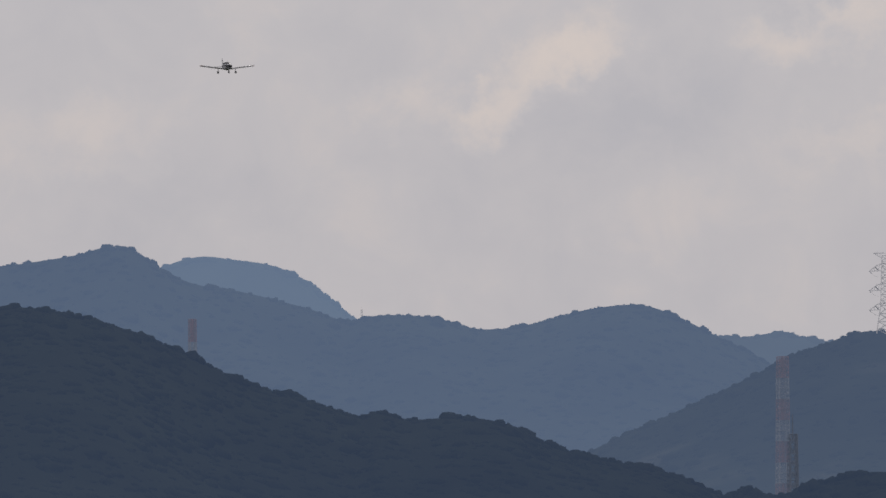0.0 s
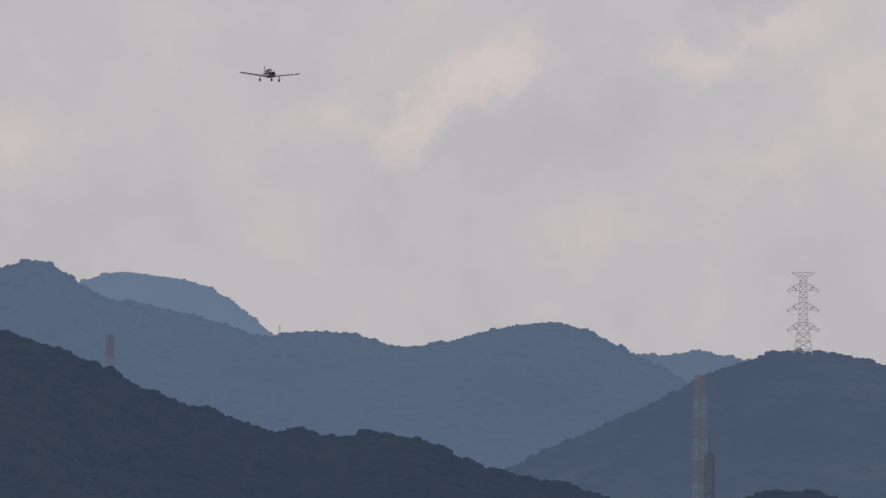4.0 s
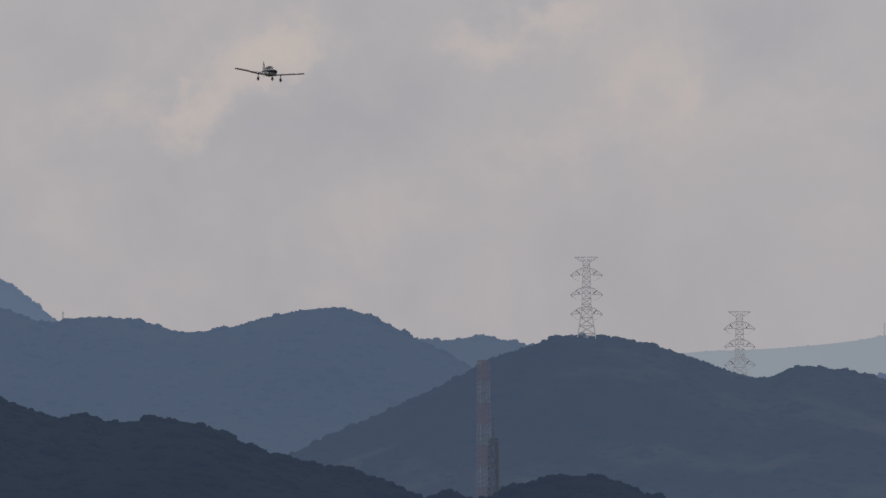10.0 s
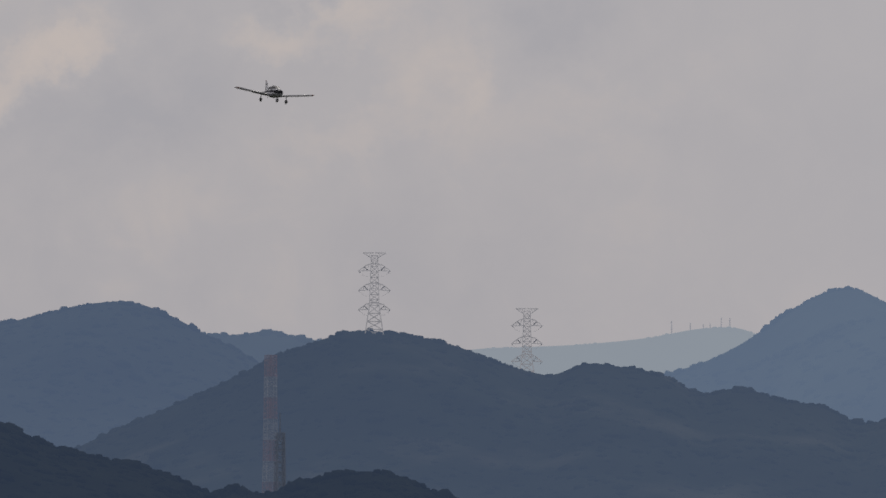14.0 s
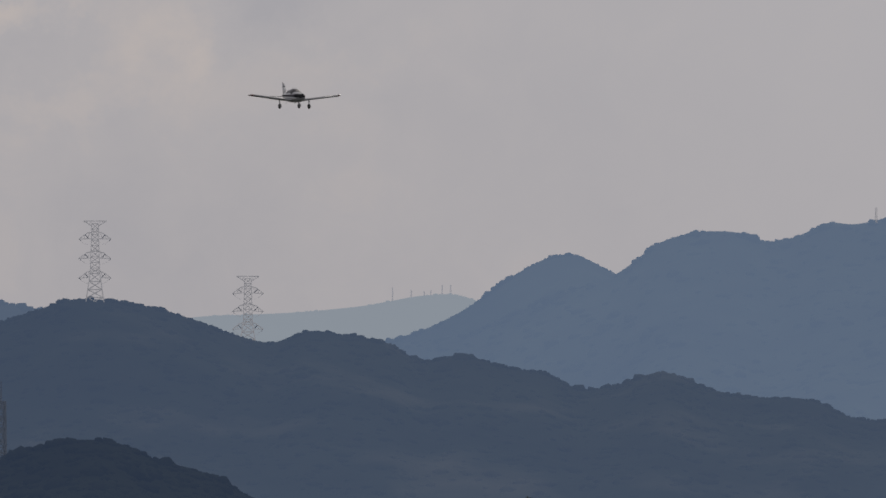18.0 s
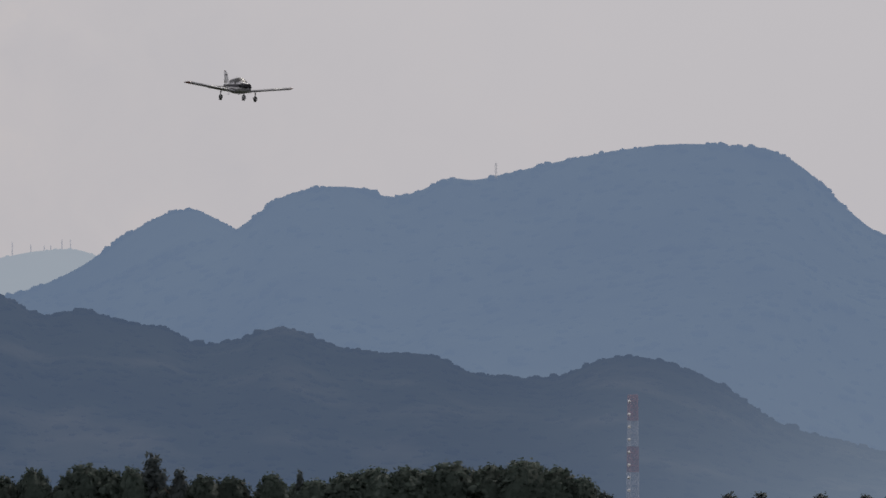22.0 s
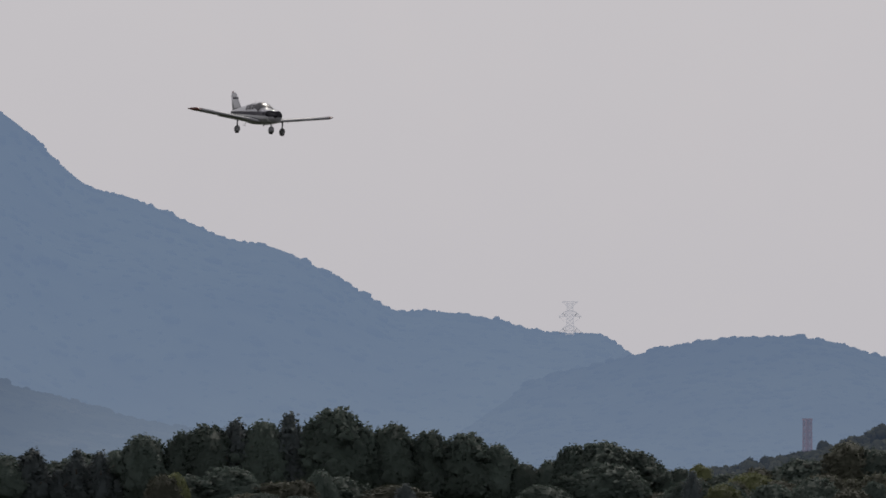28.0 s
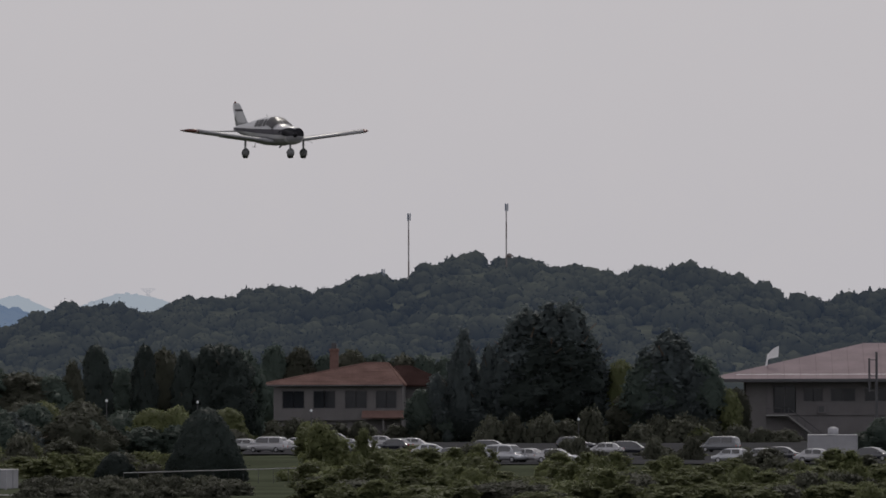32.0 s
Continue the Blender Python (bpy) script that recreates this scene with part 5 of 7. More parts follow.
CARPARK_SHRUBS = [
    ("bush", 9.2, 1185, 1.3, 4.1), ("bush", 9.35, 1185, 1.3, 3.3), ("yellow", 9.61, 1185, 3.3, 3.3), ("bush_yellow", 9.72, 1185, 1.7, 4.1),
    ("round_b", 9.95, 1185, 3.3, 3.3), ("bush", 10.78, 1185, 3.9, 5), ("bush", 10.92, 1185, 4.2, 4.1), ("bush", 11.12, 1185, 4.2, 5),
    ("bush", 11.24, 1185, 3.5, 5), ("bush", 11.42, 1185, 5.0, 5), ("bush", 11.71, 1185, 2.8, 5.8), ("bush", 11.96, 1185, 3.5, 6.6),
    ("bush_yellow", 12.1, 1185, 2.4, 5), ("bush", 11.84, 1188, 4.0, 5.5), ("bush", 12.0, 1190, 4.2, 5.5), ("bush", 12.16, 1192, 3.4, 5), ("bush", 12.32, 1190, 2.6, 4.5), ("bush", 12.48, 1188, 2.2, 4.5), ("bush", 12.64, 1190, 2.0, 4.5),
]
HOUSE_SHRUBS = [
    ("bush", 9.38, 1215, 3.2, 5.1), ("bush", 9.53, 1215, 3.5, 5.1), ("bush", 9.67, 1215, 3.4, 5.1), ("bush", 9.81, 1215, 2.8, 5.1),
    ("bush", 9.99, 1215, 2.5, 5.9), ("bush", 10.17, 1215, 2.6, 5.9), ("bush", 10.35, 1215, 3.8, 5.9), ("round", 10.49, 1215, 4.8, 5.9),
    ("bush_yellow", 9.67, 1095, 1.6, 4.6),
]
HEDGE = [
    ("yellow", 9.67, 1000, 3.9, 5.6), ("bush_yellow", 9.81, 1000, 0.6, 5.6), ("bush_yellow", 10.03, 1000, 1.2, 7), ("bush_yellow", 10.31, 1000, 1.5, 7.7),
    ("bush", 10.7, 1000, 0.6, 4.2),
    ("bush", 11.4, 1000, 0.9, 4.2), ("round_b", 11.78, 1000, 0.7, 4.2), ("bush", 11.88, 1000, 1.2, 3.5),
    ("bush_yellow", 12.05, 1000, 0.6, 6.3), ("bush", 12.38, 1000, 1.2, 3.5),
]
HEDGE_EAST = [
    ("round", 13.17, 960, 3.3, 6), ("round", 13.28, 960, 4.9, 6), ("bush", 13.39, 960, 1.0, 6),
    ("bush_yellow", 13.71, 960, 1.0, 8),

]
WEST_FILL = [
    ("round", -3.52, 1185, 11.3, 7.8), ("round", -3.32, 1185, 11.4, 7.7), ("round", -3.12, 1185, 10.3, 10.1), ("round", -2.87, 1185, 11.3, 9.2),
    ("round", -2.68, 1185, 11.4, 7.8), ("round", -2.5, 1185, 10.3, 10.2), ("round", -2.25, 1185, 10.5, 8.1), ("round", -2.06, 1185, 10.7, 9.9),
    ("round", -1.81, 1185, 10.4, 7.7), ("round", -1.58, 1185, 10.7, 9.1), ("round", -1.4, 1185, 11, 7.7), ("round", -1.14, 1185, 10.4, 9.3),
    ("round", -0.95, 1185, 10.4, 9.3), ("round", -0.69, 1185, 10.4, 9.1), ("round", -0.49, 1185, 10.8, 8.9), ("round", -0.31, 1185, 11.2, 10.1),
    ("round", -0.14, 1185, 11.6, 9.5), ("round", 0.05, 1185, 10.9, 9), ("round", 0.25, 1185, 10.2, 8.1),
]
CEDAR_FILL = [
    ("round", 0.63, 1190, 6, 9.6), ("round", 0.82, 1190, 6, 10), ("round", 1.01, 1190, 6, 10.5), ("round", 1.18, 1190, 7.3, 8.2),
    ("round", 1.43, 1190, 6.7, 8.3), ("round", 1.62, 1190, 8, 9), ("round", 1.79, 1190, 7.3, 10.5), ("round", 2.05, 1190, 7.7, 10.7),
    ("round", 2.21, 1190, 8.9, 10.7), ("round", 2.46, 1190, 9.2, 10.6), ("round", 2.68, 1190, 8.8, 8.5), ("round", 2.87, 1190, 9.9, 7.9),
    ("round", 3.07, 1190, 9.3, 8.6), ("round", 3.23, 1190, 11.4, 8), ("round", 3.47, 1190, 11.3, 8.4), ("round", 3.65, 1190, 10.4, 8.9),
    ("round", 3.83, 1190, 12.6, 7.7),
]


def plant_stands():
    for stand in (WEST_STAND, WEST_STAND_END, CEDAR_STAND, OAK_STAND, FRONT_STAND, EAST_STAND, CYPRESSES, BEHIND_HOUSE, BIG_CONIFERS, DARK_PINES, CLIPPED, CARPARK_SHRUBS, HOUSE_SHRUBS, HEDGE, HEDGE_EAST, WEST_FILL, CEDAR_FILL):
        for sort, bearing, d, height, width in stand:
            plant(sort, bearing, d, height, width)
    rng = random.Random(5)
    # undergrowth and young trees in front of the stands
    for k in range(130):
        bearing = rng.uniform(2.7, 4.3) if k < 22 else rng.uniform(5.95, 8.3)
        d = rng.uniform(965, 1095)
        far = d > 1005
        if far:
            plant(rng.choice(["round_b", "round_b", "round", "round", "yellow", "cedar"]), bearing, d, rng.uniform(4.0, 8.2), rng.uniform(4.4, 8.2), seed=k)
        else:
            plant(rng.choice(["bush", "sapling_b", "bush", "sapling"]), bearing, d, rng.uniform(2.4, 4.8), rng.uniform(3.6, 6.0), seed=k)
    for k in range(30):
        plant(rng.choice(["bush", "sapling", "bush_yellow"]), 7.5 + 0.055 * k + rng.uniform(-0.03, 0.03), rng.uniform(895, 960), rng.uniform(1.6, 3.0), rng.uniform(3.0, 5.5), seed=k)
    for row, (d, low, high) in enumerate(((735, 0.9, 1.4), (778, 1.0, 1.6), (818, 0.8, 1.15))):
        for k in range(13 if row else 9):
            plant("bush", 7.85 + (0.105 if row else 0.165) * k + rng.uniform(-0.05, 0.05), d + rng.uniform(-10, 10), rng.uniform(low, high), rng.uniform(2.6, 4.2), seed=k + 20 * row)
    # dark shrubs between the parked cars
    for bearing, d, height, width in ((10.66, 884, 3.3, 3.6), (10.72, 880, 2.6, 3.0), (11.16, 888, 2.5, 3.0), (11.24, 960, 2.5, 2.6), (11.33, 962, 2.8, 2.8), (11.45, 892, 2.2, 2.6), (11.58, 896, 2.0, 2.6), (11.8, 955, 2.6, 3.2), (12.05, 950, 2.8, 3.4), (12.4, 890, 2.2, 2.6)):
        plant("bush", bearing, d, height, width)
    # saplings before the car park
    for bearing, height, width in ((9.7, 6.0, 4.8), (9.83, 4.0, 3.4), (9.96, 5.2, 2.6), (10.12, 2.6, 3.4), (10.21, 2.2, 3.0), (10.29, 2.7, 3.6), (10.39, 3.1, 5.0), (10.48, 2.4, 3.2), (10.55, 3.0, 3.4), (10.69, 3.6, 3.8), (11.22, 2.6, 3.4), (11.38, 2.4, 3.4)):
        plant("sapling", bearing, rng.uniform(872, 888), height * 0.93 + 0.3, width * 0.93)
    bearing = 11.55
    while bearing < 14.5:
        plant(rng.choice(["sapling", "sapling_b"]), bearing, rng.uniform(872, 892), rng.uniform(1.9, 3.9), rng.uniform(2.6, 4.5))
        bearing += rng.uniform(0.16, 0.42)
    # a broad belt of shrubs along the airfield's edge
    for row, (d, first, low, high) in enumerate(((712, 9.66, 0.9, 1.6), (748, 9.75, 1.1, 2.0), (788, 9.68, 1.2, 2.4), (826, 9.62, 1.2, 2.8), (858, 9.66, 1.1, 3.0))):
        k, bearing = 0, first
        while bearing < 14.6:
            sort = rng.choice(["bush_yellow", "bush", "sapling", "sapling", "sapling", "bush_yellow"])
            tall = rng.uniform(low, high) * (1.0 if "bush" in sort else 1.2)
            if 10.74 < bearing < 11.13 and d > 730:  # a gap that shows the nearest cars
                tall *= 0.42 if d > 800 else 0.55
            plant(sort, bearing, d + rng.uniform(-18, 10), tall, rng.uniform(3.0, 6.5) if "bush" in sort else rng.uniform(2.4, 4.4), seed=k)
            bearing += rng.uniform(0.07, 0.22)
            k += 1


plant_stands()


def woods_on_hill():
    """The near wooded hill: a slope under many separate crowns."""
    hill = Hill(WOODED_HILL, 1900, 430, 91, 0.30, lower=2.9)
    lay_hill("hazed_wooded_hill", hill, HAZED_HILL_LEAF, "steep low hill covered with mixed woods", 0.03, 40)
    rng = np.random.default_rng(17)
    crowns = []
    v0, f0 = ball(2)
    for k in range(10):
        # one crown: a few rounded masses, and small sprays of leaves on them
        vs, fs, base = [], [], 0
        for m in range(6):
            a = m * 2.4 + rng.uniform(-0.5, 0.5)
            w = 0.0 if m == 0 else rng.uniform(0.35, 0.62)
            at = np.array([w * math.cos(a), w * math.sin(a), 0.55 if m == 0 else rng.uniform(0.05, 0.7)])
            vs.append(v0 * (rng.uniform(0.5, 0.62) if m == 0 else rng.uniform(0.34, 0.56)) * rng.uniform(0.84, 1.08, (len(v0), 1)) + at)
            fs.append(f0 + base)
            base += len(v0)
        w = np.concatenate(vs)
        at = w[rng.choice(len(w), 260)] * rng.uniform(0.97, 1.07, (260, 1))
        q, t = leaf_clumps(at, at - np.array([0, 0, 0.3]), 0.08, rng, 1.0)
        crowns.append((np.concatenate([w, q]), np.concatenate([*fs, t + base])))
    n = 2500
    b = rng.uniform(5.6, 14.6, n)
    s = np.where(rng.uniform(size=n) < 0.24, rng.uniform(-0.01, 0.01, n), rng.uniform(0, 1, n) * 0.62)
    r = rng.uniform(1.5, 4.3, n) * np.clip((b - 5.0) / 3.0, 0.45, 1) * np.where(s > 0.02, 1 + 0.7 * fbm(b * 5, s * 20, 8, 3), 1 + 0.8 * fbm(b * 11, b * 0, 9, 2))
    p = hill.place(b, s)
    p[:, 2] -= r * np.where(s > 0.02, 0.3, 0.52)
    scatter("hill_trees", p, r, crowns, HAZED_HILL_LEAF, "dense mixed woods on the hill", "trees", rng)
    # small pointed firs stand out of the crest
    firs = []
    for k in range(3):
        w, f, _ = turned("cedar", 3, 1.0, rng, 0.5)
        firs.append((w / 10, f))
    fb = np.array([12.86, 12.96, 13.02, 13.07, 13.12, 13.17, 13.23, 13.29, 13.36, 13.42])
    ft = np.array([2.6, 3.2, 2.4, 3.4, 2.8, 3.6, 3.0, 3.8, 3.2, 3.0])
    p = hill.place(fb, fb * 0)
    p[:, 2] += 0.2
    scatter("hill_firs", p, ft, firs, HAZED_HILL_LEAF, "small pointed firs on the crest of the hill", "trees", rng)


woods_on_hill()


# ---- buildings ----
RENDER_WALL = material("pale_rendered_wall", (0.128, 0.121, 0.122), 0.85, vary=0.12, scale=0.5, fine=6, bump=0.01)
GREY_WALL = material("grey_rendered_wall", (0.128, 0.120, 0.124), 0.85, vary=0.14, scale=0.4, fine=6, bump=0.01)
TILE_ROOF = material("brown_red_roof_tiles", (0.150, 0.096, 0.084), 0.7, vary=0.25, scale=0.4, fine=3.5, bump=0.06, matt=True)
# a much darker version of the brown-red tiles
TILE_ROOF_DARK = material("dark_roof_tiles", (0.036, 0.022, 0.020), 0.8, vary=0.3, scale=0.4, fine=3.5, bump=0.06, matt=True)
METAL_ROOF = material("pinkish_grey_metal_roof", (0.25, 0.205, 0.21), 0.6, vary=0.12, scale=0.3, fine=3, bump=0.02, matt=True)
WHITE_TRIM = material("white_trim", (0.72, 0.72, 0.72), 0.4, vary=0.06)
WINDOW = material("dark_window_glass", (0.02, 0.022, 0.026), 0.08, vary=0.1, coat=0.3)
WINDOW.node_tree.nodes["Principled BSDF"].inputs["Specular IOR Level"].default_value = 0.2
CONCRETE = material("pale_concrete", (0.25, 0.25, 0.245), 0.85, vary=0.15, scale=0.3, fine=4, bump=0.01)
ASPHALT = material("asphalt", (0.055, 0.055, 0.057), 0.85, vary=0.2, scale=0.2, fine=6, bump=0.005, matt=True)


def slab(name, lo, hi, mat, parent, label=""):
    bm = bmesh.new()
    box_in(bm, lo, hi)
    bmesh.ops.bevel(bm, geom=bm.edges[:], offset=min(0.03, min(b - a for a, b in zip(lo, hi)) * 0.2), segments=1, affect="EDGES")
    return part(name, bm, mat, parent, label)


def hip_roof(bm, w, d, z, rise, thick=0.25, ridge=None):
    """A hipped roof over a w by d plan with eaves at z."""
    r = max(0.0, (w - d) / 2)
    low = [bm.verts.new((x, y, z)) for x, y in ((-w / 2, -d / 2), (w / 2, -d / 2), (w / 2, d / 2), (-w / 2, d / 2))]
    top = [bm.verts.new((v.co.x, v.co.y, z + thick)) for v in low]
    ends = ridge or (-r, r)
    ridge = [bm.verts.new((ends[0], 0, z + rise)), bm.verts.new((ends[1], 0, z + rise))]
    bm.faces.new(low[::-1])
    for i in range(4):
        bm.faces.new((low[i], low[(i + 1) % 4], top[(i + 1) % 4], top[i]))
    bm.faces.new((top[0], top[1], ridge[1], ridge[0]))
    bm.faces.new((top[1], top[2], ridge[1]))
    bm.faces.new((top[2], top[3], ridge[0], ridge[1]))
    bm.faces.new((top[3], top[0], ridge[0]))


def window_unit(parent, x0, x1, z0, z1, y, lights=2):
    """A window in the front wall: frame, sill and panes."""
    bm = bmesh.new()
    t = 0.09
    for lo, hi in (((x0, y - 0.06, z0), (x1, y + 0.06, z0 + t)), ((x0, y - 0.06, z1 - t), (x1, y + 0.06, z1)), ((x0, y - 0.06, z0 + t), (x0 + t, y + 0.06, z1 - t)), ((x1 - t, y - 0.06, z0 + t), (x1, y + 0.06, z1 - t))):
        box_in(bm, lo, hi)
    frame_ob = part("window_frame", bm, DARK_STEEL_NEAR, parent)
    for k in range(lights):
        a, b = x0 + t + (x1 - x0 - 2 * t) * k / lights, x0 + t + (x1 - x0 - 2 * t) * (k + 1) / lights
        slab("pane", (a + 0.03, y - 0.02, z0 + t), (b - 0.03, y + 0.01, z1 - t), WINDOW, frame_ob)
    slab("window_sill", (x0 - 0.1, y - 0.18, z0 - 0.1), (x1 + 0.1, y - 0.001, z0 - 0.005), RENDER_WALL, frame_ob)


DARK_STEEL_NEAR = material("dark_window_frame", (0.05, 0.05, 0.055), 0.5, vary=0.1)


def wall_with_openings(name, x0, x1, z0, z1, y, thick, holes, mat, parent):
    """A front wall, one connected sheet of thickness with real openings through it."""
    xs = sorted({x0, x1, *[h[0] for h in holes], *[h[1] for h in holes]})
    zs = sorted({z0, z1, *[h[2] for h in holes], *[h[3] for h in holes]})
    bm = bmesh.new()
    v = {(i, k): bm.verts.new((x, y, z)) for i, x in enumerate(xs) for k, z in enumerate(zs)}
    for i in range(len(xs) - 1):
        for k in range(len(zs) - 1):
            mx, mz = (xs[i] + xs[i + 1]) / 2, (zs[k] + zs[k + 1]) / 2
            if not any(h[0] < mx < h[1] and h[2] < mz < h[3] for h in holes):
                bm.faces.new((v[i, k], v[i + 1, k], v[i + 1, k + 1], v[i, k + 1]))
    made = bmesh.ops.extrude_face_region(bm, geom=bm.faces[:])
    bmesh.ops.translate(bm, verts=[g for g in made["geom"] if isinstance(g, bmesh.types.BMVert)], vec=(0, thick, 0))
    return part(name, bm, mat, parent)


def make_tiled_house():
    house = thing("house", pose(*spot(9.788, 1262, 1.9), 0, 0, -13.5), "two-storey pale house with a brown-red tiled hip roof", "house")
    w, d = 20.0, 16.0
    eave, rise = 7.75, 3.2
    holes = [(-6.9, -3.8, 4.65, 7.1), (-2.6, 0.5, 4.65, 7.1), (1.8, 4.9, 4.65, 7.1), (6.1, 9.0, 4.65, 7.1)]
    wall_with_openings("wall_front", -8.1, 9.8, 3.0, eave, -7.2, 0.3, holes, RENDER_WALL, house)
    slab("wall_ground_floor", (-7.9, -6.6, -0.5), (9.5, -6.3, 3.0), GREY_WALL, house)
    slab("wall_side", (9.5, -6.9, 0), (9.8, 7.2, eave), RENDER_WALL, house)
    slab("wall_side", (-8.1, -6.9, 0), (-7.8, 7.2, eave), RENDER_WALL, house)
    slab("wall_back", (-7.8, 6.9, 0), (9.5, 7.2, eave), RENDER_WALL, house)
    slab("upper_floor", (-7.8, -6.9, 2.8), (9.5, 6.9, 3.0), GREY_WALL, house)
    for x0, x1, z0, z1 in holes:
        window_unit(house, x0, x1, z0, z1, -7.05)
    ridge = (4.3, 7.4)
    bm = bmesh.new()
    hip_roof(bm, w, d, eave, rise, ridge=ridge)
    roof = part("roof", bm, TILE_ROOF, house, "brown-red tiled hip roof")
    # courses of tiles, ridge and hip caps
    for k in range(1, 15):
        q = k / 15
        a = Vector((-w / 2, -d / 2, eave + 0.25)).lerp(Vector((ridge[0], 0, eave + rise)), q)
        b = Vector((w / 2, -d / 2, eave + 0.25)).lerp(Vector((ridge[1], 0, eave + rise)), q)
        bm = bmesh.new()
        cone_between(bm, a, b, 0.045, 0.045, 4)
        part("tile_course", bm, TILE_ROOF, roof)
    for a, b in (((ridge[0], 0, eave + rise), (ridge[1], 0, eave + rise)), ((ridge[1], 0, eave + rise), (w / 2, -d / 2, eave + 0.25)), ((ridge[0], 0, eave + rise), (-w / 2, -d / 2, eave + 0.25)), ((ridge[1], 0, eave + rise), (w / 2, d / 2, eave + 0.25))):
        bm = bmesh.new()
        cone_between(bm, a, b, 0.13, 0.13, 6)
        part("ridge_cap", bm, TILE_ROOF, roof)
    bm = bmesh.new()
    cone_between(bm, (-w / 2, -d / 2 - 0.08, eave + 0.05), (w / 2, -d / 2 - 0.08, eave + 0.05), 0.1, 0.1, 8)
    part("gutter", bm, DARK_STEEL_NEAR, roof)
    # rear wing
    bm = bmesh.new()
    hip_roof(bm, 14.0, 12.0, eave - 0.1, 3.0)
    bmesh.ops.translate(bm, verts=bm.verts, vec=(9.2, 6.0, 0))
    part("wing_roof", bm, TILE_ROOF_DARK, house, "dark tiled roof of the rear wing")
    slab("wing_wall", (9.82, 1.0, -0.5), (15.2, 1.3, eave - 0.1), GREY_WALL, house)
    slab("wing_wall", (14.9, 1.31, -0.5), (15.2, 11.0, eave - 0.1), GREY_WALL, house)
    # lean-to roof over the entrance
    bm = bmesh.new()
    v = [bm.verts.new(p) for p in ((4.2, -7.23, 4.35), (12.6, -7.23, 4.35), (12.6, -9.0, 3.4), (4.2, -9.0, 3.4), (4.2, -7.23, 4.2), (12.6, -7.23, 4.2), (12.6, -9.0, 3.25), (4.2, -9.0, 3.25))]
    for f in ((0, 1, 2, 3), (7, 6, 5, 4), (3, 2, 6, 7), (0, 3, 7, 4), (1, 5, 6, 2), (0, 4, 5, 1)):
        bm.faces.new([v[k] for k in f])
    part("porch_roof", bm, TILE_ROOF, house, "tiled lean-to porch roof")
    for x in (4.6, 7.2, 9.8, 12.3):
        slab("porch_post", (x - 0.12, -8.8, -0.5), (x + 0.12, -8.56, 3.25), RENDER_WALL, house)
    for x in (-7.0, -3.6):
        window_unit(house, x, x + 2.4, 0.6, 2.3, -6.66)
    chim = slab("chimney", (-0.95, 3.0, 7.8), (0.2, 4.2, 12.6), TILE_ROOF, house, "square brown brick chimney")
    slab("chimney_cap", (-1.05, 2.9, 12.601), (0.3, 4.3, 13.0), TILE_ROOF, chim)
    slab("chimney_pot", (-0.75, 3.1, 13.001), (0.0, 4.1, 13.8), DARK_STEEL_NEAR, chim)


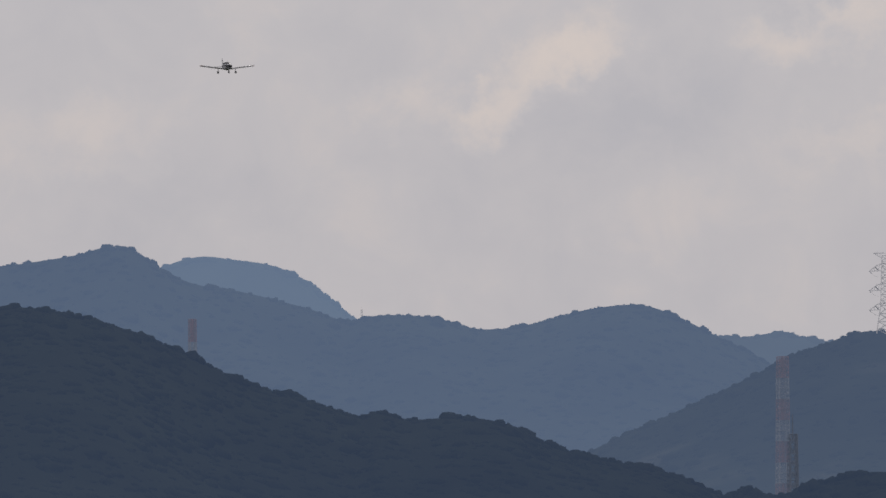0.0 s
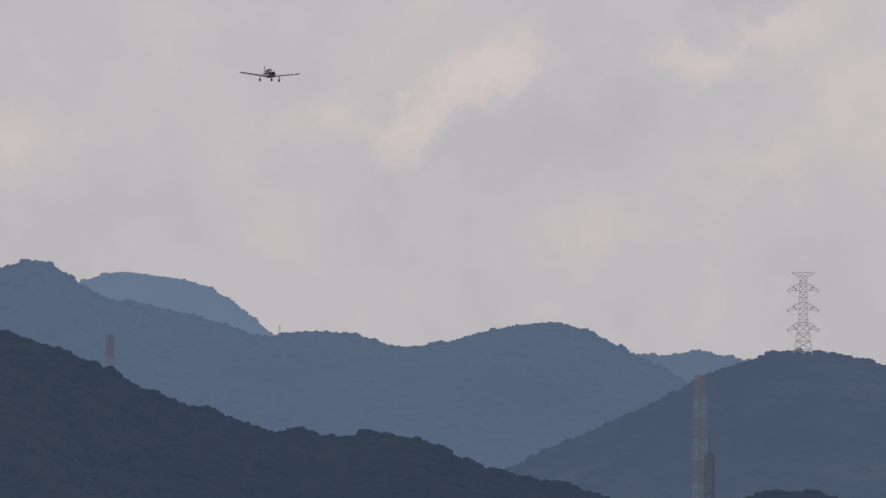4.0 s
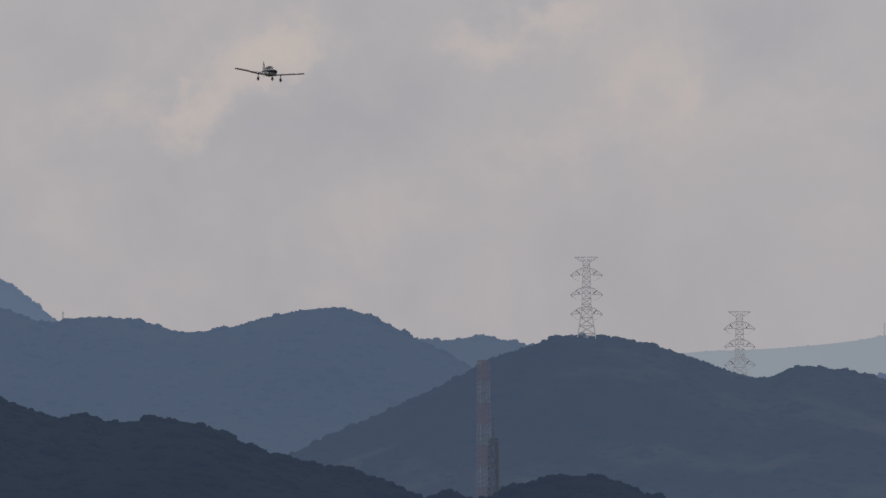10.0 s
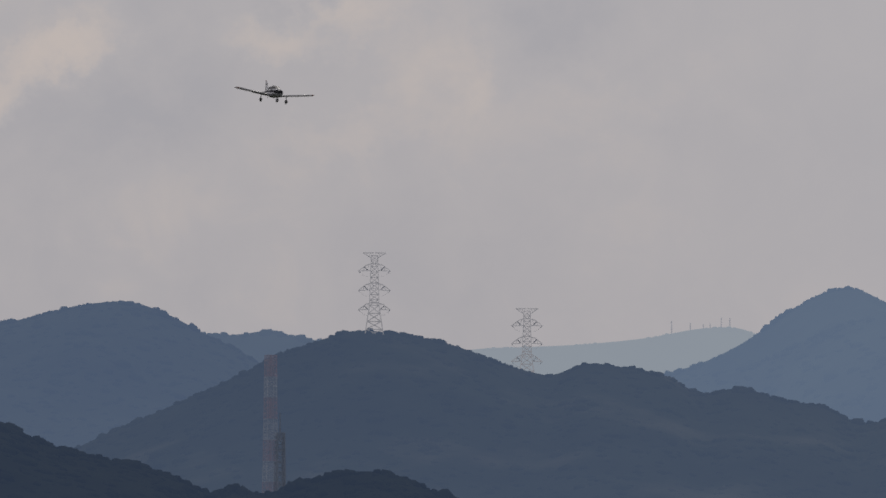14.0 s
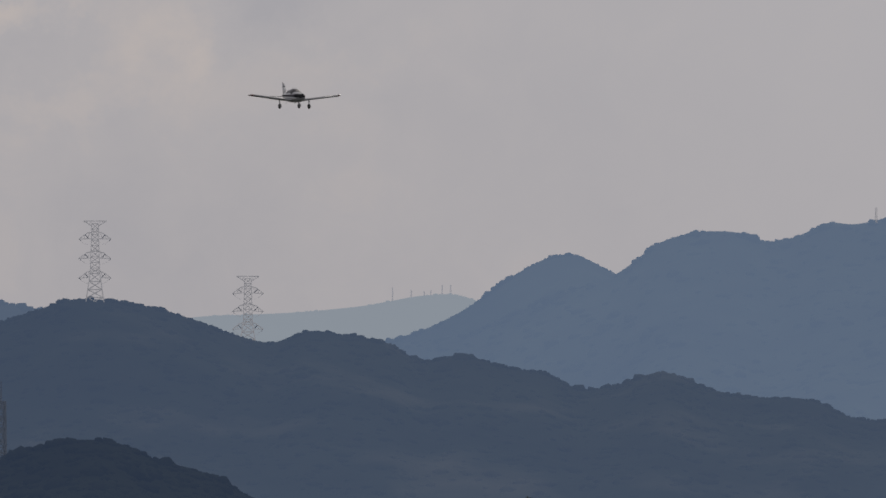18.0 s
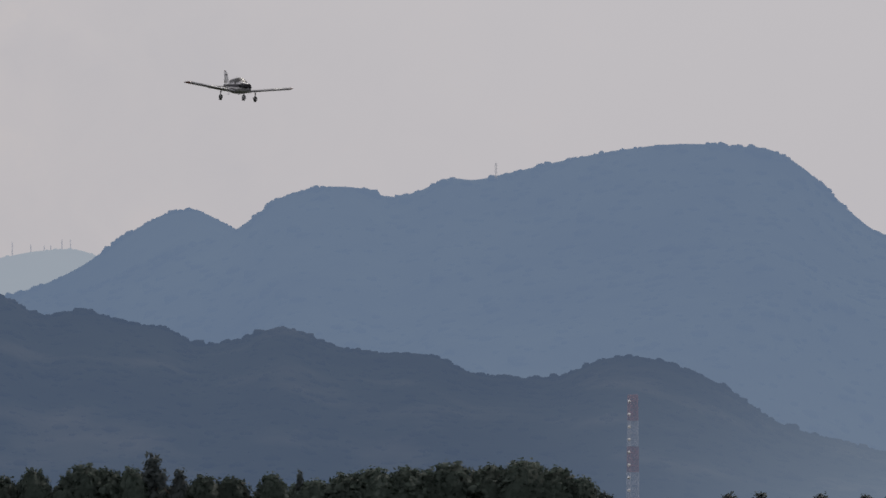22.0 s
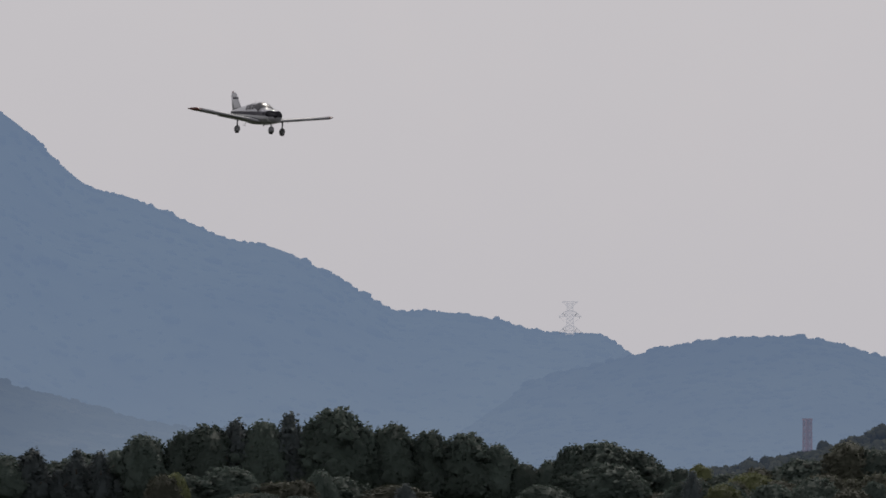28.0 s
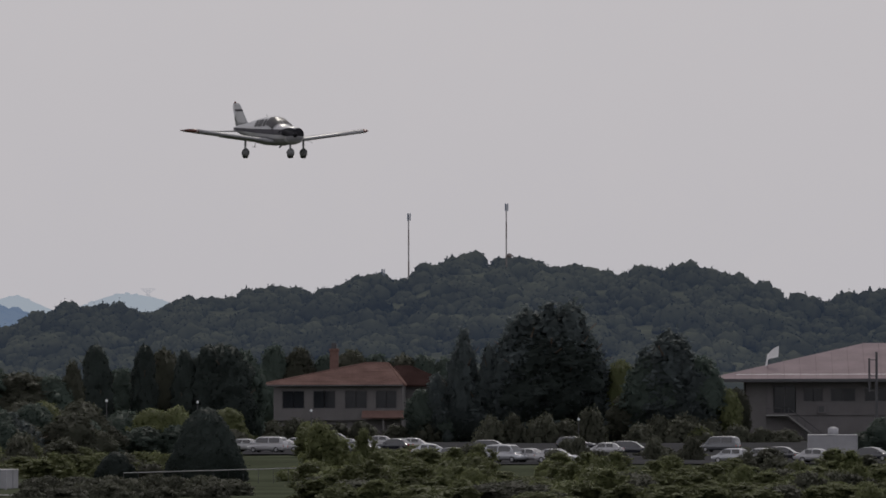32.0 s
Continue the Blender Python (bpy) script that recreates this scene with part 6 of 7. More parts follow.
def make_hall():
    hall = thing("hall_building", pose(*spot(12.126, 1232, 1.9), 0, 0, -12.16), "grey two-storey building with a wide pinkish metal hip roof", "building")
    w, d, eave = 58.0, 44.0, 8.25  # the west eave corner stands over the origin
    bm = bmesh.new()
    hip_roof(bm, w, d, eave, 5.3, 0.35)
    bmesh.ops.translate(bm, verts=bm.verts, vec=(w / 2, d / 2, 0))
    roof = part("roof", bm, METAL_ROOF, hall, "pinkish grey standing-seam metal roof")
    for k in range(26):
        x = 2.0 + 2.2 * k
        run = min(x, d / 2, w - x)
        bm = bmesh.new()
        cone_between(bm, (x, 0.02, eave + 0.36), (x, run, eave + 0.36 + (5.3 - 0.35) * run / (d / 2)), 0.045, 0.045, 4)
        part("roof_seam", bm, METAL_ROOF, roof)
    bm = bmesh.new()
    cone_between(bm, (4.2, 2.6, eave + 0.9), (w - 4.2, 2.6, eave + 0.9), 0.07, 0.07, 6)
    part("snow_guard", bm, WHITE_TRIM, roof, "bright metal snow guard rail")
    slab("fascia", (0, -0.06, eave - 0.12), (w, -0.003, eave + 0.3), DARK_STEEL_NEAR, roof)
    holes = [(9.3, 12.4, 3.9, 7.6), (13.4, 16.1, 5.5, 7.3), (17.1, 20.5, 5.5, 7.3), (21.7, 25.0, 5.5, 7.3), (26.2, 29.4, 5.5, 7.3)]
    wall_with_openings("wall_front", 8.4, w - 3, 3.6, eave, 2.6, 0.3, holes, GREY_WALL, hall)
    slab("wall_front_lower", (5.4, 2.8, -0.8), (w - 3, 3.1, 3.6), GREY_WALL, hall)
    slab("wall_corner", (5.6, 2.4, -0.8), (8.4, 2.79, eave), RENDER_WALL, hall, "paler wall panel at the corner")
    slab("wall_side", (5.4, 3.1, -0.8), (5.7, d - 3, eave), GREY_WALL, hall)
    slab("wall_back", (5.7, d - 3.3, -0.8), (w - 3, d - 3, eave), GREY_WALL, hall)
    for a, b, p, q in holes[1:]:
        window_unit(hall, a, b, p, q, 2.75)
    door = slab("door", (9.4, 2.78, 3.92), (12.3, 2.86, 7.55), WINDOW, hall, "dark glazed door")
    slab("door_frame", (10.8, 2.70, 3.92), (10.9, 2.779, 7.55), DARK_STEEL_NEAR, door)
    slab("landing", (8.3, 0.9, 3.5), (11.4, 2.59, 3.7), CONCRETE, hall, "concrete stair landing")
    bm = bmesh.new()
    for k in range(16):
        box_in(bm, (11.4 + 0.28 * k, 1.0, 3.3 - 0.22 * k), (11.7 + 0.28 * k, 2.5, 3.5 - 0.22 * k))
    stair = part("stair", bm, CONCRETE, hall, "concrete outside stair")
    bm = bmesh.new()
    cone_between(bm, (8.3, 0.95, 4.6), (11.4, 0.95, 4.6), 0.04, 0.04, 6)
    cone_between(bm, (11.4, 0.95, 4.6), (15.9, 0.95, 1.2), 0.06, 0.06, 6)
    for k in range(9):
        z = 4.6 if k < 4 else 4.6 - 0.76 * (k - 3.9)
        x = 8.4 + 0.98 * k if k < 4 else 7.0 + 1.1 * k
        cone_between(bm, (x, 0.95, z - 1.0), (x, 0.95, z), 0.03, 0.03, 5)
    part("handrail", bm, DARK_STEEL_NEAR, stair)
    unit = slab("air_conditioner", (15.3, 2.2, 3.9), (16.6, 2.59, 5.0), GREY_WALL, hall, "wall-mounted air conditioner unit")
    slab("fan_grille", (15.45, 2.17, 4.05), (16.2, 2.199, 4.85), DARK_STEEL_NEAR, unit)
    # flag on the eave
    flag = thing("flagpole", pose(*spot(12.50, 1240, 11.7), 0, 0, -12.5), "short white flagpole with a small white flag on the roof", "flag")
    bm = bmesh.new()
    cone_between(bm, (0, 0, -1.2), (0.55, 0, 2.2), 0.16, 0.1, 8)
    part("pole", bm, WHITE_TRIM, flag)
    bm = bmesh.new()
    pts = [(0.5, 0, 1.4), (0.62, 0, 2.3), (1.3, 0.1, 2.95), (2.05, 0.05, 3.3), (2.0, 0.1, 2.2), (1.9, 0, 1.75), (1.2, 0.08, 1.65)]
    front = [bm.verts.new(p) for p in pts]
    rear = [bm.verts.new((x, y + 0.06, z)) for x, y, z in pts]
    bm.faces.new(front)
    bm.faces.new(rear[::-1])
    for i in range(7):
        bm.faces.new((front[i], rear[i], rear[(i + 1) % 7], front[(i + 1) % 7]))
    part("flag_cloth", bm, WHITE_TRIM, flag)


make_tiled_house()
make_hall()


# ---- airfield huts and containers ----
ORANGE_RED = material("orange_red_paint", (0.27, 0.046, 0.026), 0.5, vary=0.15, scale=0.5, fine=5)
HUT_WHITE = material("hut_white_paint", (0.42, 0.40, 0.40), 0.5, vary=0.1, scale=0.5, fine=5)
GREY_BOX = material("light_grey_container_paint", (0.27, 0.27, 0.285), 0.5, vary=0.12, scale=0.5, fine=5)


def make_checker_hut(bearing):
    hut = thing("checkered_hut", pose(*spot(bearing, 790, -0.03), 0, 0, -20), "small airfield hut with red and white panels", "hut")
    for k in range(6):
        for row in range(2):
            red = (k + row) % 2 == 1
            slab("panel", (-1.66 + 0.555 * k, -1.2, 1.06 * row), (-1.66 + 0.555 * (k + 1) - 0.006, -1.1, 1.06 * (row + 1) - 0.006), ORANGE_RED if red else HUT_WHITE, hut, "red panel" if red else "white panel")
    for row in range(2):
        for k in range(4):
            red = (k + row) % 2 == 0
            slab("panel", (1.68, -1.09 + 0.555 * k, 1.06 * row), (1.76, -1.09 + 0.555 * (k + 1) - 0.006, 1.06 * (row + 1) - 0.006), ORANGE_RED if red else HUT_WHITE, hut, "red panel" if red else "white panel")
    slab("core", (-1.66, -1.09, 0), (1.67, 1.1, 2.12), HUT_WHITE, hut)
    slab("roof", (-1.75, -1.28, 2.125), (1.8, 1.2, 2.2), WHITE_TRIM, hut)
    for x in (-0.25, 0.15):
        bm = bmesh.new()
        cone_between(bm, (x, 0, 2.2), (x, 0, 2.5), 0.03, 0.03, 6)
        lamp = part("obstruction_light", bm, STEEL, hut)
        bm = bmesh.new()
        bmesh.ops.create_uvsphere(bm, u_segments=10, v_segments=6, radius=0.1, matrix=Matrix.Translation((x, 0, 2.55)))
        part("lens", bm, LAMP_GLASS, lamp)
    side = thing("equipment_hut", pose(*spot(bearing + 0.222, 792, -0.03), 0, 0, -20), "pale airfield equipment hut with red edges", "hut")
    slab("body", (-1.1, -1.1, 0), (1.1, 1.1, 2.0), HUT_WHITE, side)
    slab("roof", (-1.2, -1.2, 2.004), (1.2, 1.2, 2.08), WHITE_TRIM, side)
    for k in range(3):
        slab("panel", (-0.2 + 0.45 * k, -1.13, 1.1), (0.23 + 0.45 * k, -1.104, 1.95), ORANGE_RED if k != 1 else GREY_BOX, side)
    slab("door", (-0.9, -1.13, 0.05), (-0.25, -1.104, 1.8), GREY_BOX, side)
    for x in (0.3, 0.65):
        bm = bmesh.new()
        cone_between(bm, (x, 0, 2.08), (x, 0, 2.35), 0.03, 0.03, 6)
        bmesh.ops.create_uvsphere(bm, u_segments=10, v_segments=6, radius=0.1, matrix=Matrix.Translation((x, 0, 2.4)))
        part("obstruction_light", bm, LAMP_GLASS, side)


def container(name, bearing, d, w, depth, h, mat, label, turn, ribs=14, z=-0.03):
    box = thing(name, pose(*spot(bearing, d, z), 0, 0, turn), label, "container")
    slab("body", (-w / 2, -depth / 2, 0.1), (w / 2, depth / 2, h - 0.06), mat, box)
    slab("roof", (-w / 2 - 0.02, -depth / 2 - 0.02, h - 0.055), (w / 2 + 0.02, depth / 2 + 0.02, h), WHITE_TRIM if mat is GREY_BOX else mat, box)
    for k in range(ribs):
        x = -w / 2 + w * (k + 0.5) / ribs
        slab("rib", (x - 0.06, -depth / 2 - 0.05, 0.15), (x + 0.06, -depth / 2 - 0.003, h - 0.1), mat, box)
    for x in (-w / 2, w / 2):
        slab("corner_post", (x - 0.08, -depth / 2 - 0.06, 0), (x + 0.08, -depth / 2 + 0.06, h - 0.06), mat, box)
    for k in range(2):
        slab("end_door", (w / 2 + 0.003, -depth / 2 + 0.1 + k * depth / 2, 0.15), (w / 2 + 0.05, k * depth / 2 - 0.1, h - 0.1), mat, box)
    return box


make_checker_hut(6.523)
make_checker_hut(5.808)
container("shipping_container", 7.09, 800, 4.0, 2.3, 1.85, ORANGE_RED, "orange-red steel container on the grass", -12)
container("shipping_container", 7.58, 800, 5.2, 2.4, 1.82, GREY_BOX, "light grey steel container with a bright roof edge", -35)
container("cargo_box", 12.93, 950, 5.1, 2.4, 2.65, GREY_BOX, "pale grey boxy cargo container beside the hedge", -12, 0, 1.42)


def make_rooftop_tank():
    tank = thing("water_tank", pose(*spot(12.935, 950, 4.07), 0, 0, -12), "small pale round tank on the cargo container", "tank")
    bm = bmesh.new()
    cone_between(bm, (0, 0, 0), (0, 0, 0.64), 0.56, 0.56, 18)
    part("drum", bm, GREY_BOX, tank, "", True)
    bm = bmesh.new()
    cone_between(bm, (0, 0, 0.641), (0, 0, 0.82), 0.53, 0.2, 18)
    part("lid", bm, GREY_BOX, tank)


make_rooftop_tank()


def make_lamps_and_rails():
    for bearing, d, top in ((8.343, 1120, 7.7), (8.918, 1120, 7.5), (9.636, 1130, 6.4), (11.327, 1150, 5.2)):
        g = float(ground_level(d, bearing))
        post = thing("street_lamp", pose(*spot(bearing, d, g), 0, 0, -bearing), "slim street lamp with a round glass head", "street lamp", "street lamps of the car park")
        bm = bmesh.new()
        cone_between(bm, (0, 0, -0.2), (0, 0, top - g - 0.2), 0.07, 0.05, 8)
        part("post", bm, DARK_STEEL_NEAR, post)
        bm = bmesh.new()
        bmesh.ops.create_uvsphere(bm, u_segments=14, v_segments=10, radius=0.17, matrix=Matrix.Translation((0, 0, top - g)))
        head = part("globe", bm, LAMP_GLASS, post, "glossy glass globe", True)
        bm = bmesh.new()
        cone_between(bm, (0, 0, top - g + 0.13), (0, 0, top - g + 0.24), 0.13, 0.04, 10)
        part("cap", bm, STEEL, head)
    rail = thing("guard_rail", pose(0, 0, 0), "long low weathered guard rail beside the airfield road", "guard rail")
    stops = np.linspace(8.45, 9.68, 14)
    for k, (a, b) in enumerate(zip(stops, stops[1:])):
        p, q = spot(a, 835 + k, 0), spot(b, 836 + k, 0)
        bm = bmesh.new()
        cone_between(bm, (p[0], p[1], 1.14 + 0.027 * k), (q[0], q[1], 1.14 + 0.027 * (k + 1)), 0.045, 0.045, 6)
        part("rail", bm, CONCRETE, rail)
        bm = bmesh.new()
        cone_between(bm, (p[0], p[1], -0.2), (p[0], p[1], 1.12 + 0.027 * k), 0.018, 0.018, 6)
        part("post", bm, DARK_STEEL_NEAR, rail)
    pole = thing("utility_pole", pose(*spot(13.21, 1130, 0.2), 0, 0, -13), "dark utility pole with rungs and a crossbar", "utility pole")
    bm = bmesh.new()
    cone_between(bm, (0, 0, 0), (0, 0, 13.4), 0.2, 0.15, 8)
    part("pole", bm, DARK_STEEL_NEAR, pole)
    bm = bmesh.new()
    cone_between(bm, (-0.9, 0, 8.4), (-0.9, 0, 12.6), 0.14, 0.14, 6)
    for z in (8.6, 10.4, 12.4):
        cone_between(bm, (-0.9, 0, z), (0, 0, z), 0.06, 0.06, 5)
    part("rack", bm, DARK_STEEL_NEAR, pole)


make_lamps_and_rails()


def make_car_park():
    B, R = np.meshgrid(np.linspace(9.2, 15.0, 60), np.linspace(0, 1, 36), indexing="ij")
    near = np.interp(B, (9.5, 9.9), (1030, 908))
    R = near + (1205 - near) * R
    z = ground_level(R, B) + 0.13
    B = np.radians(B)
    ob = build("car_park", np.stack([R * np.sin(B), R * np.cos(B), z], -1).reshape(-1, 3), grid_faces(60, 36), ASPHALT, smooth=True)
    tagged(ob, "grey asphalt car park on a slight slope", "car park", kind="structure")
    b, r = np.linspace(5.5, 8.75, 80), np.linspace(742, 748, 3)
    B, R = np.meshgrid(np.radians(b), r, indexing="ij")
    ob = build("taxiway", np.stack([R * np.sin(B), R * np.cos(B), 0 * R + 0.09], -1).reshape(-1, 3), grid_faces(80, 3), CONCRETE, smooth=True)
    tagged(ob, "pale concrete strip across the airfield grass", "taxiway", kind="structure")


make_car_park()


# ---- cars ----
CAR_GLASS = material("car_glass", (0.015, 0.017, 0.02), 0.04, vary=0.05, coat=1.0)
CAR_PAINTS = {k: material("car_paint_" + k, c, 0.22, metal=m, vary=0.05, coat=1.0) for k, c, m in (("white", (0.33, 0.33, 0.34), 0), ("silver", (0.36, 0.37, 0.39), 0.4), ("dark", (0.03, 0.032, 0.04), 0.2), ("grey", (0.10, 0.105, 0.115), 0.3))}
TAIL_RED = material("tail_light_red", (0.35, 0.02, 0.02), 0.15, vary=0.05, coat=0.6)
CAR_SHAPES = {
    # length, width, height, bonnet end, roof start, roof end, tail, belt height
    "saloon": (4.5, 1.72, 1.46, 1.15, 0.35, -1.15, -1.75, 0.92),
    "estate": (4.6, 1.74, 1.55, 1.15, 0.35, -1.85, -2.2, 0.95),
    "minivan": (4.6, 1.74, 1.85, 1.55, 0.95, -1.95, -2.2, 1.05),
    "hatchback": (3.7, 1.62, 1.52, 1.05, 0.4, -1.35, -1.75, 0.95),
}


def make_car(shape, paint):
    length, wide, tall, hood, r0, r1, tail, belt = CAR_SHAPES[shape]
    mat = CAR_PAINTS[paint]
    car = thing("car", Matrix.Identity(4), {"white": "white", "silver": "silver", "dark": "black", "grey": "grey"}[paint] + " " + shape + " car parked on the asphalt", "car", "cars in the car park")
    f, b, w = length / 2, -length / 2, wide / 2
    stations = [(f, 0.35, 0.62, 0.78), (f - 0.12, 0.25, 0.74, 0.93), (hood, 0.22, belt - 0.04, 1.0), (0, 0.22, belt, 1.0), (tail + 0.1, 0.22, belt, 1.0), (b + 0.15, 0.25, belt - (0.02 if shape != "saloon" else 0.05), 0.95), (b, 0.38, belt - 0.12, 0.82)]
    ang = np.linspace(0, 360, 25)[:-1]
    ca, sa = np.cos(np.radians(ang)), np.sin(np.radians(ang))
    rings = [np.stack([np.full(24, x), w * k * np.sign(ca) * np.abs(ca) ** 0.45, (lo + hi) / 2 + (hi - lo) / 2 * np.sign(sa) * np.abs(sa) ** 0.5], -1) for x, lo, hi, k in stations]
    bm = bmesh.new()
    vs = [[bm.verts.new(p) for p in ring] for ring in rings]
    for p, q in zip(vs, vs[1:]):
        for i in range(24):
            bm.faces.new((p[i], p[(i + 1) % 24], q[(i + 1) % 24], q[i]))
    bm.faces.new(vs[0])
    bm.faces.new(vs[-1][::-1])
    body = part("body", bm, mat, car, "", True)
    # cabin: a rounded shell with glass set proud of it
    z0, z1, wt = belt - 0.08, tall, w * 0.76
    span = np.array([tail - 0.12, r1 - 0.1, r1 + 0.25, (r0 + r1) / 2, r0 - 0.2, r0 + 0.08, hood + 0.1])
    rise = np.array([0.02, 0.84, 0.965, 1.0, 0.97, 0.86, 0.02])

    def shell(x, side, h, out=0.0):
        """A point of the cabin's skin: x along the car, h from the belt (0) to the roof's edge (1)."""
        top = z0 + (z1 - z0) * np.interp(x, span, rise)
        lean = np.clip((z0 + h * (z1 - z0) - z0) / (z1 - z0), 0, 1)
        half = (w * 0.95 + (wt - w * 0.95) * lean ** 1.4) * np.interp(x, (span[0], span[1], span[-2], span[-1]), (0.84, 0.97, 0.97, 0.84)) + out
        return np.stack([x + 0 * h, side * half, np.minimum(z0 + h * (z1 - z0), top)], -1)

    xs = np.concatenate([np.linspace(span[0], span[2], 9), np.linspace(span[2], span[4], 6)[1:], np.linspace(span[4], span[-1], 9)[1:]])
    tops = np.interp(xs, span, rise)
    rows = []
    for h in (0, 0.35, 0.7, 0.9):
        rows.append(shell(xs, 1, np.minimum(h, tops * 0.93)))
    for c in (0.86, 0.5, 0, -0.5, -0.86):
        edge = shell(xs, 1, np.minimum(0.93, tops * 0.95))
        rows.append(np.stack([xs, edge[:, 1] * c, z0 + (z1 - z0) * tops * (1 - 0.05 * c * c)], -1))
    for h in (0.9, 0.7, 0.35, 0):
        rows.append(shell(xs, -1, np.minimum(h, tops * 0.93)))
    cabin = build("cabin", np.stack(rows).reshape(-1, 3), grid_faces(len(rows), len(xs)), mat, car, smooth=True)

    def glass(name, grid):
        n, m = grid.shape[:2]
        build(name, grid.reshape(-1, 3), grid_faces(n, m), CAR_GLASS, cabin, smooth=True)

    for name, x0, x1 in (("windscreen", r0 + 0.12, hood - 0.02), ("rear_window", tail + 0.02, r1 - 0.14)):
        X, C = np.meshgrid(np.linspace(x0, x1, 5), np.linspace(-0.84, 0.84, 9), indexing="ij")
        t = np.interp(X, span, rise)
        half = shell(X, 1, np.minimum(0.93, t * 0.95))[..., 1]
        push = 0.02 if name == "windscreen" else -0.02
        glass(name, np.stack([X + push, half * C, z0 + (z1 - z0) * t * (1 - 0.05 * C * C) + 0.014], -1))
    for side in (1, -1):
        post = (r0 + r1) / 2 + 0.05
        for x0, x1 in ((post + 0.06, r0 + 0.22), (r1 + (0.12 if shape in ("minivan", "estate") else 0.02), post - 0.06)):
            X, H = np.meshgrid(np.linspace(x0, x1, 5), np.linspace(0.16, 0.8, 4), indexing="ij")
            H = np.minimum(H, np.interp(X, span, rise) - 0.1)
            glass("side_window", shell(X, side, H, 0.014))
        slab("headlight", (f - 0.22, side * (w - 0.3) - 0.18, 0.56), (f - 0.02, side * (w - 0.3) + 0.16, 0.72), LAMP_GLASS, body)
        slab("tail_light", (b - 0.005, side * (w - 0.28) - 0.12, 0.62), (b + 0.1, side * (w - 0.28) + 0.12, 0.84), TAIL_RED, body)
        slab("mirror", (hood - 0.35, side * (w + 0.09) - 0.09, belt - 0.02), (hood - 0.2, side * (w + 0.09) + 0.09, belt + 0.12), mat, body)
        for x in (f - 0.85, b + 0.85):
            bm = bmesh.new()
            cone_between(bm, (x, side * (w - 0.2), 0.31), (x, side * (w + 0.01), 0.31), 0.31, 0.31, 18)
            wheel = part("wheel", bm, RUBBER, car)
            bm = bmesh.new()
            cone_between(bm, (x, side * (w + 0.005), 0.31), (x, side * (w + 0.025), 0.31), 0.19, 0.17, 12)
            part("rim", bm, STEEL, wheel)
    return car


CARS_MADE = {}


def park(shape, paint, bearing, d, turn):
    m = pose(*spot(bearing, d, float(ground_level(d, bearing)) + 0.13), 0, 0, turn - bearing)
    if (shape, paint) in CARS_MADE:
        return copy_thing(CARS_MADE[shape, paint], m)
    car = make_car(shape, paint)
    car.matrix_basis = m
    CARS_MADE[shape, paint] = car
    return car


PARKED = [
    ("hatchback", "white", 9.235, 1062, -25), ("minivan", "white", 9.36, 1050, 155), ("saloon", "white", 9.475, 1056, -25), ("saloon", "silver", 9.57, 1090, -25),
    ("estate", "grey", 9.795, 1160, -8), ("saloon", "silver", 9.95, 1040, -35), ("saloon", "white", 10.085, 1120, -10), ("saloon", "dark", 10.16, 1070, 152),
    ("saloon", "white", 10.29, 1080, -12), ("saloon", "silver", 10.40, 985, -8), ("hatchback", "dark", 10.55, 930, -50), ("estate", "dark", 10.78, 1030, -8),
    ("minivan", "silver", 10.866, 925, -38), ("saloon", "white", 11.03, 925, -32), ("saloon", "white", 11.19, 918, -20), ("estate", "dark", 11.31, 1080, -8),
    ("saloon", "white", 11.484, 1000, 172), ("estate", "dark", 11.66, 1010, -10), ("minivan", "grey", 12.22, 1040, 155), ("hatchback", "silver", 12.285, 912, 155),
    ("hatchback", "white", 12.47, 913, 155), ("saloon", "dark", 12.62, 940, -12), ("saloon", "white", 12.84, 914, -22), ("saloon", "dark", 13.19, 930, -25),
]
for car_shape, car_paint, car_bearing, car_distance, car_turn in PARKED:
    park(car_shape, car_paint, car_bearing, car_distance, car_turn)


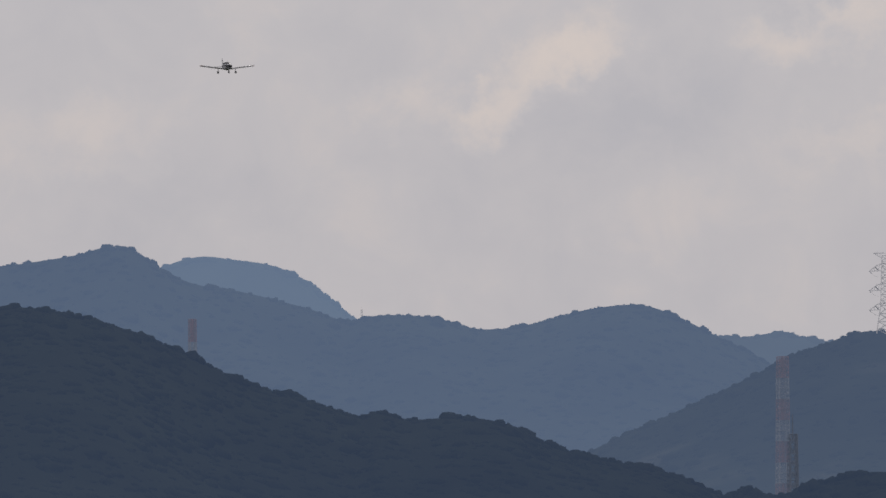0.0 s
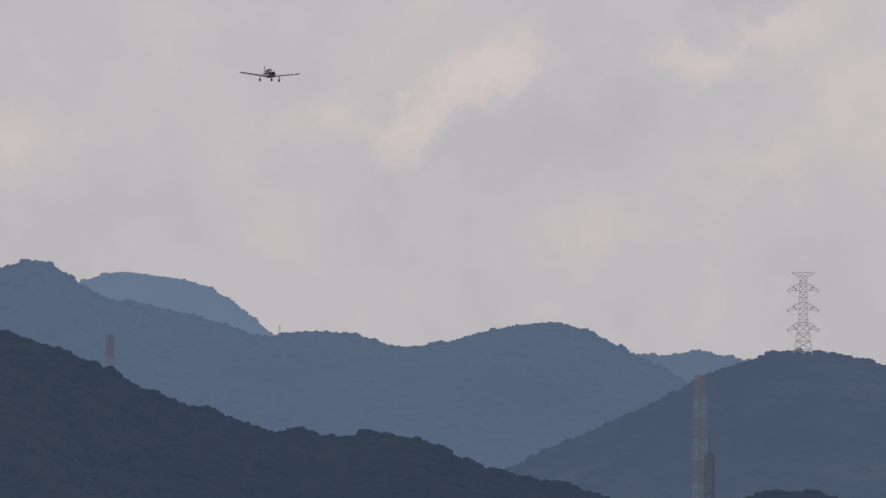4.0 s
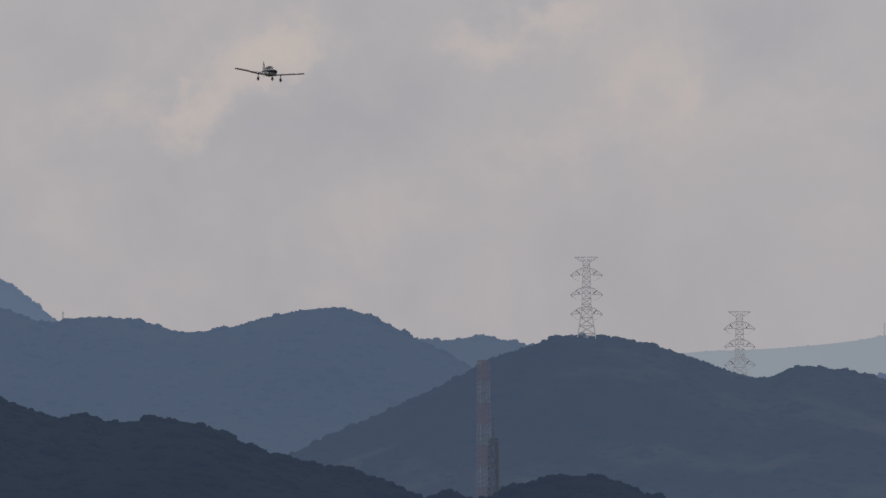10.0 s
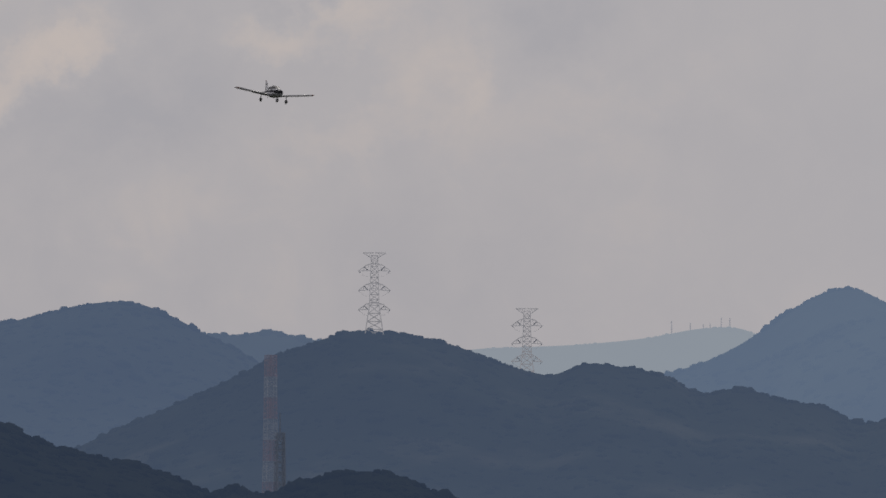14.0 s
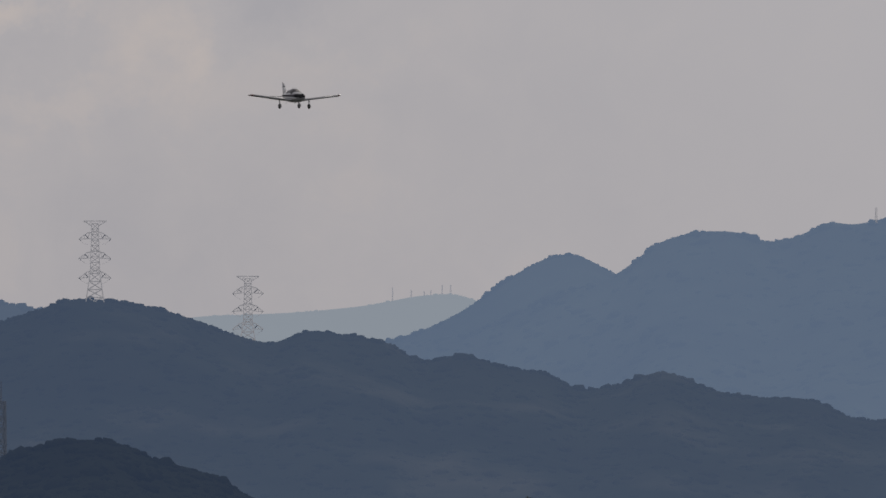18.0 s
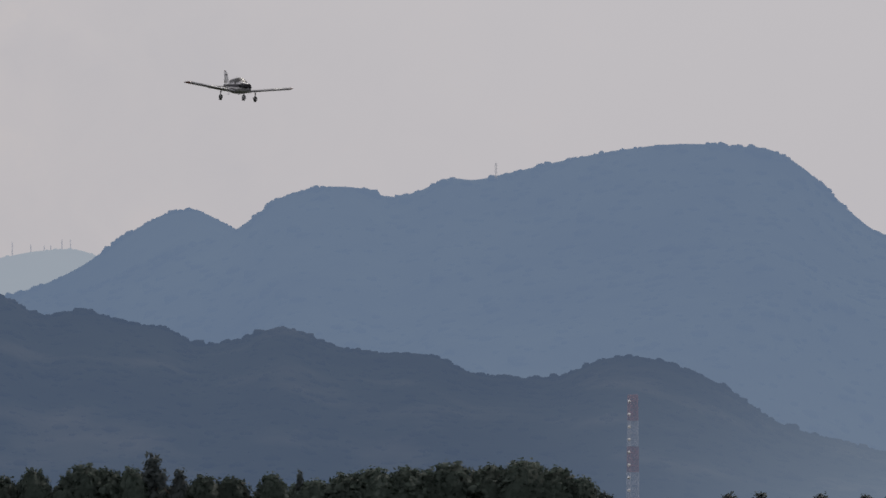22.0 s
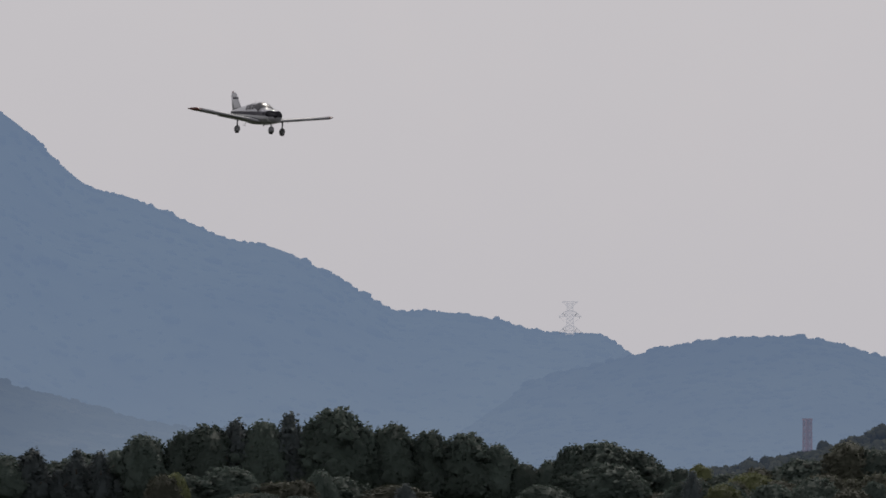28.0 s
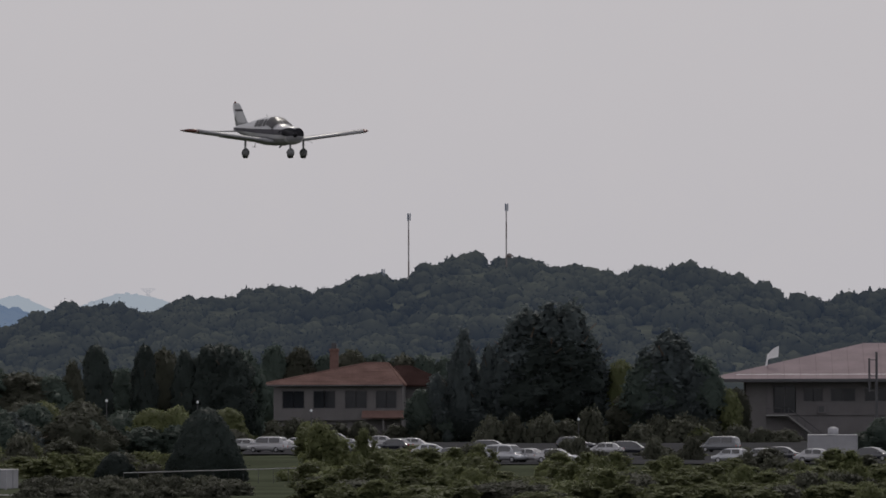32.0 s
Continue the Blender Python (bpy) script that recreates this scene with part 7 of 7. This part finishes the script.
# ---- a bird ----
def make_bird():
    bird = thing("bird", pose(-125, 187, 36), "small dark swallow gliding across the sky", "bird")
    feather = material("dark_feathers", (0.03, 0.03, 0.035), 0.7, vary=0.2, fine=60)
    bm = bmesh.new()
    bmesh.ops.create_uvsphere(bm, u_segments=12, v_segments=8, radius=1)
    for v in bm.verts:
        v.co = Vector((v.co.x * 0.08, v.co.y * 0.022 * (1 + 0.3 * v.co.x), v.co.z * 0.022))
    part("body", bm, feather, bird, "", True)
    for side in (1, -1):
        bm = bmesh.new()
        pts = [(0.035, 0.015, 0.008), (0.03, 0.07, 0.02), (-0.03, 0.15, 0.012), (-0.035, 0.14, 0.01), (-0.01, 0.06, 0.016), (-0.02, 0.015, 0.006)]
        up = [bm.verts.new((x, side * y, z + 0.002)) for x, y, z in pts]
        dn = [bm.verts.new((x, side * y, z - 0.002)) for x, y, z in pts]
        bm.faces.new(up)
        bm.faces.new(dn[::-1])
        for i in range(6):
            bm.faces.new((up[i], dn[i], dn[(i + 1) % 6], up[(i + 1) % 6]))
        part("wing", bm, feather, bird)
        bm = bmesh.new()
        cone_between(bm, (-0.07, 0, 0), (-0.125, side * 0.02, 0), 0.009, 0.002, 5)
        part("tail_feather", bm, feather, bird)
    for ob in bird.children:
        ob.data.transform(Matrix.Scale(0.68, 4))
    return bird


bird = make_bird()


# ---- what moves ----
def heading(t):
    """The aeroplane's heading, turned to fit its outline in the camera's view."""
    return float(np.interp(t, (0, 16, 22, 25, 28, 30, 31, 32), (-70.6, -70.8, -72.6, -71.6, -70.4, -73.6, -73.9, -75.0)))


def motions():
    walk(aeroplane, [(t, pose(x, y, z, -bank, 1.3, heading(t))) for t, x, y, z, bank in FLIGHT])
    walk(propeller, [(k / 15, pose(NOSE + 0.08, 0, -0.2, 84 * k - 113)) for k in range(481)])
    walk(bird, [(t, pose(x, y, z, 0, 8, 4)) for t, x, y, z in ((0.0, -125.2, 187.0, 36.4), (5.0, -46.7, 195.8, 21.4), (6.0, -31.0, 197.6, 18.4), (7.0, -15.1, 199.4, 15.3), (9.0, 16.1, 203.0, 11.0), (32.0, 377.0, 244.0, 10.0))])


motions()
